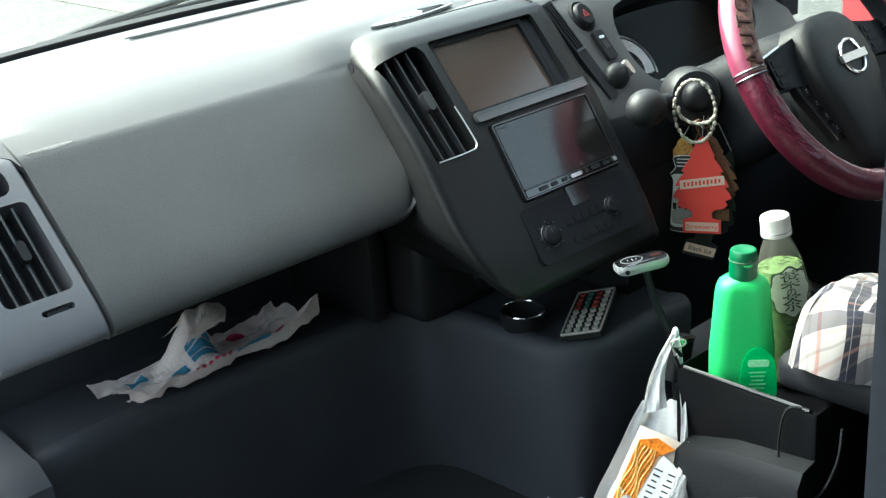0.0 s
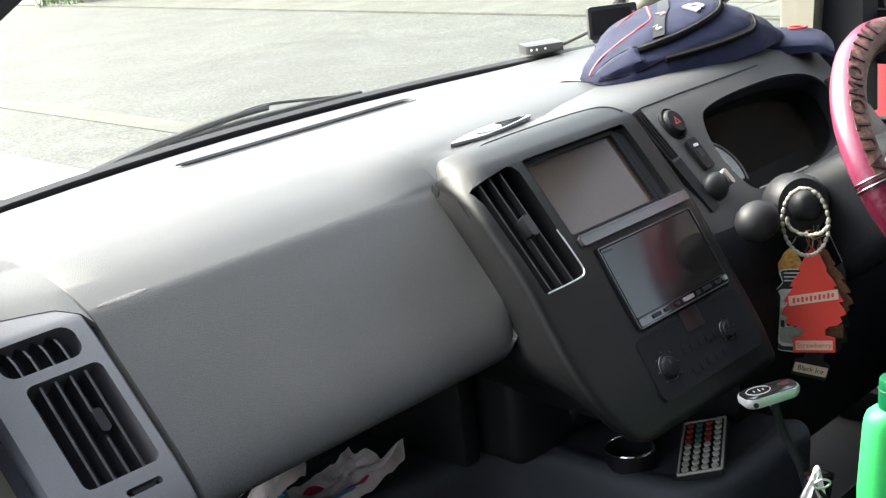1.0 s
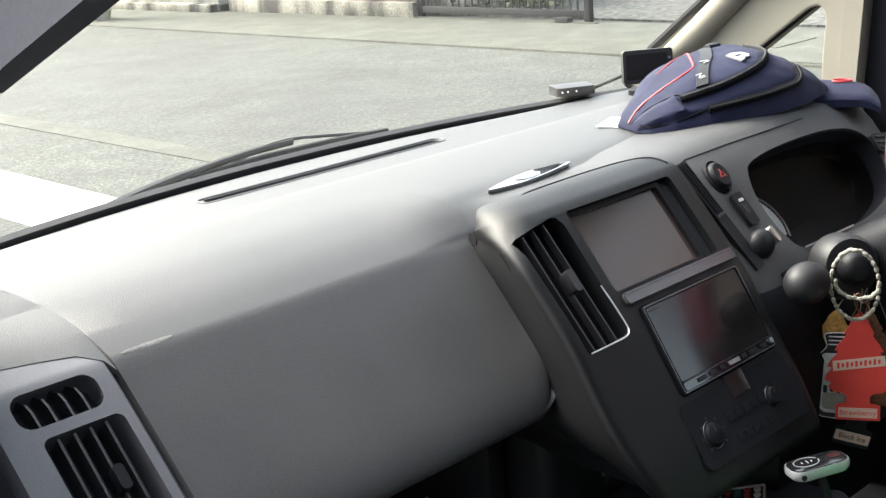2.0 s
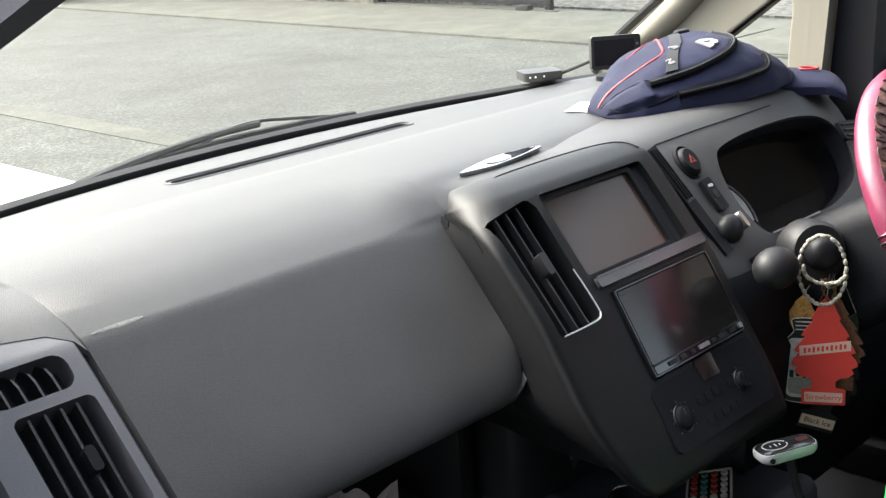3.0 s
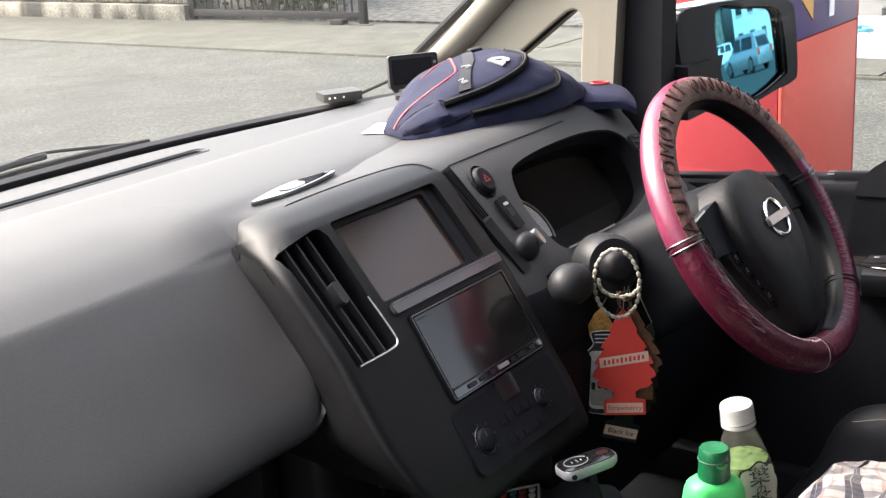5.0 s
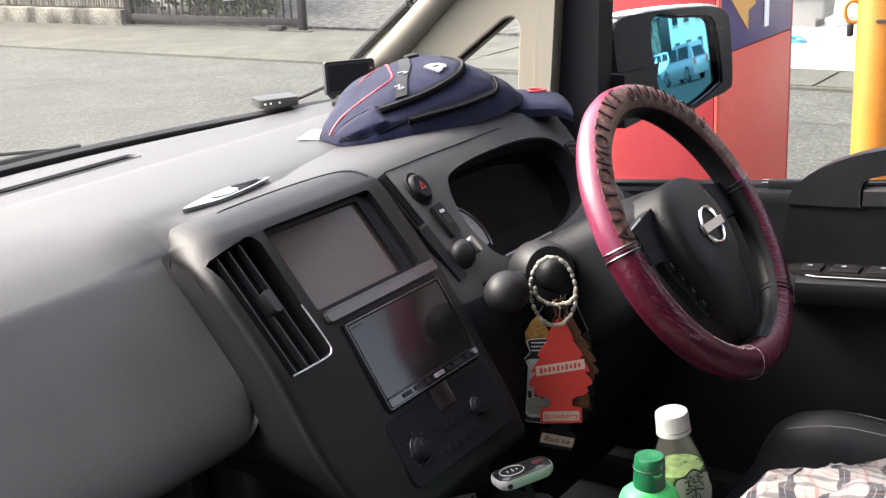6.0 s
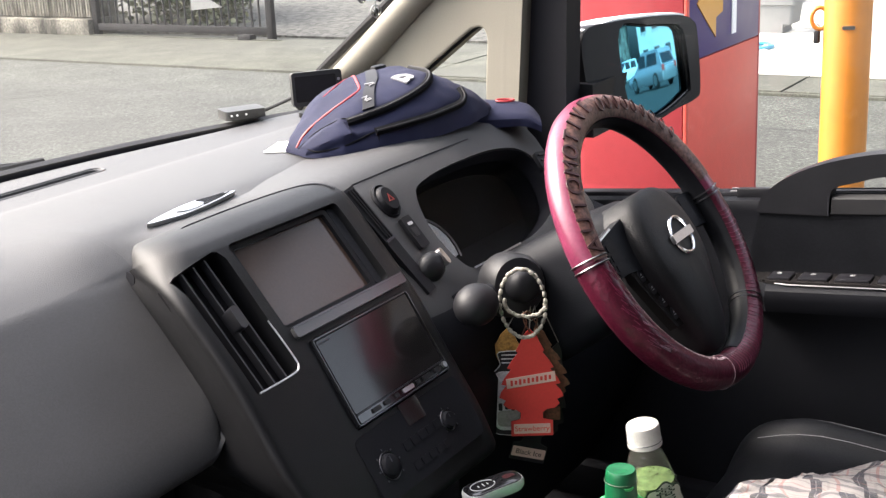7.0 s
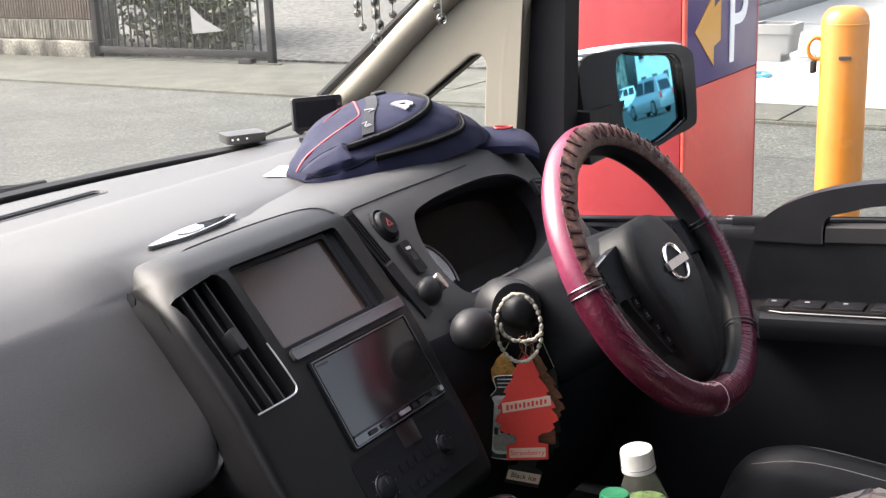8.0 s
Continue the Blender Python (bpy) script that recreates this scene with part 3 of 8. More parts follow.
def garden():
    """Low mixed leaves behind the gate."""
    rnd = random.Random(9)
    bm = bmesh.new()
    for k in range(8000):
        c = rnd.choice(((9.3, 8.3, 0.35), (9.6, 8.9, 0.6), (9.4, 9.5, 0.8), (10.2, 9.6, 0.7), (10.0, 10.3, 1.0), (9.2, 9.9, 0.9), (9.8, 9.0, 0.25), (10.6, 10.0, 0.4)))
        o = Vector((rnd.gauss(c[0], 0.3), rnd.gauss(c[1], 0.33), abs(rnd.gauss(c[2], 0.38)) + 0.03))
        if o.y < 0.83 * (o.x + 1.05) - 0.62:
            continue
        a = Vector((rnd.uniform(-1, 1), rnd.uniform(-1, 1), rnd.uniform(-0.6, 0.9))).normalized() * rnd.uniform(0.04, 0.11)
        b = a.cross(Vector((rnd.uniform(-1, 1), rnd.uniform(-1, 1), 1))).normalized() * a.length * 0.42
        bm.faces.new([bm.verts.new(q) for q in (o, o + a * 0.5 + b, o + a, o + a * 0.5 - b)])
    part("garden_plants", bm, leafy("garden_leaf"), label="mixed green and yellowing garden plants behind the gate", category="plants", kind="stuff", smooth=False)


def leafy(name):
    m = shader(name, (0.09, 0.13, 0.03), 0.6, vary=0.3, scale=3)
    nt = m.node_tree
    geo = nt.nodes.new("ShaderNodeNewGeometry")
    ramp = nt.nodes.new("ShaderNodeValToRGB")
    ramp.color_ramp.elements[0].color = (0.008, 0.022, 0.006, 1)
    ramp.color_ramp.elements[1].color = (0.15, 0.16, 0.09, 1)
    nt.links.new(geo.outputs["Random Per Island"], ramp.inputs["Fac"])
    nt.links.new(ramp.outputs["Color"], nt.nodes["Principled BSDF"].inputs["Base Color"])
    return m


garden()
part("gravel_lot", box(20, 7.5, -0.03, 23, 9.5, 0.1), M_GRAVEL, label="grey gravel lot behind the gate", category="gravel", kind="structure")


far_wall()


def gate():
    g = thing("sliding_gate", (8.2, 8, 0), "dark iron sliding gate with thin upright bars", "gate")
    part("bottom_rail", box(8.2, 7.98, 0.10, 0.05, 2.36, 0.07, 0.004), M_IRON, g)
    part("top_rail", box(8.2, 7.98, 1.38, 0.05, 2.36, 0.06, 0.004), M_IRON, g)
    for k in range(25):
        y = 6.86 + 2.25 * k / 24
        part("bar", tube([(8.2, y, 0.12), (8.2, y, 1.37)], 0.011, 6), M_IRON, g)
    part("end_post", box(8.2, 6.82, 0.72, 0.06, 0.07, 1.4, 0.004), M_IRON, g)
    part("end_post", box(8.2, 9.12, 0.72, 0.06, 0.07, 1.4, 0.004), M_IRON, g)
    part("notice", relief(prism([(7.774, 0.557), (7.77, 0.284), (7.37, 0.319), (7.60, 0.42)], -0.002, 0.002, plane_frame((8.17, 0, 0), (0, 1, 0), (0, 0, 1))), 0.004, 5), M_PLANTER, g, "torn white paper notice", smooth=False)
    part("caster", box(8.14, 7.08, 0.035, 0.09, 0.16, 0.07, 0.01), M_IRON, g)
    part("floor_track", box(8.14, 7.98, 0.022, 0.06, 2.6, 0.012), M_CONCRETE, g)


gate()

# ---- the van's shell ----

def windscreen_y(x, z):
    """Where the windscreen stands at a height: it is bowed across the car."""
    return 0.735 - 0.13 * (x / 0.7) ** 2 - (z - 1.0) * 1.30


part("cabin_floor", box(0, -0.95, 0.33, 1.5, 3.5, 0.06), M_CARPET, label="dark carpeted cabin floor", category="floor", kind="structure")
part("firewall", box(0, 0.74, 0.60, 1.46, 0.05, 0.56), M_LOWER, label="black panel closing the cabin ahead", category="panel", kind="structure")
part("roof", box(0, -1.47, 1.81, 1.44, 2.40, 0.06, 0.02), M_HEAD, label="pale cloth-lined cabin roof", category="roof", kind="structure")
part("rear_wall", box(0, -2.68, 1.07, 1.46, 0.06, 1.48), M_LOWER, label="dark closed rear of the cabin", category="wall", kind="structure")
for side, sfx in ((1, "right"), (-1, "left")):
    part("rear_side_" + sfx, box(side * 0.75, -1.86, 0.64, 0.06, 1.6, 0.68), M_LOWER, label="dark trimmed rear side panel of the cabin", category="panel", kind="structure")
    part("centre_pillar_" + sfx, box(side * 0.742, -0.963, 1.07, 0.035, 0.205, 1.44, 0.008), shader("grey_pillar_trim", (0.006, 0.0072, 0.0105), 0.6, spec=0.06) if side < 0 else M_LOWER, label="grey trimmed centre door pillar", category="pillar", kind="structure")
    part("rear_pane_" + sfx, box(side * 0.75, -1.86, 1.37, 0.02, 1.6, 0.78), M_TINT, label="dark privacy glass of the rear side window", category="window", kind="structure")
    part("sill_" + sfx, box(side * 0.75, -0.4, 0.36, 0.08, 1.3, 0.12, 0.02), M_DOOR, label="black door sill trim", category="sill", kind="structure")


def windscreen():
    bm = bmesh.new()
    nx, nz = 24, 8
    grid = []
    for k in (0, 1):
        grid.append([[bm.verts.new((-0.7 + 1.4 * i / nx, windscreen_y(-0.7 + 1.4 * i / nx, 1.0 + 0.79 * j / nz) + 0.005 * k, 0.985 + 0.80 * j / nz)) for j in range(nz + 1)] for i in range(nx + 1)])
    for i in range(nx):
        for j in range(nz):
            for g in grid:
                bm.faces.new((g[i][j], g[i + 1][j], g[i + 1][j + 1], g[i][j + 1]))
    ob = part("windscreen", bm, M_VEILGLASS, label="large clear raked windscreen glass", category="windscreen", kind="structure")
    ob.visible_shadow = False
    # the black band along the lower edge
    lo = [(-0.7 + 1.4 * i / 24) for i in range(25)]
    rings = []
    for x in lo:
        y = windscreen_y(x, 1.0)
        rings.append([Vector((x, y - 0.012, 0.985)), Vector((x, y - 0.012, 1.000)), Vector((x, y + 0.004, 1.003)), Vector((x, y + 0.012, 0.985))])
    part("windscreen_seal", loft(rings), M_SEAL, label="black rubber seal along the windscreen's foot", category="seal", kind="structure")


windscreen()


def side_frame(side):
    """The raked pillar with its quarter window, the door frame behind it."""
    m = plane_frame((0.70 if side > 0 else -0.78, 0, 0), (0, 1, 0), (0, 0, 1))  # x: ahead, y: up, z: to the right
    sfx = "right" if side > 0 else "left"
    outer = [(0.63, 0.95), (0.56, 1.058), (0.328, 1.242), (-0.325, 1.765), (-0.46, 1.78), (-0.02, 1.42), (0.10, 1.32), (0.145, 1.245), (0.156, 1.10), (0.161, 1.04), (0.163, 0.95)]
    inner = smooth_line([(0.2175, 1.02, 0), (0.2160, 1.06, 0), (0.2130, 1.105, 0), (0.2105, 1.135, 0), (0.2135, 1.152, 0), (0.2240, 1.161, 0), (0.2390, 1.159, 0), (0.257, 1.148, 0), (0.344, 1.083, 0), (0.43, 1.02, 0), (0.425, 1.01, 0), (0.226, 1.01, 0)], 3, True)
    lo, hi = (-0.02, 0.045) if side > 0 else (-0.045, 0.02)
    body = cut(prism(outer, lo, hi, m, 0.022, 5), prism([(p.x, p.y) for p in inner], -0.2, 0.2, m))
    p = part("front_pillar_" + sfx, body, M_CREAM, label="cream trimmed raked front pillar with a quarter window", category="pillar", kind="structure")
    q = part("quarter_pane", prism([(p.x, p.y) for p in inner], 0.0, 0.004, m), M_GLASS, p, "clear triangular quarter window")
    q.visible_shadow = False
    inward = -0.04 if side > 0 else 0.02
    bar = smooth_line([(0.560, 1.015, inward + 0.02), (0.44, 1.115, inward + 0.02), (0.305, 1.233, inward + 0.02), (0.0, 1.475, inward + 0.02), (-0.378, 1.765, inward + 0.02)], 4)
    part("pillar_strip", tube([m @ q for q in bar], 0.028, 18, squash=0.85), M_CREAM, p, "rounded cream strip")
    part("pillar_seal", tube([m @ Vector(q) for q in ((0.60, 1.01, inward + 0.02), (0.545, 1.078, inward + 0.02), (0.336, 1.243, inward + 0.02), (-0.345, 1.77, inward + 0.02))], 0.008, 8), M_SEAL, p, "black windscreen edge seal")
    deep = 0.007 if side > 0 else -0.007
    part("window_rim", tube([m @ Vector((q.x, q.y, (lo if side > 0 else hi) + deep * 0.6)) for q in inner], 0.0042, 8, True), M_CREAM, p, "soft cream edge of the quarter window")
    part("pane_seal", tube([m @ Vector((q.x, q.y, 0.002)) for q in inner], 0.005, 6, True), M_SEAL, p, "black rubber pane seal")
    post = smooth_line([(0.188, 1.0, inward + 0.032), (0.187, 1.08, inward + 0.032), (0.183, 1.14, inward + 0.032), (0.174, 1.20, inward + 0.032), (0.155, 1.26, inward + 0.032), (0.112, 1.325, inward + 0.032), (0.03, 1.40, inward + 0.032)], 4)
    part("post_trim", tube([m @ q for q in post], 0.0245, 18, squash=0.5), M_CREAM, p, "rounded cream upright")
    frame_poly = [(0.172, 0.90), (0.166, 1.09), (0.152, 1.245), (0.10, 1.325), (-0.46, 1.77), (-0.64, 1.78), (-0.15, 1.47), (0.062, 1.315), (0.0865, 1.243), (0.0915, 1.069), (0.092, 0.90)]
    part("door_frame_" + sfx, prism(frame_poly, 0.01 if side > 0 else -0.06, 0.06 if side > 0 else -0.01, m, 0.006, 2), M_SEAL, label="matt black door frame upright", category="frame", kind="structure")
    for k, (z, y0, y1) in enumerate(((1.77, -2.6, -0.45),)):
        part("roof_rail_" + sfx, box(side * 0.73, (y0 + y1) / 2, z, 0.07, y1 - y0, 0.07, 0.02), M_CREAM, label="cream roof side rail", category="rail", kind="structure")


side_frame(1)
side_frame(-1)
part("opening_rail", prism([(-0.34, 1.386), (-0.06, 1.280), (-0.02, 1.40), (-0.30, 1.50)], -0.012, 0.012, plane_frame((-0.79, 0, 0), (0, 1, 0), (0, 0, 1)), 0.004), M_RAIL, label="black rail along the open doorway", category="rail", kind="structure")


# ---- the dashboard ----
TOP_LINE = [(0.715, 0.992), (0.66, 0.998), (0.60, 1.001), (0.545, 1.004), (0.515, 1.006), (0.49, 1.012), (0.46, 1.018), (0.40, 1.025), (0.32, 1.030), (0.265, 1.029), (0.232, 1.020), (0.205, 1.003)]
PAD_LINE = TOP_LINE[:8] + [(0.32, 1.0258), (0.265, 1.0178), (0.232, 1.0090), (0.205, 0.9985)]
FACE_LINE = [(0.1955, 0.9940), (0.187, 0.9872), (0.175, 0.9762), (0.14, 0.944), (0.10, 0.906), (0.071, 0.878), (0.053, 0.858), (0.044, 0.843), (0.044, 0.833), (0.055, 0.827), (0.10, 0.823)]
PROFILE = smooth_line([(0, y, z) for y, z in TOP_LINE + FACE_LINE], 4)
PAD_PROFILE = smooth_line([(0, y, z) for y, z in PAD_LINE + FACE_LINE], 4)
BACKING = [Vector((0, 0.36, 0.815)), Vector((0, 0.715, 0.87))]


def ease(pairs, t):
    """Straight lines through pairs of numbers."""
    if t <= pairs[0][0]:
        return pairs[0][1]
    for (a, p), (b, q) in zip(pairs, pairs[1:]):
        if t <= b:
            return p + (q - p) * (t - a) / (b - a)
    return pairs[-1][1]


def pad_section(x, out=0.0, drop=0.0, pull=0.0):
    """The pad's cross-section at x; out swells it, pull takes the face forward."""
    ring = []
    f = max(0.0, min(1.0, (-0.15 - x) / 0.08))
    for a, b in zip(PROFILE, PAD_PROFILE):
        p = a.lerp(b, f)
        q = p.copy()
        q.x = x
        w = max(0.0, min(1.0, (0.30 - p.y) / 0.12))
        q.y += pull * w - out * 0.7 * w
        q.z += out * 0.7 * w - drop
        dx = min(max(0.0, x + 0.208), 0.0435)
        lift = (0.044 - math.sqrt(0.044 ** 2 - dx ** 2)) * max(0.0, min(1.0, (0.915 - p.z) / 0.08)) if p.y < 0.3 else 0.0
        q.z += lift
        q.y += 0.9 * lift * (1 if p.z > 0.84 else 0.4)
        if p.y > 0.62:
            q.y = p.y - 0.12 * (x / 0.7) ** 2 * (p.y - 0.62) / 0.1
        ring.append(q)
    return ring + [Vector((x, b.y, b.z)) for b in BACKING]


def dashboard():
    d = thing("dashboard", (0, 0.4, 0.6), "charcoal grained plastic dashboard with glove box and vents", "dashboard")
    # passenger pad and glove box, with a rounded lower end towards the centre
    secs = []
    for x, o, pl in ((-0.606, -0.004, 0.004), (-0.603, 0.0, 0.0), (-0.55, 0.0, 0), (-0.45, 0.0, 0), (-0.35, 0, 0), (-0.24, 0, 0), (-0.215, 0, 0), (-0.20, 0, 0), (-0.19, 0, 0), (-0.18, 0, 0), (-0.174, 0, 0), (-0.169, 0, 0), (-0.165, 0, 0.0), (-0.13, 0, 0.0)):
        secs.append(pad_section(x, o, 0, pl))
    pad = loft(secs)
    part("glove_box_pad", cut(pad, prism(rrect(0.43, 0.020, 0.008, 3, -0.012, 0.602), -0.02, 0.02, Matrix.Translation((0, 0, 1.0)))), M_DASH, d, "grained charcoal pad over the glove box")
    # pale scuff along the soft edge of the pad
    mark = [(-0.592 + 0.054 * f, 0.1985 + 0.0005 * f, 0.0011 + 0.0021 * math.sin(math.pi * f) ** 0.5) for f in (0.0, 0.12, 0.3, 0.5, 0.7, 0.88, 1.0)]
    part("scuff", loft([[Vector((x, y + k * h, 0.9957 + 0.46 * (y + k * h - 0.1985) + up)) for k, up in ((-1, -0.0004), (-0.7, 0.0004), (0.7, 0.0004), (1, -0.0004))] for x, y, h in mark]), M_SCUFF, d, "pale scuff in the grain")
    # the top behind the centre stack and in front of the driver
    top = []
    for x in (-0.131, -0.115, -0.10, -0.085, -0.068, 0, 0.1, 0.2, 0.3, 0.4, 0.5, 0.6, 0.7):
        ring = []
        for p in PROFILE:
            if p.y > 0.16:
                q = p.copy()
                q.x = x
                up = max(0.0, min(1.0, (x + 0.131) / 0.06))
                q.z = max(p.z, p.z + up * (1.0215 - p.z) if p.y < 0.25 else p.z)
                if p.y > 0.62:
                    q.y = p.y - 0.12 * (x / 0.7) ** 2 * (p.y - 0.62) / 0.1
                ring.append(q)
        top.append(ring + [Vector((x, 0.16, 0.90)), Vector((x, 0.715, 0.87))])
    slot_m = Matrix.Translation((0, 0, 1.0))
    slot = prism(rrect(0.43, 0.020, 0.008, 3, -0.012, 0.602), -0.02, 0.02, slot_m)
    part("dash_top", cut(loft(top), slot), M_DASH, d, "grained charcoal top pad below the windscreen")
    for y in (0.5975, 0.6065):
        part("defroster_fin", box(-0.012, y, 0.992, 0.425, 0.0018, 0.012, 0.0004), M_SLAT, d, "black defroster slot fin")
    part("slot_floor", box(-0.012, 0.602, 0.982, 0.436, 0.024, 0.004), M_HOLE, d)
    part("slot_rim", tube([Vector((x, y, 1.0005 + 0.02 * (0.602 - y))) for x, y in rrect(0.446, 0.030, 0.013, 5, -0.012, 0.602)], 0.0024, 8, True), M_DASH, d, "raised rim round the defroster slot")
    # end panel with two vents
    end = []
    for x, o in ((-0.735, -0.01), (-0.728, 0.002), (-0.70, 0.003), (-0.65, 0.003), (-0.613, 0.003), (-0.609, -0.002)):
        end.append(pad_section(x, o))
    # Near-black strip along the end panel's outer side.
    part("end_strip", loft([pad_section(-0.748, -0.006), pad_section(-0.737, -0.002)]), M_SEAL, d, "black edge strip beside the door opening")
    cap = []
    for x, edge in ((-0.734, 0.222), (-0.70, 0.219), (-0.66, 0.213), (-0.63, 0.203), (-0.612, 0.191), (-0.606, 0.180)):
        line = [p for p in pad_section(x, 0.0042)[:len(PROFILE)] if p.y > edge and p.z > 0.9]
        cap.append((x, edge, line))
    n = min(len(line) for x, edge, line in cap)
    rows = []
    for x, edge, line in cap:
        lip = line[-1].lerp(line[-2], 0.15)
        pts = line[:n - 1] + [lip]
        rows.append(pts + [Vector((x, pts[-1].y - 0.001, pts[-1].z - 0.006)), Vector((x, 0.715, 0.93))])
    part("pad_end", loft(rows), M_DASH, d, "grained charcoal pad above the end vents")
    mv = plane_frame((-0.66, 0.117, 0.921), (1, 0, 0), (0, 0.707, 0.707))
    big_hole = prism(rrect(0.076, 0.112, 0.008, 4), -0.03, 0.03, mv)
    ms = plane_frame((-0.668, 0.178, 0.980), (1, 0, 0), (0, 0.74, 0.67))
    small_hole = prism(rrect(0.080, 0.035, 0.013, 4), -0.025, 0.03, ms)
    slim_hole = prism(rrect(0.036, 0.007, 0.003, 3, 0.01, -0.073), -0.01, 0.03, mv)
    part("end_panel", cut(loft(end), big_hole, small_hole, slim_hole), M_ENDPANEL, d, "smooth satin grey end panel round the side vents")
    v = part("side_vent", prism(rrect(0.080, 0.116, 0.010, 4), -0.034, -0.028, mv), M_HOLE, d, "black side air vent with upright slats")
    for k in range(4):
        x = -0.0225 + 0.015 * k
        part("slat", prism(rrect(0.0026, 0.108, 0.001, 1, x, 0), -0.024, -0.002, mv), M_SLAT, v, smooth=False)
    part("tab", prism(rrect(0.010, 0.024, 0.004, 3, 0.008, 0.0), -0.01, 0.006, mv, 0.0015), M_BLACK, v)
    v2 = part("demister_vent", prism(rrect(0.082, 0.042, 0.010, 4), -0.03, -0.024, ms), M_HOLE, d, "small black demister vent")
    for k in range(4):
        x = -0.024 + 0.0155 * k
        part("slat", loft([[ms @ Vector((x + dx + b, y, z)) for dx, z in ((-0.0011, -0.022), (0.0011, -0.022), (0.0011, zt), (-0.0011, zt))] for y, b, zt in ((0.0175, -0.003, -0.010), (0.010, 0.0, -0.004), (0.0, 0.001, -0.002), (-0.0175, 0.001, -0.001))]), M_SLAT, v2, smooth=False)
    part("vent_slider", prism(rrect(0.024, 0.004, 0.0015, 2, 0.01, -0.073), -0.006, 0.002, mv), M_BLACK, d)
    # shelf with a rounded lip that sweeps round into the centre tray
    lip = smooth_line([(-0.74, 0.200, 0), (-0.62, 0.208, 0), (-0.50, 0.213, 0), (-0.36, 0.211, 0), (-0.22, 0.203, 0), (-0.14, 0.194, 0), (-0.095, 0.180, 0), (-0.074, 0.152, 0), (-0.067, 0.10, 0), (-0.064, 0.02, 0), (-0.060, -0.045, 0), (-0.042, -0.085, 0), (0.0, -0.102, 0), (0.08, -0.106, 0), (0.17, -0.106, 0)], 5)
    edge = [(0.030, 0.6340), (0.020, 0.6365), (0.011, 0.6385), (0.003, 0.6375), (-0.004, 0.6330), (-0.008, 0.6250), (-0.009, 0.6120), (-0.006, 0.56), (0.004, 0.48), (0.020, 0.40), (0.026, 0.355), (0.05, 0.355), (0.05, 0.60)]
    rows = []
    for k, p in enumerate(lip):
        along = (lip[min(k + 1, len(lip) - 1)] - lip[max(k - 1, 0)]).normalized()
        inward = Vector((-along.y, along.x, 0))
        rows.append([p + inward * o + Vector((0, 0, z)) for o, z in edge])
    part("lower_shelf", loft(rows), M_LOWER, d, "black facing over the hood's lower face with a rounded lip")
    plan = [(p.x, p.y) for p in (r[0] for r in rows)] + [(0.17, 0.40), (-0.74, 0.40)]
    part("shelf_floor", prism(plan, 0.61, 0.6338), M_LOWER, d, "black shelf floor")
    part("shelf_back", box(-0.43, 0.378, 0.735, 0.62, 0.04, 0.22, 0.006), M_LOWER, d, "dark back of the shelf")
    part("kick_panel", bevel(loft([[Vector((x, y, z)) for y, z in ((0.5, 0.36), (0.5, 0.652), (0.27, 0.652), (0.19, 0.644), (0.165, 0.625), (0.155, 0.55), (0.165, 0.36))] for x in (-0.76, -0.655)]), 0.018, 4), M_LOWER, d, "rounded black kick panel")
    return d


dash = dashboard()

# ---- the centre stack ----
V_LOW, N_LOW = Vector((0, 0.531, 0.848)), Vector((0, -0.848, 0.531))
V_UP = Vector((0, 0.635, 0.773))
F_LOW = plane_frame((0, 0, 0.93), (1, 0, 0), V_LOW)
F_UP = plane_frame((0, 0, 0.93), (1, 0, 0), V_UP)
STACK = smooth_line([(0, 0.182, 1.008), (0, 0.178, 1.022), (0, 0.168, 1.034), (0, 0.150, 1.042), (0, 0.125, 1.045), (0, 0.101, 1.040), (0, 0.084, 1.030), (0, 0.045, 0.985), (0, 0.0, 0.930), (0, -0.027, 0.887), (0, -0.054, 0.8435), (0, -0.082, 0.799), (0, -0.100, 0.762), (0, -0.104, 0.748), (0, -0.094, 0.738), (0, -0.05, 0.733), (0, 0.02, 0.731)], 3)


def stack_root(p):
    """Where the stack's flank meets the pad."""
    if p.y > 0.101 and p.z > 1.0:
        return Vector((ease(((0.101, -0.137), (0.125, -0.125), (0.150, -0.107), (0.168, -0.090), (0.178, -0.078), (0.182, -0.070)), p.y),
                       ease(((0.101, 0.196), (0.150, 0.207), (0.182, 0.216)), p.y), ease(((0.101, 0.995), (0.150, 1.009), (0.182, 1.019)), p.y)))
    if p.z < 0.872:
        return Vector((ease(((0.731, -0.080), (0.75, -0.125), (0.80, -0.150), (0.872, -0.167)), p.z), ease(((0.731, 0.14), (0.75, 0.20), (0.77, 0.23), (0.80, 0.21), (0.83, 0.15), (0.85, 0.09), (0.872, 0.066)), p.z), p.z))
    z = min(p.z, 0.995)
    return Vector((ease(((0.853, -0.173), (0.885, -0.163), (0.919, -0.156), (0.95, -0.151), (0.987, -0.146), (0.995, -0.137)), z), ease(((0.853, 0.047), (0.936, 0.136), (0.987, 0.190), (0.995, 0.196)), z) + 0.006, z))


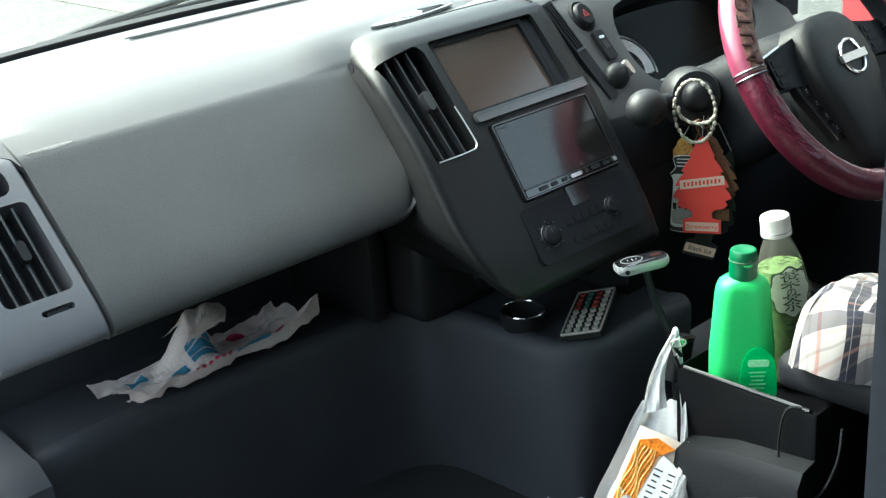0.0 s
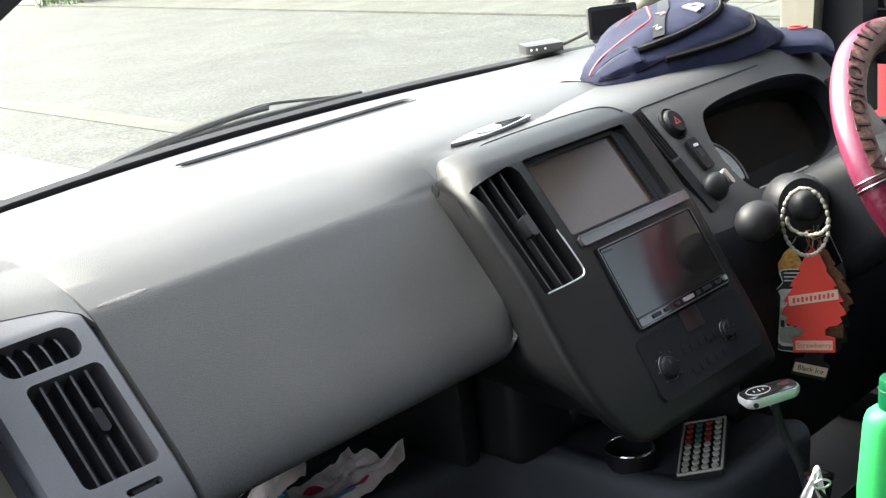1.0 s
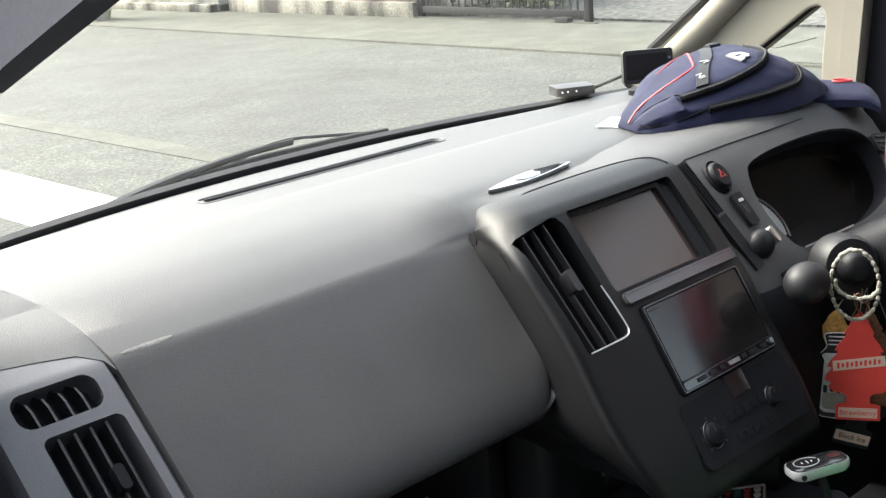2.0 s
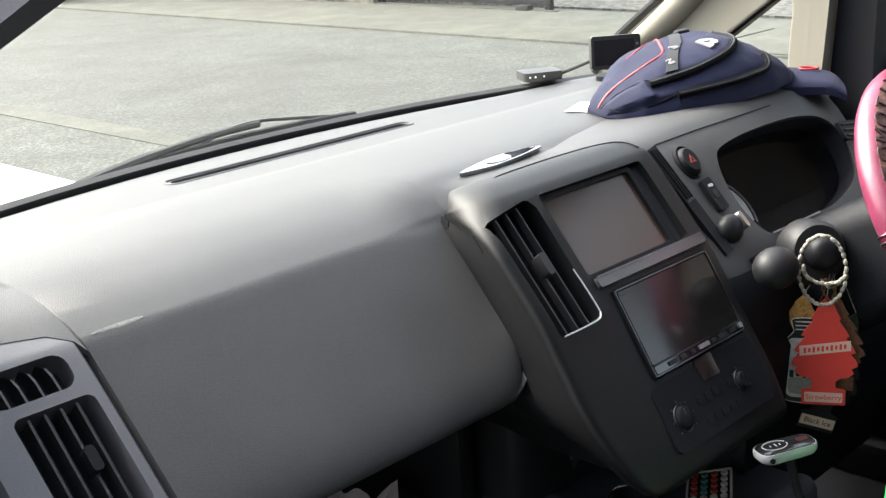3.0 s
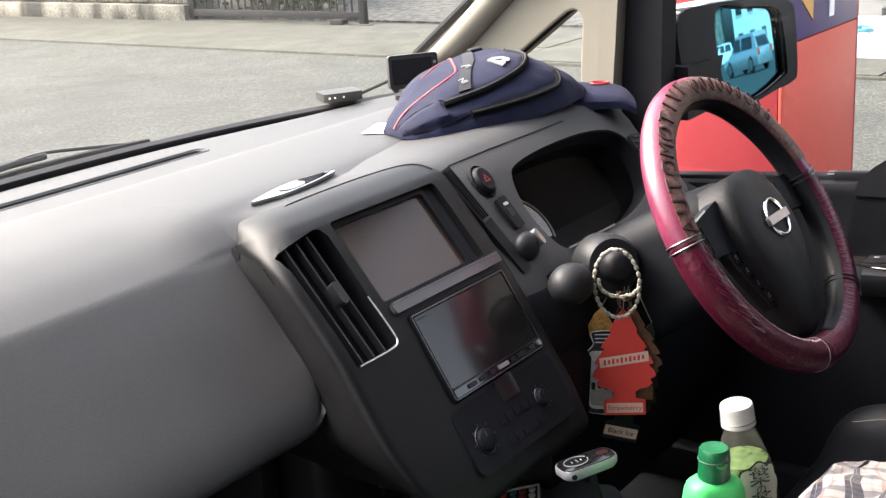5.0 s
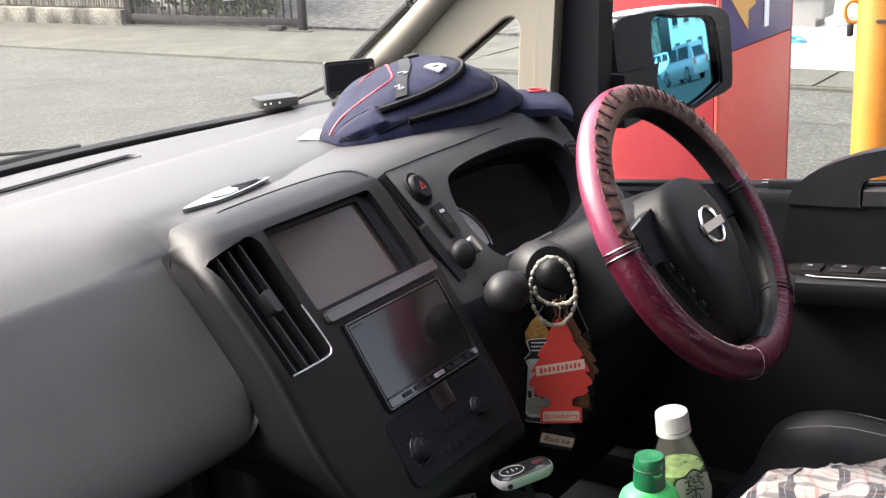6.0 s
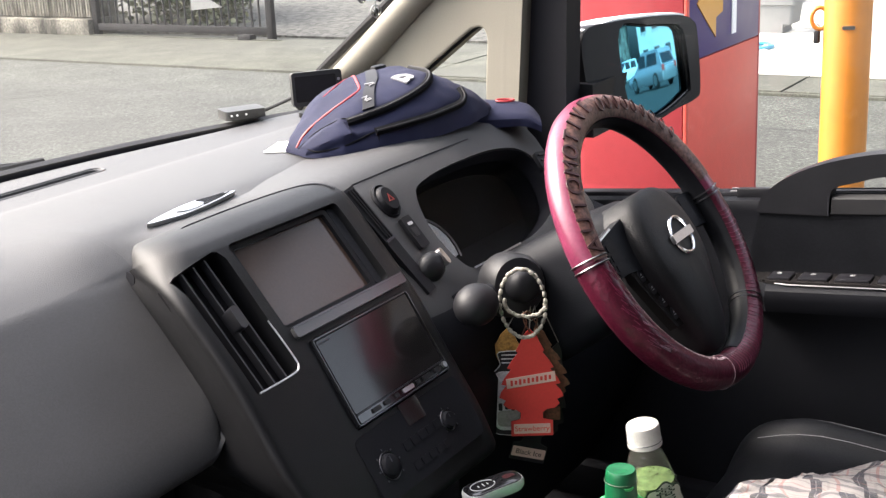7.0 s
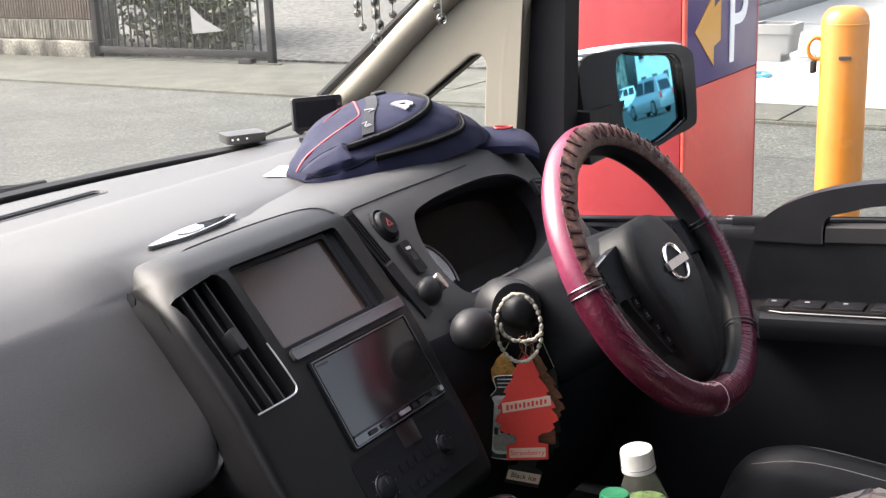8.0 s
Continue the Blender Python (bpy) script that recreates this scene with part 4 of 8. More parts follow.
def stack_ring(p):
    """A closed ring through a point of the profile: from the pad round the soft crease over the front to the driver's side."""
    root = stack_root(p)
    low = max(0.0, min(1.0, (0.815 - p.z) / 0.035))
    root = root.lerp(Vector((-0.150 + 0.9 * max(0.0, 0.77 - p.z), p.y + 0.075, p.z)), low)
    foot = ease(((0.731, 0.42), (0.735, 0.52), (0.742, 0.68), (0.75, 0.78), (0.77, 0.88), (0.80, 0.955), (0.83, 0.99), (0.85, 1.0)), p.z)
    left = -0.2090 * foot
    top = 1.0 if p.y > 0.101 and p.z > 1.0 else max(0.0, min(1.0, (p.z - 1.000) / 0.040))
    top = top * top * (3 - 2 * top)
    a = Vector((left + 0.0035, p.y + 0.017, p.z - 0.002)), Vector((left - 0.0035, p.y - 0.0022, p.z)), Vector((left + 0.017, p.y, p.z))
    lt = ease(((0.02, -0.209), (0.06, -0.208), (0.084, -0.205), (0.101, -0.199), (0.125, -0.184), (0.150, -0.163), (0.168, -0.142), (0.178, -0.122), (0.182, -0.105)), p.y)
    knee = Vector((lt - 0.004, p.y + 0.018, p.z - 0.006))
    b = root.lerp(knee, 0.5), knee, Vector((lt + 0.048, p.y, p.z))
    a, c, f = (q.lerp(r, top) for q, r in zip(a, b))
    ring = [root, root.lerp(a, 0.33), root.lerp(a, 0.67)]
    ring += [a * (1 - t) ** 2 + c * 2 * t * (1 - t) + f * t * t for t in (0.0, 0.14, 0.28, 0.42, 0.56, 0.7, 0.85, 1.0)]
    ring += [Vector((x, p.y, p.z)) for x in (-0.07, 0.0, 0.06, 0.10)]
    keep = 1.0 - max(0.0, min(1.0, (p.y - 0.085) / 0.085))
    for x, sink in ((0.112, 0.003), (0.122, 0.010), (0.13, 0.03)):
        ring.append(Vector((x, p.y + sink * (0.8 * keep - 0.25 * (1 - keep)), p.z - sink * 0.5)))
    back = max(root.y, 0.20) + 0.012
    return ring + [Vector((0.12, back, min(p.z, root.z) - 0.002)), Vector((root.x + 0.012, back, root.z - 0.004))]


VENT = [(-0.1955, 0.1185), (-0.190, 0.1215), (-0.132, 0.130), (-0.125, 0.128), (-0.1195, 0.118), (-0.1215, -0.010), (-0.1235, -0.017), (-0.130, -0.0205), (-0.188, -0.0215), (-0.1905, -0.018)]


def centre_stack():
    c = thing("centre_stack", (0, 0.05, 0.66), "charcoal centre stack with two screens and air vents", "centre console")
    part("tray_back", box(0.01, 0.155, 0.70, 0.27, 0.09, 0.134, 0.02, 3), M_BLACK, c, "dark back of the tray")
    part("inner_side", box(-0.148, 0.27, 0.735, 0.03, 0.20, 0.20, 0.008), M_BLACK, c, "dark inner side of the stack")
    clip = plane_frame((-0.1435, 0.185, 0.990), (0.25, 0.95, 0.2), (0, -0.2, 0.98))
    k = part("clip", prism(rrect(0.016, 0.018, 0.002, 2), -0.006, 0.003, clip, 0.001), M_BLACK, c, "small dark clip")
    for j in (-1, 0, 1):
        part("rib", prism(rrect(0.012, 0.0018, 0.0005, 1, 0, 0.0048 * j), 0.002, 0.0046, clip), M_TRIM, k)
    pocket = prism(rrect(0.190, 0.108, 0.006, 3, -0.012, 0.077), -0.035, 0.05, F_UP)
    head = prism(rrect(0.1825, 0.1065, 0.004, 3, 0.0, -0.0515), -0.02, 0.05, F_LOW)
    vent_hole = prism(VENT, -0.03, 0.05, F_UP)
    body = cut(loft([stack_ring(p) for p in STACK[:-6]]), pocket, head, vent_hole)
    part("bezel", body, M_SHELL, c, "satin charcoal bezel")
    s = part("upper_screen", prism(rrect(0.168, 0.104, 0.003, 2, -0.017, 0.077), -0.034, -0.014, F_UP), M_SCREEN2, c, "unlit recessed display screen")
    part("pocket_side", prism(rrect(0.012, 0.104, 0.003, 2, 0.077, 0.077), -0.034, -0.010, F_UP, 0.003), M_HOLE, c)
    part("screen_frame", cut(prism(rrect(0.174, 0.107, 0.004, 2, -0.018, 0.077), -0.033, -0.009, F_UP), prism(rrect(0.158, 0.097, 0.003, 2, -0.017, 0.077), -0.05, 0.0, F_UP)), M_BLACK, c)
    part("ledge", prism(rrect(0.204, 0.0125, 0.003, 3, -0.002, 0.0145), -0.02, 0.0055, F_UP, 0.002), M_LEDGE, c, "satin ledge below the upper screen")
    part("ledge_trim", prism(rrect(0.202, 0.0016, 0.0007, 1, -0.002, 0.0205), 0.002, 0.0064, F_UP), M_FRAME, c)
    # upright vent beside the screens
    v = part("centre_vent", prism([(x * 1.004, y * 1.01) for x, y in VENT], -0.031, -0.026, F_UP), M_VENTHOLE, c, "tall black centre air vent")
    for k in range(1, 4):
        x = -0.1965 + 0.0185 * k
        part("slat", prism([(x - 0.0011, 0.1195 + 0.0025 * k), (x + 0.0011, 0.1195 + 0.0025 * k), (x + 0.0046, -0.020), (x + 0.0024, -0.020)], -0.016, -0.007, F_UP), M_SLAT, v, smooth=False)
    part("tab", prism(rrect(0.010, 0.026, 0.004, 3, -0.155, 0.056), -0.012, 0.003, F_UP, 0.0015), M_SLAT, v)
    part("vent_trim", tube(smooth_line([F_UP @ Vector(q) for q in ((-0.189, -0.0215, 0.001), (-0.160, -0.0215, 0.001), (-0.131, -0.0205, 0.001), (-0.1235, -0.0165, 0.001), (-0.1214, -0.010, 0.001), (-0.1210, 0.012, 0.0006), (-0.1206, 0.04, -0.0008))], 3), 0.0010, 6), M_SILVER, v, "thin bright trim line")
    part("seam", tube(smooth_line([(-0.118, 0.135, 1.0430), (-0.10, 0.141, 1.0440), (0.0, 0.148, 1.0427), (0.07, 0.140, 1.0440), (0.098, 0.122, 1.0450), (0.105, 0.10, 1.040)], 4), 0.0012, 6), M_HOLE, c, "dark panel gap")
    part("climate_panel", prism(rrect(0.20, 0.075, 0.01, 4, -0.006, -0.148), -0.008, 0.0012, F_LOW, 0.001), M_SEAL, c, "black climate control panel")
    # climate controls
    for x, y, size in ((-0.075, -0.153, 0.70), (0.044, -0.150, 0.55)):
        k = part("climate_dial", lathe([(0.0, 0.0045), (0.0150, 0.0045), (0.0170, 0.0035), (0.0185, 0.0), (0.021, -0.001), (0.021, -0.006), (0.0, -0.006)], 28, F_LOW @ Matrix.Translation((x, y, 0.002)) @ Matrix.Diagonal((size, size, 1, 1))), M_SEAL, c, "black climate control dial")
        part("pointer", prism(rrect(0.0016, 0.010 * size, 0.0006, 1, x, y + 0.009 * size), 0.0060, 0.0068, F_LOW), M_EDGE, k)
        part("dial_ring", tube([F_LOW @ Vector((x + 0.0215 * size * math.cos(a), y + 0.0215 * size * math.sin(a), 0.0015)) for a in [2 * math.pi * i / 28 for i in range(28)]], 0.0007, 5, True), M_EDGE, k)
        for j in range(7):
            a = radians(-40 + 44 * j)
            part("dial_mark", prism(rrect(0.0022, 0.0022, 0.0006, 1, x + 0.0265 * size * math.cos(a), y + 0.0265 * size * math.sin(a)), 0.0010, 0.0018, F_LOW), M_EDGE, k)
    part("climate_display", prism(rrect(0.034, 0.026, 0.002, 2, -0.002, -0.118), 0.0, 0.0020, F_LOW), M_SCREEN, c, "small unlit display")
    for k in range(5):
        part("climate_button", prism(rrect(0.012, 0.010, 0.002, 2, -0.036 + 0.0150 * k, -0.146), 0.0, 0.0022, F_LOW, 0.0006), M_SEAL, c)
        part("climate_button", prism(rrect(0.012, 0.009, 0.002, 2, -0.036 + 0.0150 * k, -0.170), 0.0, 0.0022, F_LOW, 0.0006), M_SEAL, c)
    return c


centre_stack()


def head_unit():
    h = thing("head_unit", tuple(F_LOW @ Vector((0, -0.102, 0))), "black double-height touchscreen radio with a button strip", "car radio")
    part("body", prism(rrect(0.180, 0.104, 0.003, 2, 0, -0.051), -0.018, 0.002, F_LOW, 0.001), M_BLACK, h)
    part("frame", cut(prism(rrect(0.178, 0.102, 0.003, 2, 0, -0.051), 0.0, 0.0045, F_LOW, 0.001), prism(rrect(0.1757, 0.0997, 0.002, 2, 0, -0.051), -0.01, 0.02, F_LOW)), M_FRAME, h, "thin grey metal frame")
    part("screen", prism(rrect(0.170, 0.086, 0.002, 2, 0, -0.046), 0.0, 0.0036, F_LOW), M_SCREEN, h, "unlit glossy screen")
    part("button_strip", prism(rrect(0.172, 0.009, 0.002, 2, 0, -0.0955), 0.0, 0.005, F_LOW, 0.001), M_GLOSS, h)
    part("strip_edge", prism(rrect(0.172, 0.0016, 0.0006, 1, 0, -0.0905), 0.0, 0.0058, F_LOW), M_EDGE, h)
    for x, w in ((-0.055, 0.014), (-0.035, 0.010), (-0.016, 0.007), (0.006, 0.020), (0.026, 0.007), (0.044, 0.016), (0.066, 0.010)):
        part("button", prism(rrect(w, 0.005, 0.0012, 2, x, -0.0955), 0.004, 0.0068, F_LOW), M_SILVER if w > 0.018 else M_TRIM, h)
    part("eject_dot", prism(oval(0.007, 0.007, 14, 0.081, -0.0950), 0.004, 0.008, F_LOW), M_SILVER, h)
    for k in range(6):
        part("mark", prism(rrect(0.0022, 0.0022, 0.0003, 1, -0.081 + 0.0032 * k, -0.0068), 0.0034, 0.0040, F_LOW), M_EDGE, h)


head_unit()


# ---- driver's side of the dashboard ----
F_MET = plane_frame((0.194, 0.088, 1.005), (1, 0, 0), V_UP)


def cluster():
    c = thing("instrument_hood", (0.38, 0.1, 0.75), "charcoal instrument hood with dark meters", "instrument panel")
    secs = []
    line = [(0.30, 1.026), (0.22, 1.037), (0.175, 1.0435), (0.145, 1.0440), (0.122, 1.0380), (0.088, 1.008), (0.055, 0.966), (0.02, 0.922), (-0.01, 0.885), (-0.03, 0.84), (-0.035, 0.74), (0.02, 0.66), (0.25, 0.66), (0.30, 0.80)]
    for x, sink, drop in ((-0.03, 0.10, 0.034), (0.06, 0.06, 0.022), (0.105, 0.022, 0.0155), (0.115, 0.012, 0.0135), (0.135, 0.004, 0.010), (0.16, 0, 0.007), (0.25, 0, 0.002), (0.35, 0, 0.0), (0.45, 0.0, -0.002), (0.53, 0.004, 0.0), (0.58, 0.010, 0.002), (0.62, 0.020, 0.006), (0.66, 0.035, 0.016), (0.70, 0.055, 0.036)):
        secs.append([Vector((x, y + sink, z - (drop if y > 0.03 else 0))) for y, z in line])
    opening = smooth_line([(0.058, -0.010, 0), (0.085, 0.005, 0), (0.17, 0.012, 0), (0.29, 0.008, 0), (0.36, -0.012, 0), (0.372, -0.05, 0), (0.34, -0.10, 0), (0.25, -0.125, 0), (0.15, -0.127, 0), (0.075, -0.128, 0), (0.05, -0.10, 0), (0.045, -0.05, 0)], 4, True)
    hole = prism([(p.x, p.y) for p in opening], -0.075, 0.08, F_MET)
    part("hood", cut(loft(secs), hole), M_DASH, c, "grained charcoal hood")
    # Darker facing laid just proud of the hood's lower face.
    low = []
    for x, sink in ((-0.025, 0.095), (0.06, 0.06), (0.105, 0.022), (0.115, 0.012), (0.135, 0.004), (0.16, 0), (0.53, 0.004), (0.58, 0.010), (0.62, 0.020), (0.66, 0.035)):
        low.append([Vector((x, y + sink, z)) for y, z in ((-0.002, 0.892), (-0.0145, 0.880), (-0.0335, 0.84), (-0.039, 0.74), (0.02, 0.652), (0.06, 0.652), (0.03, 0.74), (0.03, 0.84))])
    part("lower_facing", loft(low), M_DOOR, c, "black facing over the hood's lower face")
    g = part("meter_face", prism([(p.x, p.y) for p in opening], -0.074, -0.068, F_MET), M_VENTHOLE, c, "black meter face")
    mid = sum(opening, Vector()) / len(opening)
    rows = [[F_MET @ Vector((mid.x + (p.x - mid.x) * k, mid.y + (p.y - mid.y) * k, z)) for p in opening] for k, z in ((1.004, -0.006), (0.990, -0.008), (0.975, -0.0675), (1.004, -0.0675))]
    part("meter_liner", loft(rows, True, False), M_SEAL, c, "black inner wall of the meter pod")
    # left dial with pale ticks
    part("dial_ring", tube([F_MET @ Vector((0.108 + 0.052 * math.cos(a), -0.072 + 0.052 * math.sin(a), -0.064)) for a in [radians(-40 + 230 * i / 30) for i in range(31)]], 0.0014, 6), M_SILVER, g, "thin bright dial rim")
    part("dial_plate", prism(oval(0.098, 0.098, 30, 0.108, -0.072), -0.068, -0.0655, F_MET), shader("grey_dial", (0.85, 0.85, 0.83), 0.5), g, "grey dial plate")
    part("dial_centre", prism(oval(0.056, 0.056, 24, 0.108, -0.072), -0.066, -0.0635, F_MET), M_HOLE, g)
    for k in range(9):
        a = radians(-30 + 26 * k)
        part("tick", prism(rrect(0.006, 0.0016, 0.0003, 1), -0.0655, -0.0645, F_MET @ Matrix.Translation((0.108 + 0.042 * math.cos(a), -0.072 + 0.042 * math.sin(a), 0)) @ Matrix.Rotation(a, 4, "Z")), M_WHITE, g)
    pane = part("meter_pane", prism([(p.x * 0.995 + 0.001, p.y) for p in opening], -0.035, -0.033, F_MET), M_METERGLASS, c, "clear meter cover")
    pane.visible_shadow = False
    part("lower_trim", tube([F_MET @ Vector(p) for p in ((0.07, -0.127, 0.002), (0.11, -0.128, 0.003), (0.19, -0.128, 0.003))], 0.0013, 6), M_SILVER, c)
    # controls between the stack and the meters
    s = part("side_strip", prism([(-0.066, 0.030), (-0.044, 0.034), (-0.024, -0.125), (-0.042, -0.128)], -0.005, 0.003, F_MET, 0.002), M_BLACK, c, "slim black vent strip")
    for k in range(3):
        x = -0.059 + 0.005 * k
        part("strip_slat", prism([(x, 0.028), (x + 0.0016, 0.028), (x + 0.0115, -0.045), (x + 0.0099, -0.045)], 0.002, 0.0055, F_MET), M_BLACK, s)
    part("strip_slat", prism([(-0.055, -0.048), (-0.034, -0.044), (-0.033, -0.047), (-0.054, -0.051)], 0.002, 0.0055, F_MET), M_EDGE, s)
    z = part("hazard_button", lathe([(0.0, 0.007), (0.0135, 0.007), (0.0155, 0.005), (0.0175, -0.001), (0.0195, 0.0015), (0.021, 0.0), (0.021, -0.005), (0.0, -0.005)], 30, F_MET @ Matrix.Diagonal((0.95, 1.15, 1, 1))), M_BLACK, c, "round black hazard button")
    tri = [(0, 0.0065), (-0.006, -0.0045), (0.006, -0.0045)]
    tin = [(0, 0.0030), (-0.0030, -0.0028), (0.0030, -0.0028)]
    part("triangle", cut(prism(tri, 0.006, 0.0078, F_MET), prism(tin, 0.0, 0.02, F_MET)), M_DULLRED, z, "red warning triangle")
    b = part("rocker_switch", prism(rrect(0.020, 0.046, 0.003, 3), 0.0, 0.006, F_MET @ Matrix.Translation((0.004, -0.052, 0)) @ Matrix.Rotation(radians(3), 4, "Z"), 0.002), M_BLACK, c)
    part("switch_mark", prism(rrect(0.010, 0.004, 0.001, 1, 0.004, -0.040), 0.006, 0.0068, F_MET), M_SILVER, b)
    part("switch_mark", prism(rrect(0.010, 0.012, 0.001, 1, 0.004, -0.052), 0.006, 0.0068, F_MET), M_TRIM, b)
    k = part("trip_knob", ball(F_MET @ Vector((-0.008, -0.101, 0.002)), 0.0190, 20, 1.2, 0.8, 1.05), M_TRIM, c, "rounded knob with a silver tip")
    part("knob_tip", prism(rrect(0.011, 0.023, 0.005, 4), -0.003, 0.006, plane_frame(F_MET @ Vector((0.0055, -0.098, 0.0135)), (1, 0.3, 0), V_UP), 0.002), M_SILVER, k)
    part("lower_switch", prism(rrect(0.022, 0.014, 0.003, 3, 0.006, -0.150), -0.002, 0.008, F_MET, 0.002), M_BLACK, c)
    part("lower_switch", prism(rrect(0.022, 0.014, 0.003, 3, 0.010, -0.172), -0.002, 0.008, F_MET, 0.002), M_BLACK, c)
    part("hood_seam", tube([(0.165, 0.1190, 1.0285), (0.25, 0.1165, 1.0313), (0.35, 0.1150, 1.0320), (0.44, 0.1140, 1.0325)], 0.0011, 6), M_HOLE, c)
    vt = part("corner_vent", prism(rrect(0.05, 0.03, 0.005, 3, 0.385, 0.015), 0.0, 0.006, F_MET @ Matrix.Rotation(radians(-8), 4, "Z"), 0.002), M_BLACK, c, "small black corner vent")
    for j in range(3):
        part("slat", prism(rrect(0.040, 0.003, 0.001, 1, 0.385, 0.006 + 0.009 * j), 0.005, 0.009, F_MET @ Matrix.Rotation(radians(-8), 4, "Z")), M_TRIM, vt)
    part("end_pad", bevel(loft([[Vector((x, y, z)) for y, z in ((0.45, 0.975), (0.2, 0.945), (0.10, 0.898), (0.0, 0.845), (0.0, 0.66), (0.45, 0.66))] for x in (0.66, 0.735)]), 0.02, 3), M_DASH, c)
    return c


cluster()

# ---- steering column and wheel ----
W_C = Vector((0.3704, -0.2001, 0.9407))
W_TILT = radians(32.9)
F_WH = plane_frame(W_C, (1, 0, 0), (0, math.sin(W_TILT), math.cos(W_TILT)))
W_R, W_r = 0.1814, 0.0209


def rim_piece(a0, a1, rad=W_r, n=14, step=3.0):
    """A length of the rim, from a0 to a1 degrees."""
    k = max(2, int(abs(a1 - a0) / step))
    rings = []
    for i in range(k + 1):
        a = radians(a0 + (a1 - a0) * i / k)
        rings.append([F_WH @ Vector(((W_R + rad * math.cos(t)) * math.cos(a), (W_R + rad * math.cos(t)) * math.sin(a), rad * 1.0 * math.sin(t))) for t in [2 * math.pi * j / n for j in range(n)]])
    return loft(rings)


def steering_wheel():
    w = thing("steering_wheel", tuple(W_C), "steering wheel in a glossy pink and maroon leather cover", "steering wheel")
    # cover pieces: pink outer upper left, printed top, maroon rest
    part("upper_cover", rim_piece(5, 174), M_PINK, w, "glossy pink upper cover")
    part("lower_cover", rim_piece(174, 365), M_MAROON, w, "maroon wrinkled lower cover")
    # inner printed band on the upper half
    rings = []
    for i in range(57):
        a = radians(12 + 162 * i / 56)
        rings.append([F_WH @ Vector(((W_R + (W_r + e) * math.cos(t)) * math.cos(a), (W_R + (W_r + e) * math.cos(t)) * math.sin(a), (W_r + e) * math.sin(t))) for e, ts in ((0.0008, (46, 60, 75, 90, 108, 124, 138)), (-0.001, (138, 100, 46))) for t in [radians(q) for q in ts]])
    part("printed_band", loft(rings), M_TAUPE, w, "brown embossed inner band")
    for a in (5, 174, 312):
        for da in (-1.2, 1.2):
            part("cover_ring", tube([F_WH @ Vector(((W_R + (W_r + 0.0011) * math.cos(t)) * math.cos(radians(a + da)), (W_R + (W_r + 0.0011) * math.cos(t)) * math.sin(radians(a + da)), (W_r + 0.0011) * math.sin(t))) for t in [2 * math.pi * j / 16 for j in range(16)]], 0.0011, 5, True), M_FRAME, w, "bright seam ring")
    part("cover_seam", tube([F_WH @ Vector(((W_R + (W_r + 0.0003) * math.cos(t)) * math.cos(radians(256)), (W_R + (W_r + 0.0003) * math.cos(t)) * math.sin(radians(256)), (W_r + 0.0003) * math.sin(t))) for t in [2 * math.pi * j / 20 for j in range(20)]], 0.0004, 5, True), M_THREAD, w, "thin pale closing seam")
    # lettering along the band
    word = "AUTOMOTIVE"
    for i, ch in enumerate(word):
        a = radians(169 - i * 7.6)
        t = radians(70)
        q = W_R + (W_r + 0.0012) * math.cos(t)
        o = F_WH @ Vector((q * math.cos(a), q * math.sin(a), (W_r + 0.0012) * math.sin(t)))
        radial = (F_WH.to_3x3() @ Vector((math.cos(a), math.sin(a), 0)))
        along = (F_WH.to_3x3() @ Vector((math.sin(a), -math.cos(a), 0)))
        normal = (math.cos(t) * radial + math.sin(t) * (F_WH.to_3x3() @ Vector((0, 0, 1)))).normalized()
        up = normal.cross(along)
        letters("letter", ch, 0.029, plane_frame(o, along, up), M_BROWNPRINT, w, 0.0012)
    # worn lettering over the top that cannot be made out
    for i in range(9):
        a, t = radians(90 - i * 6.6), radians(88)
        q = W_R + (W_r + 0.0012) * math.cos(t)
        o = F_WH @ Vector((q * math.cos(a), q * math.sin(a), (W_r + 0.0012) * math.sin(t)))
        along = F_WH.to_3x3() @ Vector((math.sin(a), -math.cos(a), 0))
        radial = F_WH.to_3x3() @ Vector((math.cos(a), math.sin(a), 0))
        normal = (math.cos(t) * radial + math.sin(t) * (F_WH.to_3x3() @ Vector((0, 0, 1)))).normalized()
        m = plane_frame(o, along, normal.cross(along))
        part("worn_letter", tube([m @ Vector((x, y, 0.0004)) for x, y in oval(0.014 - 0.003 * (i % 3), 0.019, 14)], 0.0011, 5, True), M_BROWNPRINT, w)
    # stitching round the inside
    rnd = random.Random(41)
    on_rim = lambda a, t, up: F_WH @ Vector(((W_R + (W_r + up) * math.cos(t)) * math.cos(a), (W_R + (W_r + up) * math.cos(t)) * math.sin(a), (W_r + up) * math.sin(t)))
    for i in range(120):
        a, t = radians(178 + 77 * i / 120), radians(128 + rnd.uniform(-4, 4))
        lean, half = radians(rnd.uniform(0.2, 1.1)), radians(rnd.uniform(3.5, 9.0))
        part("stitch", tube([on_rim(a - lean, t - half, 0.0003), on_rim(a + lean, t + half * 0.6, 0.0003)], 0.00055, 4), M_THREAD, w, smooth=False)
    # creases in the lower cover and gathers on the far side, their highlights painted in pink
    for i in range(70):
        a, t = radians(rnd.uniform(178, 216)), radians(rnd.uniform(40, 118))
        lean, half = radians(rnd.uniform(1.2, 2.6)), radians(rnd.uniform(2.0, 7.0))
        part("crease", tube([on_rim(a - lean, t - half, 0.0), on_rim(a, t, 0.0002), on_rim(a + lean, t + half, 0.0)], 0.0004, 4), M_PINK, w)
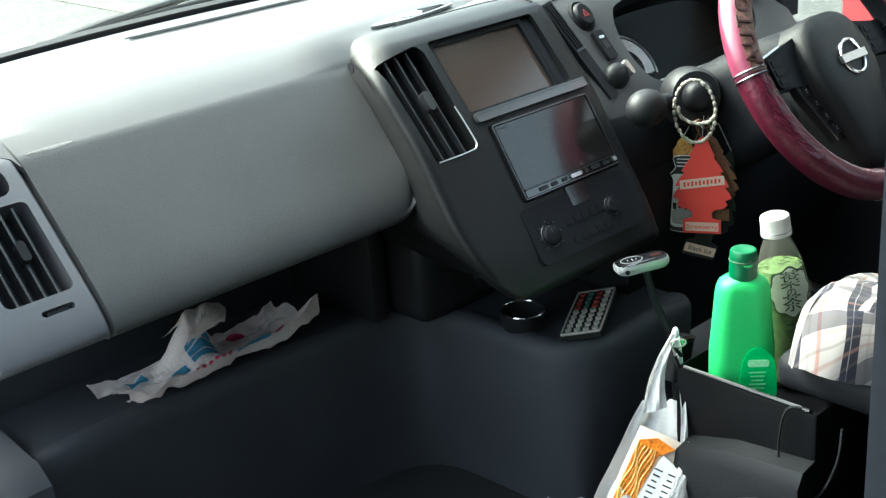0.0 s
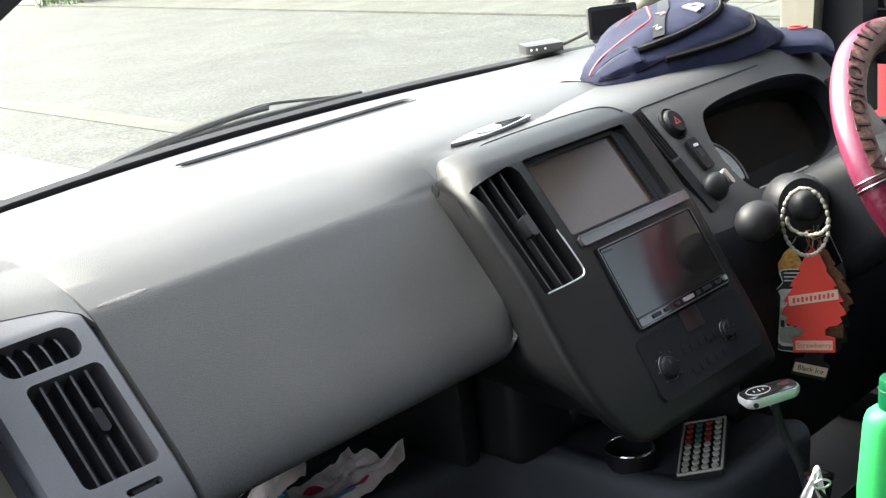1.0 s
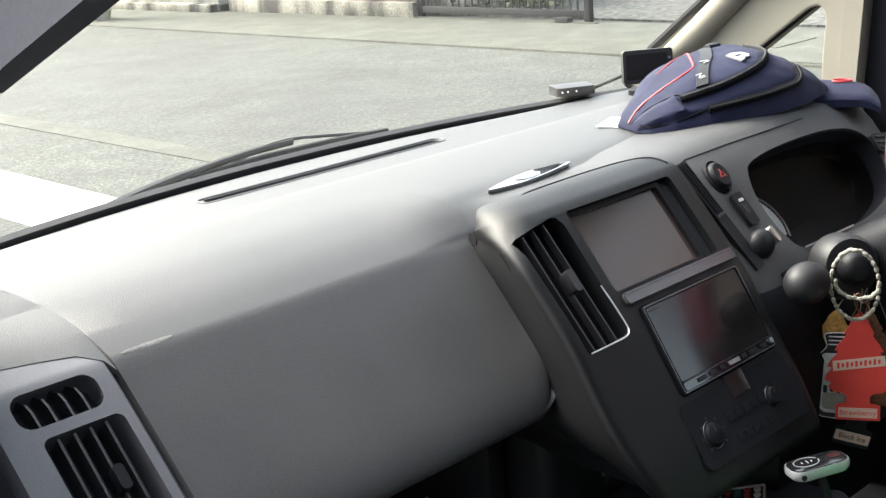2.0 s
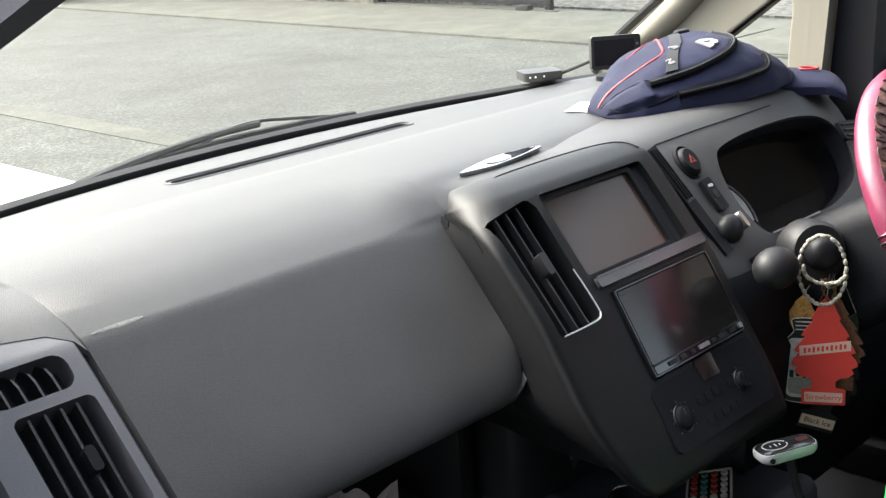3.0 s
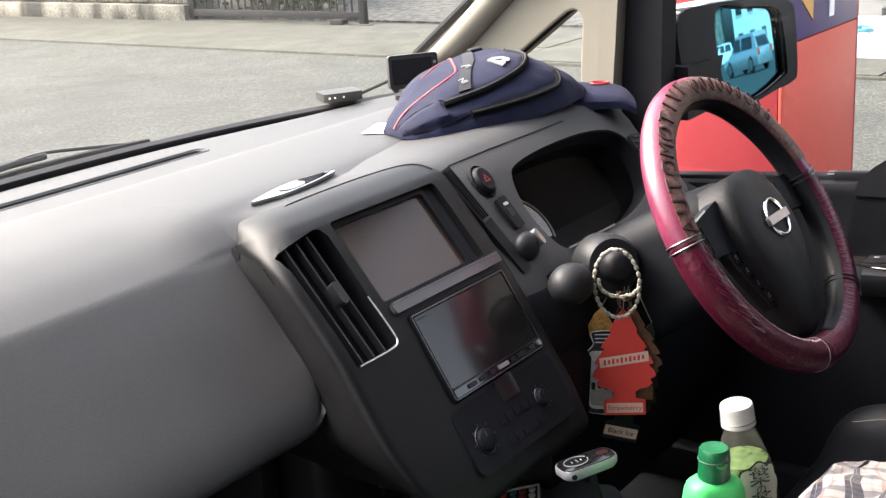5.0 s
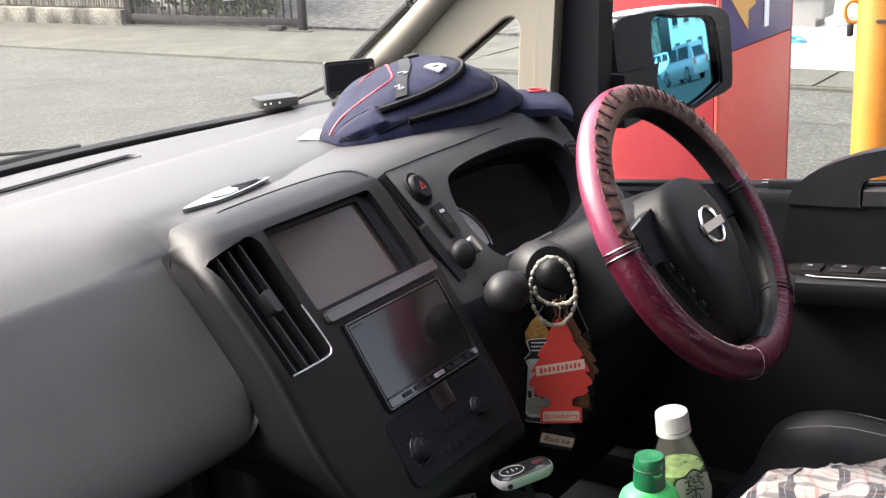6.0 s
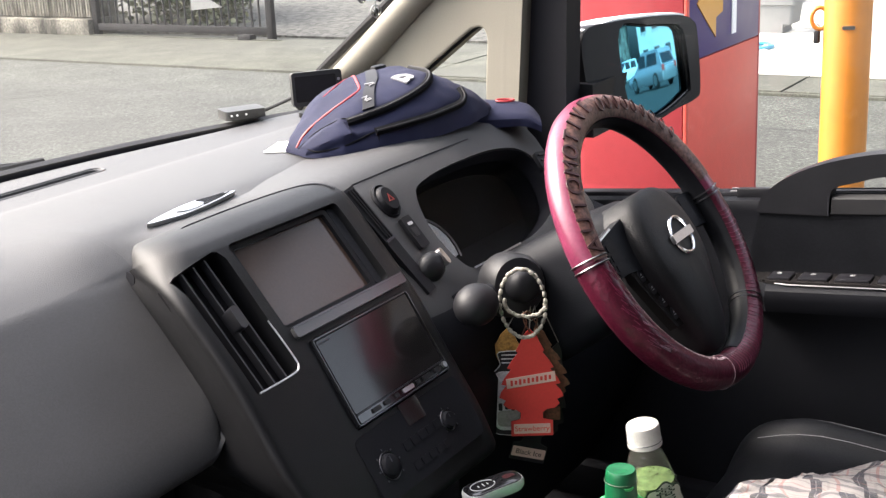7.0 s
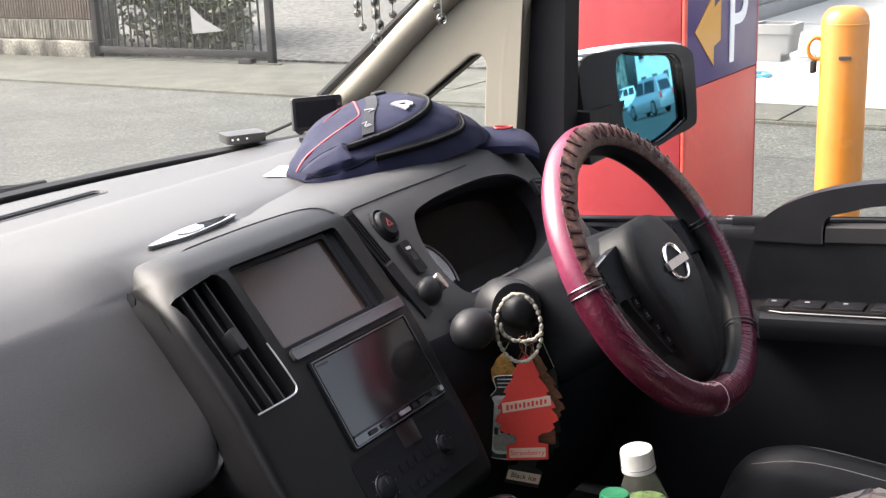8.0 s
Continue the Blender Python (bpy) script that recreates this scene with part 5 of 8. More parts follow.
    for i in range(44):
        a = radians(260 + 98 * i / 44 + rnd.uniform(-0.5, 0.5))
        part("gather", tube([on_rim(a + radians(0.6 * math.sin(k)), radians(62 + 13 * k), 0.0) for k in range(7)], 0.0005, 5), M_PINK, w)
    # bare black leather on the rim's inner side
    rings = []
    for i in range(81):
        a = radians(-88 + 244 * i / 80)
        rings.append([F_WH @ Vector(((W_R + (W_r + e) * math.cos(t)) * math.cos(a), (W_R + (W_r + e) * math.cos(t)) * math.sin(a), (W_r + e) * math.sin(t))) for e, ts in ((0.0010, (142, 160, 180, 205, 230, 255, 280)), (-0.001, (280, 220, 142))) for t in [radians(q) for q in ts]])
    part("inner_leather", loft(rings), M_LEATHER, w, "black leather on the rim's inner side")
    # hub and spokes
    half = [(0.0, 0.064), (0.030, 0.062), (0.055, 0.047), (0.069, 0.018), (0.072, -0.018), (0.063, -0.058), (0.048, -0.100), (0.035, -0.138), (0.022, -0.154), (0.0, -0.158)]
    hub_poly = smooth_line([(x, y, 0) for x, y in half] + [(-x, y, 0) for x, y in half[-2:0:-1]], 4, True)
    hub = []
    for s, z in ((1.0, -0.045), (1.0, 0.004), (0.985, 0.010), (0.95, 0.0155), (0.85, 0.0205), (0.65, 0.0245), (0.35, 0.0265), (0.02, 0.027)):
        hub.append([F_WH @ Vector((p.x * s, -0.02 + (p.y + 0.02) * s, z - 0.016 * max(0.0, (-0.04 - p.y * s) / 0.12))) for p in hub_poly])
    h = part("hub", loft(hub), M_HUB, w, "dark grey shield-shaped airbag hub")
    ring = [F_WH @ Vector((0.024 * math.cos(a), 0.024 * math.sin(a) - 0.009, 0.0285)) for a in [2 * math.pi * i / 32 for i in range(32)]]
    part("badge_ring", tube(ring, 0.0026, 8, True), M_CHROME, h, "plain chrome badge ring")
    part("badge_bar", prism(rrect(0.058, 0.011, 0.001, 2, 0, -0.009), 0.027, 0.032, F_WH, 0.001), M_SILVER, h, "plain satin badge bar")
    for sx in (-1, 1):
        sp = loft([[F_WH @ Vector((sx * x, y + dy, z + dz)) for dy, dz in ((hh, 0.004), (-hh, 0.004), (-hh, -0.014), (hh, -0.014))] for x, y, hh, z in ((0.06, 0.012, 0.034, -0.006), (0.10, 0.012, 0.027, -0.010), (0.14, 0.008, 0.024, -0.012), (0.178, 0.004, 0.025, -0.012))])
        p = part("spoke", bevel(sp, 0.004, 2), M_DOOR, w, "black side spoke")
        part("switch_pod", prism(rrect(0.030, 0.044, 0.008, 4, sx * 0.116, 0.010), -0.010, -0.0030, F_WH, 0.002), M_SEAL, p)
        for k in range(3):
            part("spoke_button", prism(rrect(0.020, 0.009, 0.002, 3, sx * 0.116, 0.023 - 0.013 * k), -0.0035, -0.0018, F_WH, 0.0006), M_SEAL, p)
        if sx < 0:
            part("spoke_trim", tube([F_WH @ Vector(q) for q in ((sx * 0.096, 0.042, -0.003), (sx * 0.142, 0.033, -0.007))], 0.0018, 6), M_SILVER, p)
        strip = [(sx * x, y) for x, y in ((0.098, -0.006), (0.095, -0.030), (0.082, -0.062), (0.066, -0.102), (0.046, -0.104), (0.050, -0.06), (0.060, -0.006))]
        part("key_panel", prism(strip if sx < 0 else strip[::-1], -0.018, -0.0060, F_WH, 0.003), M_SCREEN, p, "black key panel")
        for k in range(4):
            x, y = sx * (0.080 - 0.008 * k), -0.026 - 0.020 * k
            key = part("spoke_button", prism(rrect(0.013, 0.015, 0.004, 3, x, y), -0.008, -0.0053, F_WH, 0.0006), M_SEAL, p)
            part("key_mark", prism(rrect(0.0052, 0.0009, 0.0003, 1, x, y - 0.0016), -0.0054, -0.0050, F_WH), M_GREYMARK, key)
            part("key_mark", prism([(x - 0.0022, y + 0.0006), (x + 0.0016, y + 0.0010), (x + 0.0006, y + 0.0034)], -0.0054, -0.0050, F_WH), M_GREYMARK, key)
    return w


steering_wheel()


def column():
    c = thing("steering_column", (0.354, -0.02, 0.80), "black steering column shroud with stalks and ignition knob", "steering column")
    ax = F_WH.to_3x3() @ Vector((0, 0, 1))
    rings = []
    for d, w, hh in ((-0.02, 0.058, 0.055), (-0.05, 0.075, 0.068), (-0.10, 0.085, 0.075), (-0.15, 0.088, 0.078), (-0.21, 0.085, 0.08), (-0.27, 0.08, 0.08)):
        o = W_C + ax * d
        rings.append([o + F_WH.to_3x3() @ Vector((x, y, 0)) for x, y in rrect(2 * w, 2 * hh, 0.035, 5)])
    part("shroud", loft(rings), M_DOOR, c, "black shroud")
    # ignition knob with a dark collar
    o = Vector((0.242, -0.072, 0.901))
    d = Vector((-0.55, -0.80, 0.25)).normalized()
    m = Matrix.Translation(o) @ d.to_track_quat("Z", "Y").to_matrix().to_4x4()
    part("ignition_collar", lathe([(0.0, -0.04), (0.042, -0.04), (0.040, -0.015), (0.034, -0.004), (0.0, -0.004)], 28, m), M_TRIM, c)
    part("ignition_knob", lathe([(0.0, 0.024), (0.012, 0.023), (0.018, 0.019), (0.0215, 0.010), (0.022, 0.0), (0.020, -0.01), (0.0, -0.01)], 28, m), M_BLACK, c, "round black ignition knob")
    # wiper stalk with a bulbous end
    part("stalk", tube([(0.27, -0.03, 0.885), (0.19, -0.045, 0.900), (0.13, -0.075, 0.917)], [0.011, 0.012, 0.018], 12), M_HOLE, c)
    part("stalk_end", ball((0.126, -0.075, 0.913), 0.0270, 22, 1.12, 0.95, 0.92), M_STALK, c, "bulbous grey stalk end")
    part("knee_panel", bevel(loft([[Vector((x, y, z)) for y, z in ((0.10, 0.90), (-0.01, 0.86), (-0.045, 0.78), (-0.035, 0.62), (0.05, 0.45), (0.15, 0.45))] for x in (0.13, 0.72)]), 0.015, 3), M_DOOR, c, "black knee panel")
    return c


column()


# ---- driver's door ----
def driver_door():
    d = thing("driver_door", (0.77, -0.4, 0.35), "closed driver's door with black padded trim and grab handle", "car door")

    def rise(bm):
        """The door's lines climb gently towards the rear."""
        for v in bm.verts:
            v.co.z += -0.086 * (v.co.y + 0.20)
        return bm

    m = plane_frame((0.75, 0, 0), (0, 1, 0), (0, 0, 1))
    prof = [(0.80, 0.36), (0.80, 0.893), (0.785, 0.897), (0.766, 0.900), (0.756, 0.896), (0.752, 0.884), (0.754, 0.878), (0.746, 0.80), (0.735, 0.72), (0.745, 0.55), (0.74, 0.36)]
    part("panel", rise(loft([[Vector((x, y, z)) for x, z in prof] for y in (0.17, 0.0, -0.2, -0.4, -0.6, -0.84)])), M_DOOR, d, "black door trim panel")
    front = [(-0.212, 0.882), (-0.2065, 0.859), (-0.2015, 0.831), (-0.2005, 0.80), (-0.206, 0.786)]
    shape = [(p.x, p.y) for p in smooth_line([(y, z, 0) for y, z in front], 3)]
    part("upper_pad", bevel(rise(prism(shape + [(-0.5, 0.786), (-0.84, 0.786), (-0.84, 0.882), (-0.5, 0.882)], -0.012, 0.006, m)), 0.004, 3), M_LEATHER, d, "black padded insert")
    # the arched grab handle with its solid front foot
    top = smooth_line([(-0.209, 0.884, 0), (-0.214, 0.906, 0), (-0.224, 0.918, 0), (-0.246, 0.937, 0), (-0.283, 0.957, 0), (-0.331, 0.974, 0), (-0.400, 0.988, 0), (-0.52, 0.995, 0), (-0.64, 0.982, 0), (-0.74, 0.94, 0)], 4)
    under = smooth_line([(-0.74, 0.915, 0), (-0.64, 0.948, 0), (-0.52, 0.962, 0), (-0.402, 0.955, 0), (-0.350, 0.941, 0), (-0.324, 0.932, 0), (-0.316, 0.920, 0), (-0.315, 0.889, 0)], 4)
    part("grab_handle", prism([(p.x, p.y) for p in list(top) + list(under)], -0.016, 0.018, m, 0.0125, 4), M_BLACK, d, "black arched grab handle over the sill")
    part("foot_seam", tube([(0.7265, -0.3155, 0.920), (0.7265, -0.3165, 0.892)], 0.0009, 5), M_HOLE, d)
    part("sill_pad", rise(bevel(loft([[Vector((x, y, z)) for x, z in ((0.735, 0.882), (0.735, 0.904), (0.742, 0.9105), (0.772, 0.903), (0.775, 0.882))] for y in (-0.318, -0.45, -0.84)]), 0.004, 2)), M_TRIM, d, "satin sill pad behind the handle foot")
    part("belt_seal", rise(box(0.785, -0.34, 0.900, 0.026, 1.0, 0.012, 0.003)), M_SEAL, d, "black window seal")
    for x, z in ((0.773, 0.9072), (0.781, 0.9100)):
        part("seal_lip", rise(tube([(x, -0.155, z), (x, -0.5, z), (x, -0.84, z)], 0.0011, 5)), M_EDGE, d)
    part("seal_block", rise(box(0.770, -0.205, 0.905, 0.012, 0.075, 0.016, 0.002)), M_BLACK, d)
    # switch panel with a bright edge
    rest = [[Vector((x, y, z)) for x, z in ((0.755, 0.788), (0.690, 0.784), (0.682, 0.777), (0.680, 0.765), (0.690, 0.742), (0.755, 0.72))] for y in (-0.205, -0.24, -0.4, -0.6, -0.84)]
    rest[0] = [Vector((p.x * 0.4 + 0.75 * 0.6, p.y, p.z)) for p in rest[0]]
    part("armrest", rise(bevel(loft(rest), 0.004, 2)), M_DOOR, d, "black armrest")
    plate = smooth_line([(-0.212, 0.728, 0), (-0.224, 0.706, 0), (-0.25, 0.692, 0), (-0.34, 0.690, 0), (-0.62, 0.690, 0), (-0.62, 0.745, 0), (-0.34, 0.745, 0), (-0.232, 0.744, 0)], 3, True)
    part("switch_plate", rise(prism([(p.y, p.x) for p in plate], 0.785, 0.7895)), M_SCREEN, d, "glossy black window switch plate")
    for y, w in ((-0.254, 0.034), (-0.304, 0.044), (-0.360, 0.050), (-0.420, 0.050), (-0.480, 0.050)):
        sw = part("window_switch", rise(box(0.716, y, 0.7905, 0.032, w, 0.005, 0.002)), M_SEAL, d)
        part("switch_edge", rise(tube([(0.731, y - w * 0.46, 0.7932), (0.731, y + w * 0.46, 0.7932)], 0.0006, 5)), M_EDGE, sw)
        part("switch_mark", rise(box(0.722, y + 0.004, 0.7932, 0.004, 0.007, 0.0008)), M_GREYMARK, sw)
    part("armrest_trim", rise(tube([(0.728, -0.209, 0.786), (0.696, -0.24, 0.7865), (0.688, -0.27, 0.7860), (0.686, -0.5, 0.7855), (0.686, -0.84, 0.7855)], 0.0012, 6)), M_FRAME, d, "thin bright trim line")
    pane = part("side_window", box(0.79, -0.36, 1.31, 0.004, 0.92, 0.84), M_GLASS, d, "clear wound-up side window")
    pane.visible_shadow = False


driver_door()


# ---- door mirror ----
def door_mirror():
    d = thing("door_mirror", (0.86, 0.14, 0.93), "black door mirror with a blue-tinted glass and white cap", "wing mirror")
    n = Vector((-0.262, -0.962, 0.117)).normalized()
    side = Vector((0.965, -0.262, 0))
    m = plane_frame((0.97, 0.05, 1.055), side, Vector((0, 0, 1)) - n * n.z)
    house = smooth_line([(-0.19, 0.082, 0), (-0.107, 0.092, 0), (-0.016, 0.090, 0), (0.072, 0.084, 0), (0.105, 0.072, 0), (0.116, 0.050, 0), (0.112, -0.047, 0), (0.094, -0.066, 0), (0.04, -0.075, 0), (-0.03, -0.088, 0), (-0.11, -0.085, 0), (-0.175, -0.065, 0), (-0.195, 0.0, 0)], 4, True)
    ring = lambda s, z: [m @ Vector((-0.03 + (p.x + 0.03) * s, p.y * s, z)) for p in house]
    part("housing", cut(loft([ring(0.99, 0.012), ring(1.0, 0.008), ring(1.0, -0.03), ring(0.95, -0.07), ring(0.78, -0.105), ring(0.45, -0.125)]), prism([(p.x * 1.03, p.y * 1.03) for p in GLASS_EDGE], -0.03, 0.05, m)), M_BLACK, d, "black mirror housing")
    cap = loft([[m @ Vector((x, y + dy, z)) for y, z in ((0.0, 0.009), (0.003, 0.009), (0.006, -0.03), (0.002, -0.08), (-0.004, -0.08), (0.0, -0.03))] for x, dy in ((-0.19, 0.083), (-0.107, 0.0925), (-0.016, 0.0905), (0.065, 0.0855), (0.085, 0.081))])
    part("cap", cap, M_WHITE, d, "white painted cap")
    part("glass_rim", tube([m @ Vector((p.x * 1.015, p.y * 1.015, 0.006)) for p in GLASS_EDGE], 0.0022, 6, True), M_GLOSS, d, "glossy black rim")
    slab = []
    for k in range(25):
        x = -0.11 + 0.205 * k / 24
        z = -x * x / 12.0
        slab.append([m @ Vector((x, y, zz)) for y, zz in ((-0.10, z), (0.10, z), (0.10, z - 0.004), (-0.10, z - 0.004))])
    outside = cut(prism(rrect(0.5, 0.5, 0.01, 2), -0.1, 0.1, m), prism([(p.x, p.y) for p in GLASS_EDGE], -0.2, 0.2, m))
    bm = cut(loft(slab), outside)
    part("mirror_glass", bm, M_MIRROR, d, "convex blue-tinted mirror glass")
    part("foot", bevel(loft([[Vector((x, y, z)) for y, z in ((0.17, 0.975 - 0.02 * (0.82 - x)), (0.17, 1.06), (0.07, 1.06), (0.07, 0.975 - 0.02 * (0.82 - x)))] for x in (0.762, 0.82, 0.90)]), 0.01, 2), M_BLACK, d, "black mirror foot")


GLASS_EDGE = smooth_line([(-0.0955, 0.076, 0), (-0.0165, 0.0745, 0), (0.047, 0.069, 0), (0.066, 0.0615, 0), (0.0755, 0.043, 0), (0.080, -0.037, 0), (0.068, -0.052, 0), (0.0155, -0.071, 0), (-0.025, -0.078, 0), (-0.071, -0.074, 0), (-0.093, -0.028, 0)], 4, True)
door_mirror()


# ---- seats and console ----
def seat(name, x0, x1, y0, y1, top, label):
    s = thing(name, ((x0 + x1) / 2, (y0 + y1) / 2, 0.36), label, "car seat")
    w = x1 - x0
    secs = []
    for f, dz, ins in smooth_line([(0.0, -0.12, 0.03), (0.015, -0.075, 0.018), (0.04, -0.040, 0.008), (0.08, -0.018, 0.002), (0.14, -0.005, 0.0), (0.22, 0.0, 0.0), (0.5, -0.012, 0.0), (0.9, -0.02, 0.0), (1.0, -0.06, 0.01)], 3):
        y = y1 + (y0 - y1) * f
        ring = []
        for u, z in ((0, 0.0), (0.01, 0.10), (0.03, 0.15), (0.07, 0.17), (0.12, 0.165), (0.19, 0.148), (0.35, 0.145), (0.5, 0.145), (0.65, 0.145), (0.81, 0.148), (0.88, 0.165), (0.93, 0.17), (0.97, 0.15), (0.99, 0.10), (1, 0.0)):
            ring.append(Vector((x0 + ins + (w - 2 * ins) * u, y, top - 0.17 + z + dz * (0.3 + 0.7 * z / 0.17))))
        secs.append(smooth_line(ring, 3))
    part("cushion", loft(secs), M_LEATHER, s, "black leather cushion with side bolsters")
    for u, up, f0 in ((0.15, -0.0055, 0.08), (0.85, -0.0055, 0.08), (0.055, -0.0035, 0.16), (0.945, -0.0035, 0.16)):
        part("piping", tube(smooth_line([(x0 + w * u, y1 + (y0 - y1) * f, top + up + dz) for f, dz in ((f0, -0.020 if f0 < 0.1 else -0.005), (0.22, 0.0), (0.5, -0.012), (0.9, -0.02))], 4), 0.00042, 6), M_PRINT, s, "pale stitched piping")
    part("base", box((x0 + x1) / 2, (y0 + y1) / 2, 0.41, w * 0.85, (y1 - y0) * 0.8, 0.10, 0.01), M_DOOR, s)
    back = [[Vector((x0 + w * u, y0 + dy + 0.10 - 0.18 * (z - 0.55) / 0.6, z)) for u, dy in ((0, 0.02), (0.1, 0.05), (0.25, 0.03), (0.75, 0.03), (0.9, 0.05), (1, 0.02), (0.9, -0.08), (0.1, -0.08))] for z in (0.50, 0.6, 0.8, 1.0, 1.1)]
    part("backrest", bevel(loft(back), 0.015, 2), M_LEATHER, s)


seat("driver_seat", 0.14, 0.625, -0.86, -0.225, 0.632, "black leather driver's seat behind the pink-covered wheel")
seat("passenger_seat", -0.62, -0.095, -0.95, -0.34, 0.598, "black leather front passenger seat")


def console_bin():
    c = thing("console_bin", (0.045, -0.35, 0.36), "open black plastic console bin holding bottles", "storage bin")
    outer = bevel(box(0.045, -0.345, 0.5125, 0.19, 0.19, 0.305), 0.006, 2)
    inner = box(0.045, -0.345, 0.654, 0.178, 0.178, 0.1)
    part("bin", cut(outer, inner), shader("bin_plastic", (0.0034, 0.0035, 0.0042), 0.4, vary=0.2, spec=0.06), c, "black open-topped bin")
    part("rim_trim", tube([(-0.048, -0.262, 0.6665), (-0.048, -0.43, 0.6665)], 0.0024, 8), M_GLOSS, c, "worn glossy rim")
    part("hook_left", tube([(-0.046, -0.256, 0.655), (-0.05, -0.25, 0.678), (-0.043, -0.243, 0.685), (-0.036, -0.25, 0.672)], 0.0025, 8), M_BLACK, c)
    ring = [Vector((-0.040 + 0.009 * math.cos(t) * 0.8, -0.248 - 0.009 * math.cos(t) * 0.6, 0.690 + 0.005 * math.sin(t))) for t in [2 * math.pi * i / 20 for i in range(20)]]
    part("hook_ring", tube(ring, 0.0013, 6, True), M_SILVER, c, "small bright wire ring")
    part("armrest", bevel(box(0.072, -0.478, 0.688, 0.20, 0.22, 0.046), 0.018, 4), M_DOOR, c, "black armrest lid")
    part("side_pad", bevel(loft([[Vector((x, y, z + dz)) for x, z in ((-0.085, 0.40), (-0.085, 0.57), (-0.075, 0.588), (-0.051, 0.592), (-0.051, 0.40))] for y, dz in ((-0.262, -0.03), (-0.275, -0.012), (-0.34, 0.006), (-0.44, 0.016))]), 0.006, 2), M_LEATHER, c, "black padded side")
    part("pedestal", box(0.07, -0.45, 0.42, 0.12, 0.3, 0.12, 0.01), M_DOOR, c)


console_bin()


def buckle():
    b = thing("belt_buckle", (0.0, -0.22, 0.36), "black seat belt buckle stem with a chrome top", "seat belt buckle")
    part("stem", tube([(-0.005, -0.235, 0.36), (-0.002, -0.23, 0.55), (0.0, -0.222, 0.63)], [0.010, 0.011, 0.013], 10), M_BLACK, b)
    part("body", prism(rrect(0.034, 0.022, 0.007, 4), -0.045, 0.006, Matrix.Translation((0.002, -0.220, 0.664)) @ Matrix.Rotation(radians(14), 4, "Y"), 0.003), M_BLACK, b)
    part("chrome_top", prism(rrect(0.036, 0.024, 0.008, 4), 0.005, 0.010, Matrix.Translation((0.002, -0.220, 0.664)) @ Matrix.Rotation(radians(14), 4, "Y"), 0.0015), M_CHROME, b, "chrome top plate")
    for k in (-1, 1):
        part("slot", prism(rrect(0.011, 0.010, 0.002, 2, 0.007 * k, 0), 0.0095, 0.0108, Matrix.Translation((0.002, -0.220, 0.664)) @ Matrix.Rotation(radians(14), 4, "Y")), M_BLACK, b)


buckle()


def gear_lever():
    g = thing("gear_lever", (0.03, -0.06, 0.50), "dash-mounted gear lever with a chrome and red knob", "gear lever")
    neck = smooth_line([(0.03, -0.185, 0.48), (0.030, -0.196, 0.58), (0.0265, -0.187, 0.655), (0.020, -0.168, 0.70), (0.014, -0.158, 0.745)], 4)
    part("neck", tube(neck, [0.0060 - 0.0012 * i / (len(neck) - 1) for i in range(len(neck))], 14), M_BLACK, g, "black curved neck")
    m = plane_frame((0.006, -0.160, 0.756), (0.85, -0.527, 0.09), (0.527, 0.85, -0.06))
    outline = [Vector((x * (1.0 - 0.10 * (x > 0)), y * (1.0 - 4.0 * max(0.0, x)), 0)) for x, y in rrect(0.073, 0.034, 0.012, 5)]
    lv = lambda k, z: [m @ Vector((p.x * k, p.y * k, z)) for p in outline]
    bright = shader("satin_grey_metal", (0.34, 0.34, 0.35), 0.38, metal=0.2, vary=0.05)
    part("knob_band", loft([lv(0.62, -0.0085), lv(0.90, -0.0065), lv(0.99, -0.003), lv(1.0, 0.002), lv(0.96, 0.0052), lv(0.9, 0.0055)]), bright, g, "bright metal knob body")
    part("knob_top", loft([lv(0.95, 0.0050), lv(0.92, 0.0064), lv(0.75, 0.0072), lv(0.3, 0.0075)]), M_GLOSS, g, "glossy black knob top")
    part("red_inlay", prism(rrect(0.014, 0.009, 0.004, 4, 0.018, 0.0), 0.0060, 0.0079, m, 0.0006), shader("dark_red_lacquer", (0.022, 0.004, 0.005), 0.3), g, "dark red inlay")
    part("pattern_ring", tube([m @ Vector((-0.014 + 0.014 * math.cos(a), 0.0105 * math.sin(a), 0.0076)) for a in [radians(20 + 345 * i / 20) for i in range(21)]], 0.0005, 5), M_GREYMARK, g)
    for x, w in ((-0.019, 0.004), (-0.013, 0.007), (-0.008, 0.004)):
        part("pattern_bar", prism(rrect(0.0011, w, 0.0004, 1, x, 0), 0.0068, 0.0079, m), M_GREYMARK, g)
    part("button", prism(oval(0.006, 0.006, 16), -0.004, 0.0014, plane_frame(m @ Vector((-0.026, -0.0166, -0.001)), (0.85, -0.53, 0.0), (0.0, 0.1, 0.99))), M_BLACK, g, "black release button")


gear_lever()


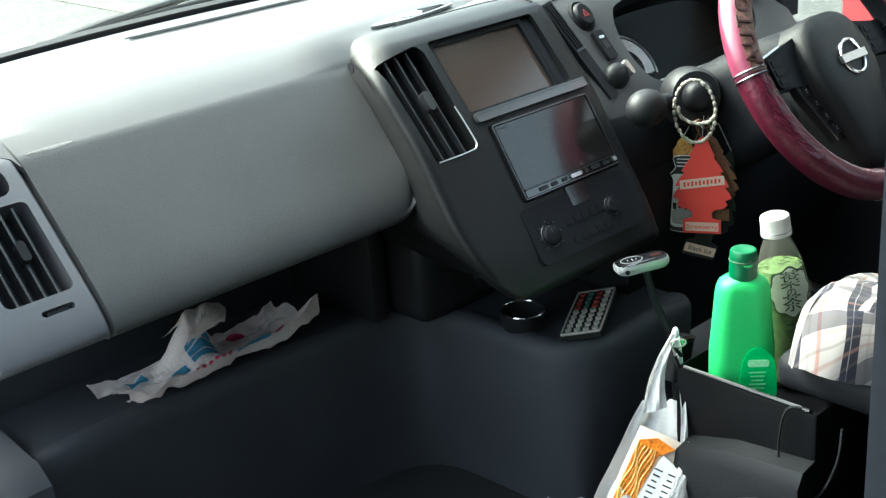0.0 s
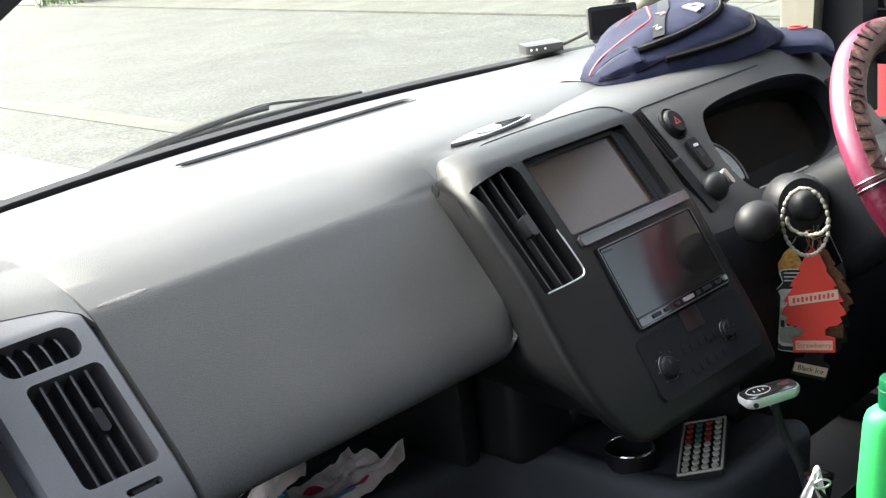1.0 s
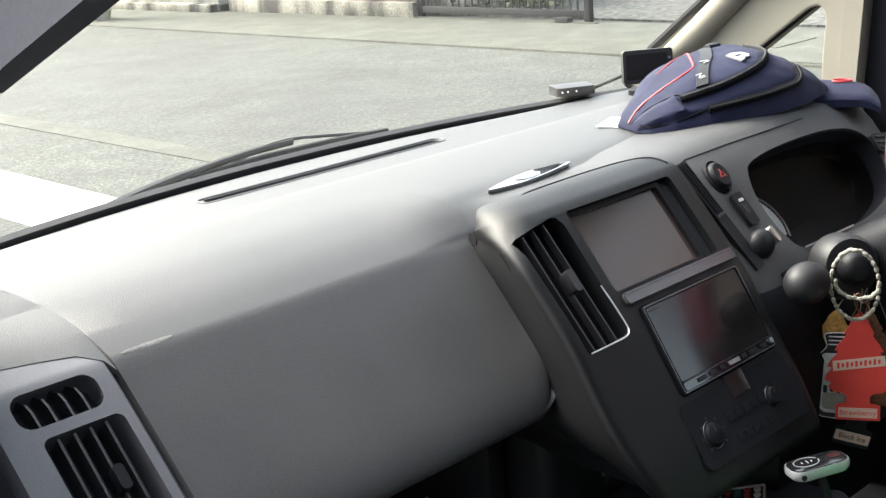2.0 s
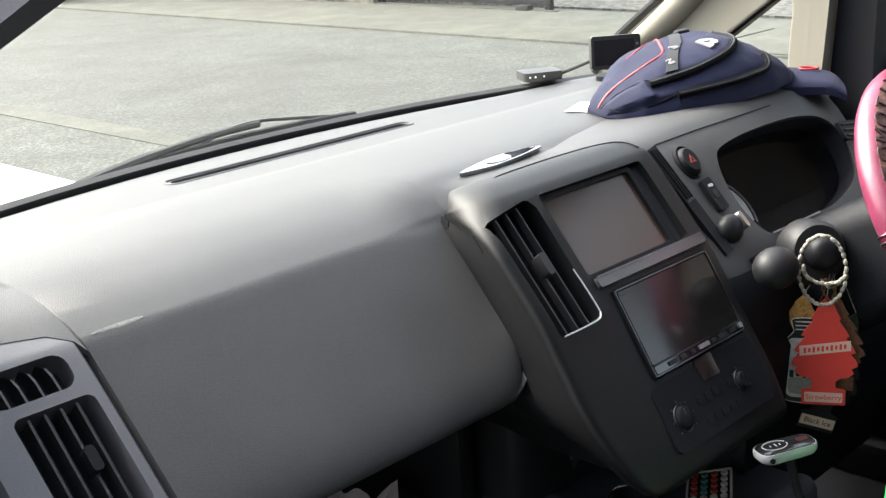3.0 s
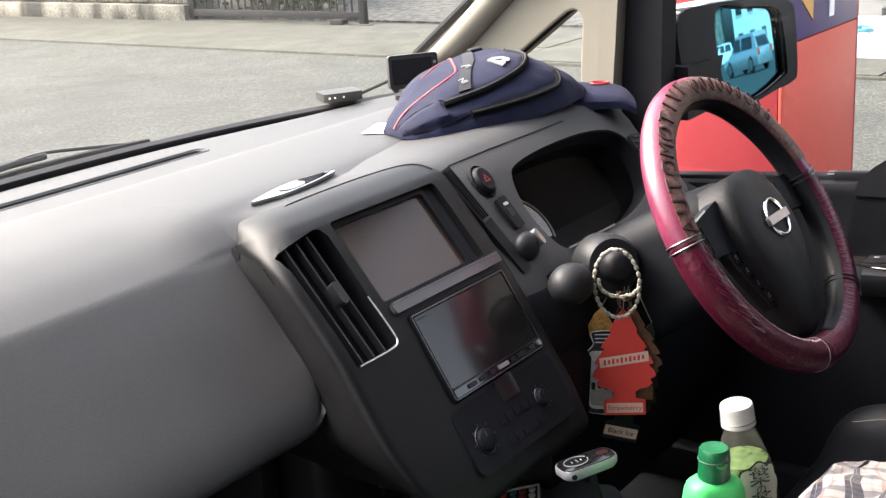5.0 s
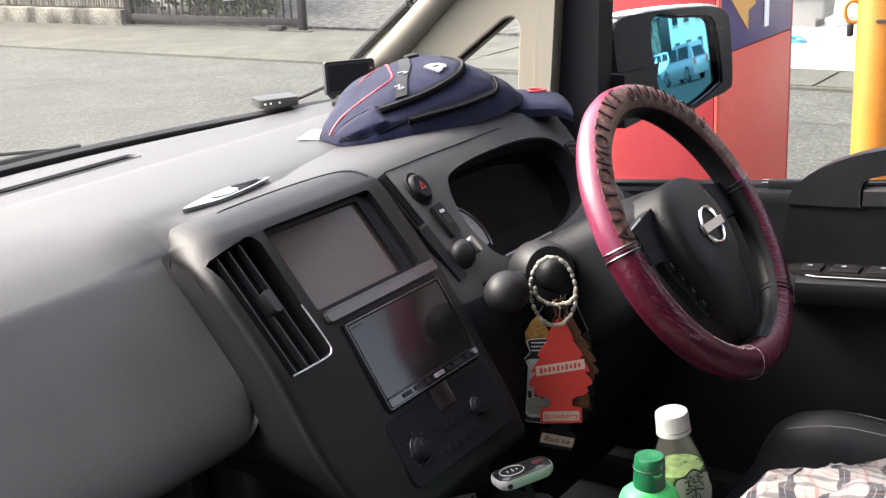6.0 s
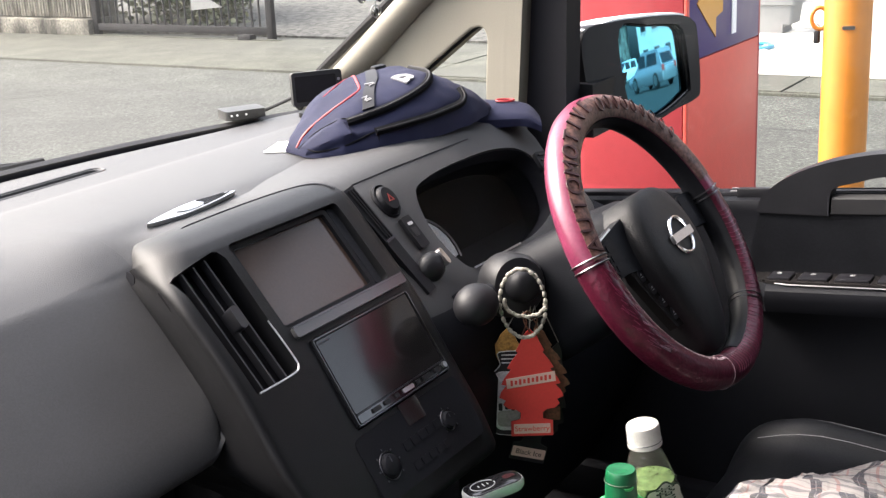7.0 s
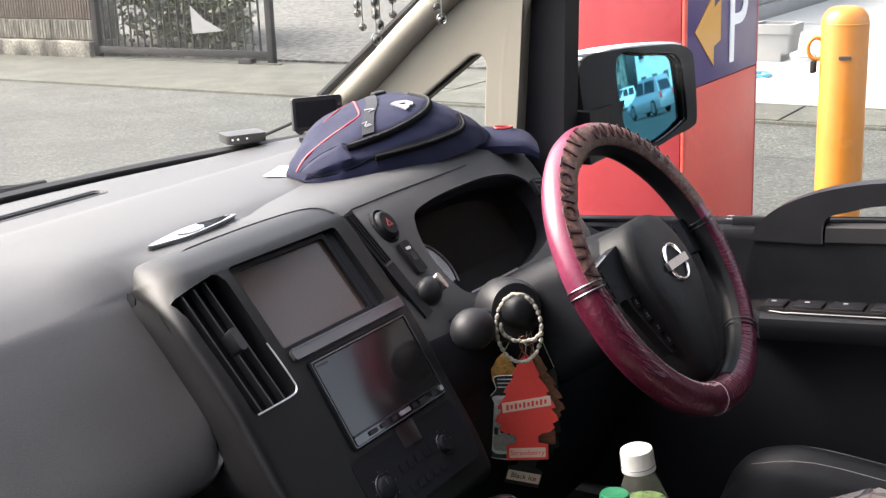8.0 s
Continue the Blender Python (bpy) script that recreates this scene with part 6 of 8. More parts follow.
# ---- bottles ----
def shampoo_bottle():
    b = thing("green_bottle", (0.004, -0.307, 0.605), "bright green plastic bottle with a dark green cap", "bottle")
    turn = Matrix.Translation((0.004, -0.307, 0.605)) @ Matrix.Rotation(radians(-48), 4, "Z")
    secs = []
    for z, w, dd in ((0, 0.066, 0.036), (0.004, 0.072, 0.042), (0.03, 0.077, 0.045), (0.08, 0.076, 0.045), (0.12, 0.069, 0.043), (0.150, 0.064, 0.042), (0.160, 0.061, 0.041), (0.167, 0.055, 0.038), (0.171, 0.044, 0.033), (0.1725, 0.034, 0.029), (0.174, 0.029, 0.028), (0.178, 0.028, 0.027)):
        secs.append([turn @ Vector((x, y, z)) for x, y in rrect(w, dd, min(w, dd) * 0.46, 6)])
    part("body", loft(secs), M_GREEN, b)
    part("cap", lathe([(0.0, 0.205), (0.006, 0.2052), (0.0105, 0.2066), (0.0140, 0.2062), (0.0152, 0.204), (0.0156, 0.198), (0.0162, 0.180), (0.0166, 0.176), (0.0160, 0.172), (0.0, 0.172)], 26, turn), M_DKGREEN, b, "dark green flip cap")
    look_at = turn @ Matrix.Rotation(radians(10), 4, "Z")
    notch = [(0.0052 * math.cos(radians(a)), 0.0036 * math.sin(radians(a))) for a in range(180, 361, 20)] + [(0.0052 * math.cos(radians(a)), 0.0008 * math.sin(radians(a))) for a in range(340, 199, -20)]
    part("thumb_notch", prism(notch, -0.003, 0.0010, look_at @ plane_frame((0.0, -0.0160, 0.1925), (1, 0, 0), (0, 0, 1))), M_GREEN, b, "pale crescent thumb notch")
    part("cap_seam", tube([turn @ Vector((0.0164 * math.cos(t), 0.0164 * math.sin(t), 0.1945)) for t in [2 * math.pi * i / 30 for i in range(30)]], 0.0005, 4, True), M_INK, b)
    front = turn @ plane_frame((0.014, -0.0232, 0.045), (1, 0, 0), (0, 0, 1))
    tab = smooth_line([(-0.017, -0.035, 0), (0.02, -0.038, 0), (0.022, 0.02, 0), (0.012, 0.04, 0), (0.0, 0.046, 0), (-0.012, 0.038, 0), (-0.018, 0.015, 0)], 4, True)
    part("label_panel", prism([(p.x, p.y) for p in tab], -0.002, 0.0006, front), shader("green_label", (0.02, 0.48, 0.12), 0.4), b)
    part("label_mark", prism(rrect(0.024, 0.009, 0.002, 2, 0.002, 0.026), 0.0, 0.0012, front), shader("pale_green_print", (0.30, 0.72, 0.38), 0.5), b, "pale label patch")
    for k in range(8):
        part("print_line", prism(rrect(0.020 - 0.003 * (k % 3), 0.0016, 0.0004, 1, 0.001, 0.014 - 0.0052 * k), 0.0, 0.0011, front), shader("pale_green_ink", (0.25, 0.68, 0.33), 0.5), b)


shampoo_bottle()


def tea_bottle():
    b = thing("tea_bottle", (0.0985, -0.319, 0.605), "clear plastic bottle of green tea with a white cap", "bottle")
    at = Matrix.Translation((0.0985, -0.319, 0.612)) @ Vector((-0.080, 0.100, 1.0)).to_track_quat("Z", "Y").to_matrix().to_4x4() @ Matrix.Rotation(math.pi, 4, "Z")
    part("bottle", lathe([(0.0, 0.0), (0.028, 0.0), (0.032, 0.004), (0.033, 0.02), (0.033, 0.112), (0.0322, 0.126), (0.0290, 0.146), (0.0240, 0.164), (0.0190, 0.179), (0.0160, 0.186), (0.0145, 0.188), (0.0145, 0.195), (0.0, 0.195)], 32, at), M_PET, b, "clear plastic shell")
    part("tea", lathe([(0.0, 0.003), (0.027, 0.003), (0.0312, 0.006), (0.0318, 0.02), (0.0318, 0.112), (0.0310, 0.126), (0.0284, 0.1435), (0.0262, 0.1520), (0.0, 0.1525)], 32, at), M_TEA, b, "cloudy green tea")
    cap = lathe([(0.0, 0.217), (0.0148, 0.217), (0.0168, 0.2158), (0.0175, 0.213), (0.0178, 0.198), (0.0183, 0.197), (0.0183, 0.1925), (0.0, 0.1925)], 40, at)
    part("cap", cap, M_CAPWHITE, b, "white screw cap")
    part("cap_print", prism(oval(0.013, 0.013, 20), 0.2168, 0.2174, at), M_LABEL, b)
    part("cap_gap", tube([at @ Vector((0.0181 * math.cos(t), 0.0181 * math.sin(t), 0.1975)) for t in [2 * math.pi * i / 30 for i in range(30)]], 0.0005, 4, True), M_EDGE, b)
    for k in range(40):
        a = 2 * math.pi * k / 40
        part("cap_rib", box(0.0172, 0, 0.2050, 0.0011, 0.0010, 0.013, 0, m=at @ Matrix.Rotation(a, 4, "Z")), M_CAPWHITE, b, smooth=False)
    # wrapped label with a scalloped badge facing the open door
    ang0 = math.atan2(-0.62, -0.78) - radians(26)
    badge = []
    n = 60
    for i in range(n):
        a = 2 * math.pi * i / n
        r = 1.0 + 0.06 * math.cos(8 * a)
        badge.append((0.0242 * r * math.cos(a), 0.030 * r * math.sin(a)))

    def wrap(p, lift):
        t = ang0 + p[0] / 0.0335
        return at @ Vector(((0.0335 + lift) * math.cos(t), (0.0335 + lift) * math.sin(t), 0.129 + p[1]))

    def patch(points, lift):
        bm = bmesh.new()
        c = bm.verts.new(wrap((0, 0), lift))
        vs = []
        for s in (0.5, 1.0):
            vs.append([bm.verts.new(wrap((x * s, y * s), lift)) for x, y in points])
        k = len(points)
        for i in range(k):
            bm.faces.new((c, vs[0][i], vs[0][(i + 1) % k]))
            bm.faces.new((vs[0][i], vs[1][i], vs[1][(i + 1) % k], vs[0][(i + 1) % k]))
        ext = bmesh.ops.solidify(bm, geom=list(bm.faces), thickness=0.0004)
        return bm

    part("badge_border", patch([(x * 1.10, y * 1.07) for x, y in badge], 0.0003), M_INK, b)
    part("badge", patch(badge, 0.0009), M_LABEL, b, "pale scalloped label")
    for ch, dz, size in (("葉", 0.0150, 0.024), ("の", 0.0, 0.012), ("茶", -0.0150, 0.024)):
        letters("letter", ch, size, None, M_INK, b, 0.0002, bend=lambda v, dz=dz: wrap((v.x, v.y + dz), 0.0014 + v.z))
    letters("letter", "茶", 0.026, None, M_INK, b, 0.0002, bend=lambda v: wrap((v.x + 0.002, v.y - 0.052), 0.0012 + v.z))


tea_bottle()


# ---- hanging fresheners ----
def tree_outline(w, h):
    """A jagged fir with a stem and a foot, top at y = 0."""
    right = [(0.0, 0.0), (0.10, -0.06), (0.16, -0.14), (0.22, -0.20), (0.19, -0.22), (0.30, -0.30), (0.36, -0.36), (0.30, -0.37), (0.42, -0.46), (0.46, -0.51), (0.38, -0.52), (0.47, -0.58), (0.50, -0.63), (0.40, -0.66), (0.44, -0.70), (0.36, -0.74), (0.24, -0.75), (0.17, -0.78), (0.18, -0.84), (0.33, -0.86), (0.33, -1.0)]
    pts = [(x * w, y * h) for x, y in right] + [(-x * w, y * h) for x, y in right[:0:-1]]
    return pts


HOOK = Vector((0.232, -0.088, 0.905))


def fresheners():
    facing = lambda turn: (math.cos(radians(turn)), math.sin(radians(turn)), 0)
    cards = (("air_freshener", 0.144, M_TREE, -60, Vector((0.237, -0.084, 0.848)), "red fir-shaped card air freshener", 0.080),
             ("air_freshener", 0.128, M_BROWN, -50, Vector((0.252, -0.088, 0.846)), "brown fir-shaped card air freshener", 0.078),
             ("air_freshener", 0.122, M_YELLOW, -66, Vector((0.2445, -0.048, 0.840)), "ochre fir-shaped card air freshener", 0.080),
             ("air_freshener", 0.166, M_BLACKCARD, -52, Vector((0.2815, -0.1010, 0.817)), "black card air freshener with a pale label", 0.07))
    for i, (name, h, mat, turn, at, label, w) in enumerate(cards):
        c = thing(name, tuple(at - Vector((0, 0, h))), label, "air freshener", "fresheners hung on the bead ring")
        m = plane_frame(at, facing(turn), (0, 0, 1)) @ Matrix.Rotation(radians(-16 if i == 3 else 0), 4, "Z")
        card = part("card", prism(tree_outline(w, h), -0.0008, 0.0008, m), mat, c, smooth=False)
        part("string", tube([at, (at + HOOK) / 2 + Vector((0.003, 0, 0)), HOOK + Vector((0, 0, -0.045))], 0.0007, 5), M_BEAD, c)
        if i == 0:
            part("label_strip", prism([(-0.030, -0.079), (0.031, -0.070), (0.030, -0.057), (-0.031, -0.066)], 0.0008, 0.0014, m), M_PALELABEL, card)
            for k in range(10):
                x = -0.024 + 0.0053 * k
                part("print_bar", prism(rrect(0.0030, 0.0075 - 0.002 * (k % 2), 0.0005, 1, x, -0.0725 + 0.00078 * k + 0.001), 0.0014, 0.0018, m), M_TREE, card)
            part("name_strip", prism(rrect(0.046, 0.013, 0.001, 2, 0, -0.134), 0.0008, 0.0014, m), M_PALELABEL, card)
            letters("scent", "Strawberry", 0.0096, m @ Matrix.Translation((0, -0.134, 0.0016)), M_TREE, card, 0.0002)
        if i == 3:
            part("label_strip", prism(rrect(0.044, 0.0135, 0.001, 2, 0, -0.154), 0.0008, 0.0014, m), M_PALELABEL, card)
            letters("scent", "Black Ice", 0.0098, m @ Matrix.Translation((0, -0.154, 0.0016)), M_BLACKCARD, card, 0.0002)
    # the jar-shaped card
    at = Vector((0.232, -0.070, 0.826))
    j = thing("jar_freshener", (0.21, -0.07, 0.70), "jar-shaped grey printed card air freshener", "air freshener", "fresheners hung on the bead ring")
    m = plane_frame(at + Vector((0.004, 0.0095, -0.011)), facing(-62), (0, 0, 1))
    jar = smooth_line([(-0.017, 0.0, 0), (0.017, 0.0, 0), (0.018, -0.010, 0), (0.017, -0.018, 0), (0.027, -0.032, 0), (0.028, -0.06, 0), (0.028, -0.100, 0), (0.020, -0.112, 0), (-0.020, -0.112, 0), (-0.028, -0.100, 0), (-0.028, -0.06, 0), (-0.027, -0.032, 0), (-0.017, -0.018, 0), (-0.018, -0.010, 0)], 3, True)
    card = part("card", prism([(p.x, p.y) for p in jar], 0.002, 0.0034, m), M_BLACKCARD, j, smooth=False)
    part("print_panel", prism([(x * 0.92, y) for x, y in rrect(0.056, 0.080, 0.011, 4, 0.0, -0.066)], 0.0032, 0.0038, m), M_JARCARD, card, "pale printed jar front")
    part("edge_line", tube([m @ Vector((p.x * 1.0, p.y, 0.0034)) for p in jar], 0.0006, 4, True), M_JARCARD, card, "pale cut edge")
    for k in range(3):
        part("lid_line", prism(rrect(0.030, 0.0014, 0.0005, 1, 0, -0.004 - 0.0052 * k), 0.0034, 0.0040, m), M_JARCARD, card)
    part("print_patch", prism(rrect(0.044, 0.022, 0.006, 4, 0, -0.090), 0.0036, 0.0042, m), M_ABACUS, card, "grey printed patch")
    for k in range(5):
        part("print_bar", prism(rrect(0.005, 0.010 - 0.003 * (k % 2), 0.001, 1, -0.018 + 0.008 * k, -0.074), 0.0036, 0.0042, m), M_BLACKCARD, card)
    for y in (-0.040, -0.052):
        part("print_bar", prism(rrect(0.030, 0.002, 0.0008, 1, 0, y), 0.0036, 0.0042, m), M_BLACKCARD, card)
    # bead loops round the ignition knob
    for o, r1, r2, n, tilt, whole in ((Vector((0.2125, -0.089, 0.889)), 0.0275, 0.043, 30, 4, True), (Vector((0.2140, -0.091, 0.889)), 0.0245, 0.0165, 13, -8, False)):
        b = thing("bead_loop", tuple(o - Vector((0, 0, r2))), "loop of pale oval beads on a cord", "bead loop", "bead loops")
        m = plane_frame(o, facing(-60), (0.0, 0.10, 1)) @ Matrix.Rotation(radians(tilt), 4, "Z")
        turns = [2 * math.pi * i / n for i in range(n)] if whole else [math.pi * (1.0 + i / (n - 1)) for i in range(n)]
        loop = [m @ Vector((r1 * math.cos(a), r2 * math.sin(a), 0.002 * math.sin(3 * i))) for i, a in enumerate(turns)]
        part("cord", tube(loop, 0.0007, 5, whole), M_BLACKCARD, b)
        for i in range(n):
            d = (loop[(i + 1) % n] - loop[i - 1]).normalized() if whole or 0 < i < n - 1 else Vector((0, 0, 1))
            q = d.to_track_quat("Z", "Y").to_matrix().to_4x4()
            part("bead", ball(loop[i], 0.0028, 8, 1, 1, 1.6, q), M_BEAD, b)


fresheners()


def bead_cords():
    """Loose brown cord ends that tie the cards to the bead loops."""
    c = thing("cord_tie", tuple(HOOK + Vector((-0.012, 0.004, -0.06))), "knotted thin brown cords below the bead loops", "cord")
    for k, (dx, dz, bow) in enumerate(((-0.010, -0.066, 0.004), (0.0, -0.062, -0.003), (0.009, -0.068, 0.003), (0.004, -0.058, 0.006))):
        a = HOOK + Vector((-0.016 + 0.003 * k, 0.001, -0.030))
        b = HOOK + Vector((0.004 + dx * 0.6, 0.002 - dx, dz))
        part("cord", tube(smooth_line([a, (a + b) / 2 + Vector((bow, -bow, 0.002)), b], 4), 0.0009, 5), M_BROWN, c)


bead_cords()


# ---- on the shelf and in the tray ----
def grid_mesh(nu, nv, fn, thick=0.0006, uv=None):
    bm = bmesh.new()
    vs = [[bm.verts.new(fn(i / nu, j / nv)) for j in range(nv + 1)] for i in range(nu + 1)]
    layer = bm.loops.layers.uv.new("UVMap") if uv else None
    for i in range(nu):
        for j in range(nv):
            f = bm.faces.new((vs[i][j], vs[i + 1][j], vs[i + 1][j + 1], vs[i][j + 1]))
            if layer:
                for loop, (a, b) in zip(f.loops, ((i, j), (i + 1, j), (i + 1, j + 1), (i, j + 1))):
                    loop[layer].uv = (a / nu * uv[0], b / nv * uv[1])
    bmesh.ops.solidify(bm, geom=list(bm.faces), thickness=thick)
    return bm


def paper_wrap():
    w = thing("paper_wrapper", (-0.37, 0.26, 0.642), "crumpled white bakery wrapper with pink and blue print", "wrapper")

    across = ((0.0, 0.232, 0.0005), (0.10, 0.214, 0.003), (0.24, 0.206, 0.026), (0.34, 0.226, 0.016), (0.46, 0.250, 0.005), (0.75, 0.276, 0.004), (1.0, 0.290, 0.012))

    def fold(u, v):
        x = -0.538 + 0.318 * u
        y = ease([(a, b) for a, b, c in across], v)
        z = 0.6425 + ease([(a, c) for a, b, c in across], v) * (0.55 + 0.75 * u)
        crease = noise.noise(Vector((u * 9, v * 4, 0.3))), noise.noise(Vector((u * 19, v * 9, 4.1)))
        hump = math.exp(-((u - 0.42) / 0.10) ** 2 - ((v - 0.62) / 0.22) ** 2)
        z += 0.080 * hump * (0.85 + 0.3 * crease[0])
        y -= 0.016 * hump
        if u > 0.80:
            f = (u - 0.80) / 0.20
            z += 0.020 * f * (0.35 + 0.65 * abs(math.sin(6.5 * v + 0.4)))
            x -= 0.03 * f * v
        if u < 0.14:
            f = (0.14 - u) / 0.14
            z += 0.014 * f * abs(math.sin(3.6 * v + 0.5))
            x += 0.020 * f * (1 - v)
        z += 0.008 * abs(crease[0]) + 0.004 * crease[1]
        y += 0.006 * crease[0]
        return Vector((x, y, max(0.6428, z)))

    part("sheet", grid_mesh(60, 26, fold), M_PAPER, w, smooth=False)

    def flap(u, v):
        a = 2.2 * (v - 0.5)
        x = -0.430 + 0.070 * u + 0.012 * math.sin(4 * v)
        y = 0.238 + 0.026 * math.sin(a) + 0.02 * u
        z = 0.684 + 0.040 * math.cos(a) * (0.75 + 0.25 * math.sin(3.1 * u)) + 0.008 * noise.noise(Vector((u * 4, v * 4, 3)))
        return Vector((x, y, z))

    part("folded_flap", grid_mesh(14, 14, flap), M_PAPER, w, smooth=False)

    def print_on(name, u0, u1, v0, v1, mat, rounded=False):
        """A printed patch that follows the paper's folds."""
        def at(u, v):
            if rounded:
                d = max(abs(2 * u - 1), abs(2 * v - 1), 1e-6) / max(math.hypot(2 * u - 1, 2 * v - 1), 1e-6)
                u, v = 0.5 + (u - 0.5) * d, 0.5 + (v - 0.5) * d
            return fold(u0 + (u1 - u0) * u, v0 + (v1 - v0) * v) + Vector((0, -0.0011, 0.0011))
        part(name, grid_mesh(10, 8, at, 0.0003), mat, w)

    for k in range(3):
        print_on("blue_print", 0.37, 0.50, 0.335 + 0.055 * k, 0.38 + 0.055 * k, M_BLUEPRINT)
    print_on("blue_print", 0.55, 0.72, 0.19, 0.235, M_BLUEPRINT)
    print_on("blue_print", 0.26, 0.34, 0.30, 0.38, M_BLUEPRINT)
    print_on("blue_print", 0.14, 0.22, 0.55, 0.75, M_BLUEPRINT)
    print_on("pink_print", 0.70, 0.80, 0.25, 0.36, M_PINKPRINT, True)
    print_on("pink_print", 0.62, 0.72, 0.66, 0.84, M_PINKPRINT, True)
    for k in range(6):
        print_on("print_bar", 0.34 + 0.032 * k, 0.36 + 0.032 * k, 0.215, 0.255 + 0.012 * (k % 2), M_PINKPRINT, True)


paper_wrap()


def calculator():
    m = plane_frame(Vector((-0.0437, -0.0617, 0.6440)), Vector((0.51, -0.84, 0.20)), Vector((0.85, 0.525, -0.02)))
    c = thing("calculator", (0.0, -0.05, 0.636), "small dark pocket calculator with slanting rows of pale buttons", "calculator")
    part("case", prism(rrect(0.055, 0.142, 0.003, 3, 0.0275, 0.071), -0.008, 0.0, m, 0.001), M_BLACK, c)
    part("border", cut(prism(rrect(0.055, 0.142, 0.003, 3, 0.0275, 0.071), -0.001, 0.0022, m), prism(rrect(0.050, 0.137, 0.002, 3, 0.0275, 0.071), -0.01, 0.01, m)), M_ABACUS, c, "grey border")
    teal = shader("dull_teal_key", (0.03, 0.10, 0.10), 0.5)
    for i in range(4):
        for j in range(9):
            tone = M_ABACUS if j < 5 or i == 3 else (teal if i == 1 else M_DULLRED)
            part("button", prism(oval(0.0085, 0.0095, 10, 0.0095 + 0.012 * i, 0.0105 + 0.0150 * j), 0.0, 0.0030, m), tone, c, smooth=False)


calculator()


def tray_cup():
    c = thing("ash_cup", (-0.035, 0.012, 0.622), "small black cup with a bright metal rim", "ashtray")
    at = Matrix.Translation((-0.035, 0.012, 0.6235))
    part("cup", lathe([(0.0, 0.0), (0.026, 0.0), (0.029, 0.006), (0.031, 0.034), (0.028, 0.034), (0.026, 0.008), (0.0, 0.008)], 28, at), M_BLACK, c)
    part("rim", tube([at @ Vector((0.0295 * math.cos(a), 0.0295 * math.sin(a), 0.035)) for a in [2 * math.pi * i / 28 for i in range(28)]], 0.0012, 6, True), M_CHROME, c, "bright metal rim")


tray_cup()


def carrier_bag():
    b = thing("carrier_bag", (-0.12, -0.25, 0.40), "white plastic carrier bag holding a snack packet", "plastic bag")
    m = plane_frame((-0.100, -0.250, 0.546), (0.722, -0.688, -0.072), (0.307, 0.225, 0.925))
    at = lambda x, y, z: m @ Vector((x, y, z))

    def edge(v):
        """Left and right edges of the sack, from its rim down."""
        return -0.006 - 0.100 * v, 0.041 + 0.004 * v

    def back_skin(u, v):
        lo, hi = edge(v)
        y = 0.080 - 0.20 * v
        z = -0.020 - 0.018 * math.sin(math.pi * u)
        k = Vector((u * 5, v * 6, 1.5))
        return at(lo + (hi - lo) * u, y + 0.012 * noise.noise(Vector((u * 4, 2, 0))) * (1 - v), z + 0.009 * noise.noise(k))

    def front_skin(u, v):
        lo, hi = edge(0.30 + 0.7 * v)
        dip = 0.055 * math.sin(math.pi * min(1, u * 1.02)) ** 0.8
        y = 0.035 - 0.045 * (1 - u) - dip - 0.13 * v
        z = 0.012 + 0.030 * math.sin(math.pi * u) * (0.4 + v)
        k = Vector((u * 6, v * 6, 5.5))
        return at(lo - 0.006 + (hi - lo + 0.008) * u, y + 0.010 * noise.noise(Vector((u * 5, 7, 0))) * (1 - v), z + 0.009 * noise.noise(k) + 0.004 * noise.noise(k * 2.3))

    part("back_skin", grid_mesh(26, 26, back_skin), M_BAG, b)
    part("front_skin", grid_mesh(30, 22, front_skin), M_BAG, b)
    for x1, y1, w1, bow in ((0.006, 0.070, 0.030, -0.010), (0.041, 0.030, 0.010, 0.004)):
        def strap(u, v, x1=x1, y1=y1, w1=w1, bow=bow):
            w = 0.008 + (w1 - 0.008) * u
            x = 0.030 + (x1 - 0.030) * u ** 1.2 + bow * math.sin(math.pi * u)
            y = 0.166 + (y1 - 0.166) * u
            return at(x + w * (v - 0.5), y + 0.25 * w * (v - 0.5), 0.004 + 0.004 * math.sin(9 * v + 3 * u) + 0.003 * noise.noise(Vector((u * 5, v * 3, x1 * 40))))
        part("handle", grid_mesh(18, 6, strap), M_BAG, b, "thin stretched carrying handle")
    part("knot", ball(at(0.030, 0.164, 0.004), 0.005, 10, 1.0, 0.8, 1.5), M_BAG, b)
    part("lower_fold", grid_mesh(20, 12, lambda u, v: at(-0.125 + 0.10 * u, -0.03 - 0.05 * v + 0.016 * noise.noise(Vector((u * 6, v * 3, 8))), 0.02 + 0.02 * math.sin(math.pi * u) + 0.012 * noise.noise(Vector((u * 7, v * 5, 2))))), M_BAG, b)


carrier_bag()


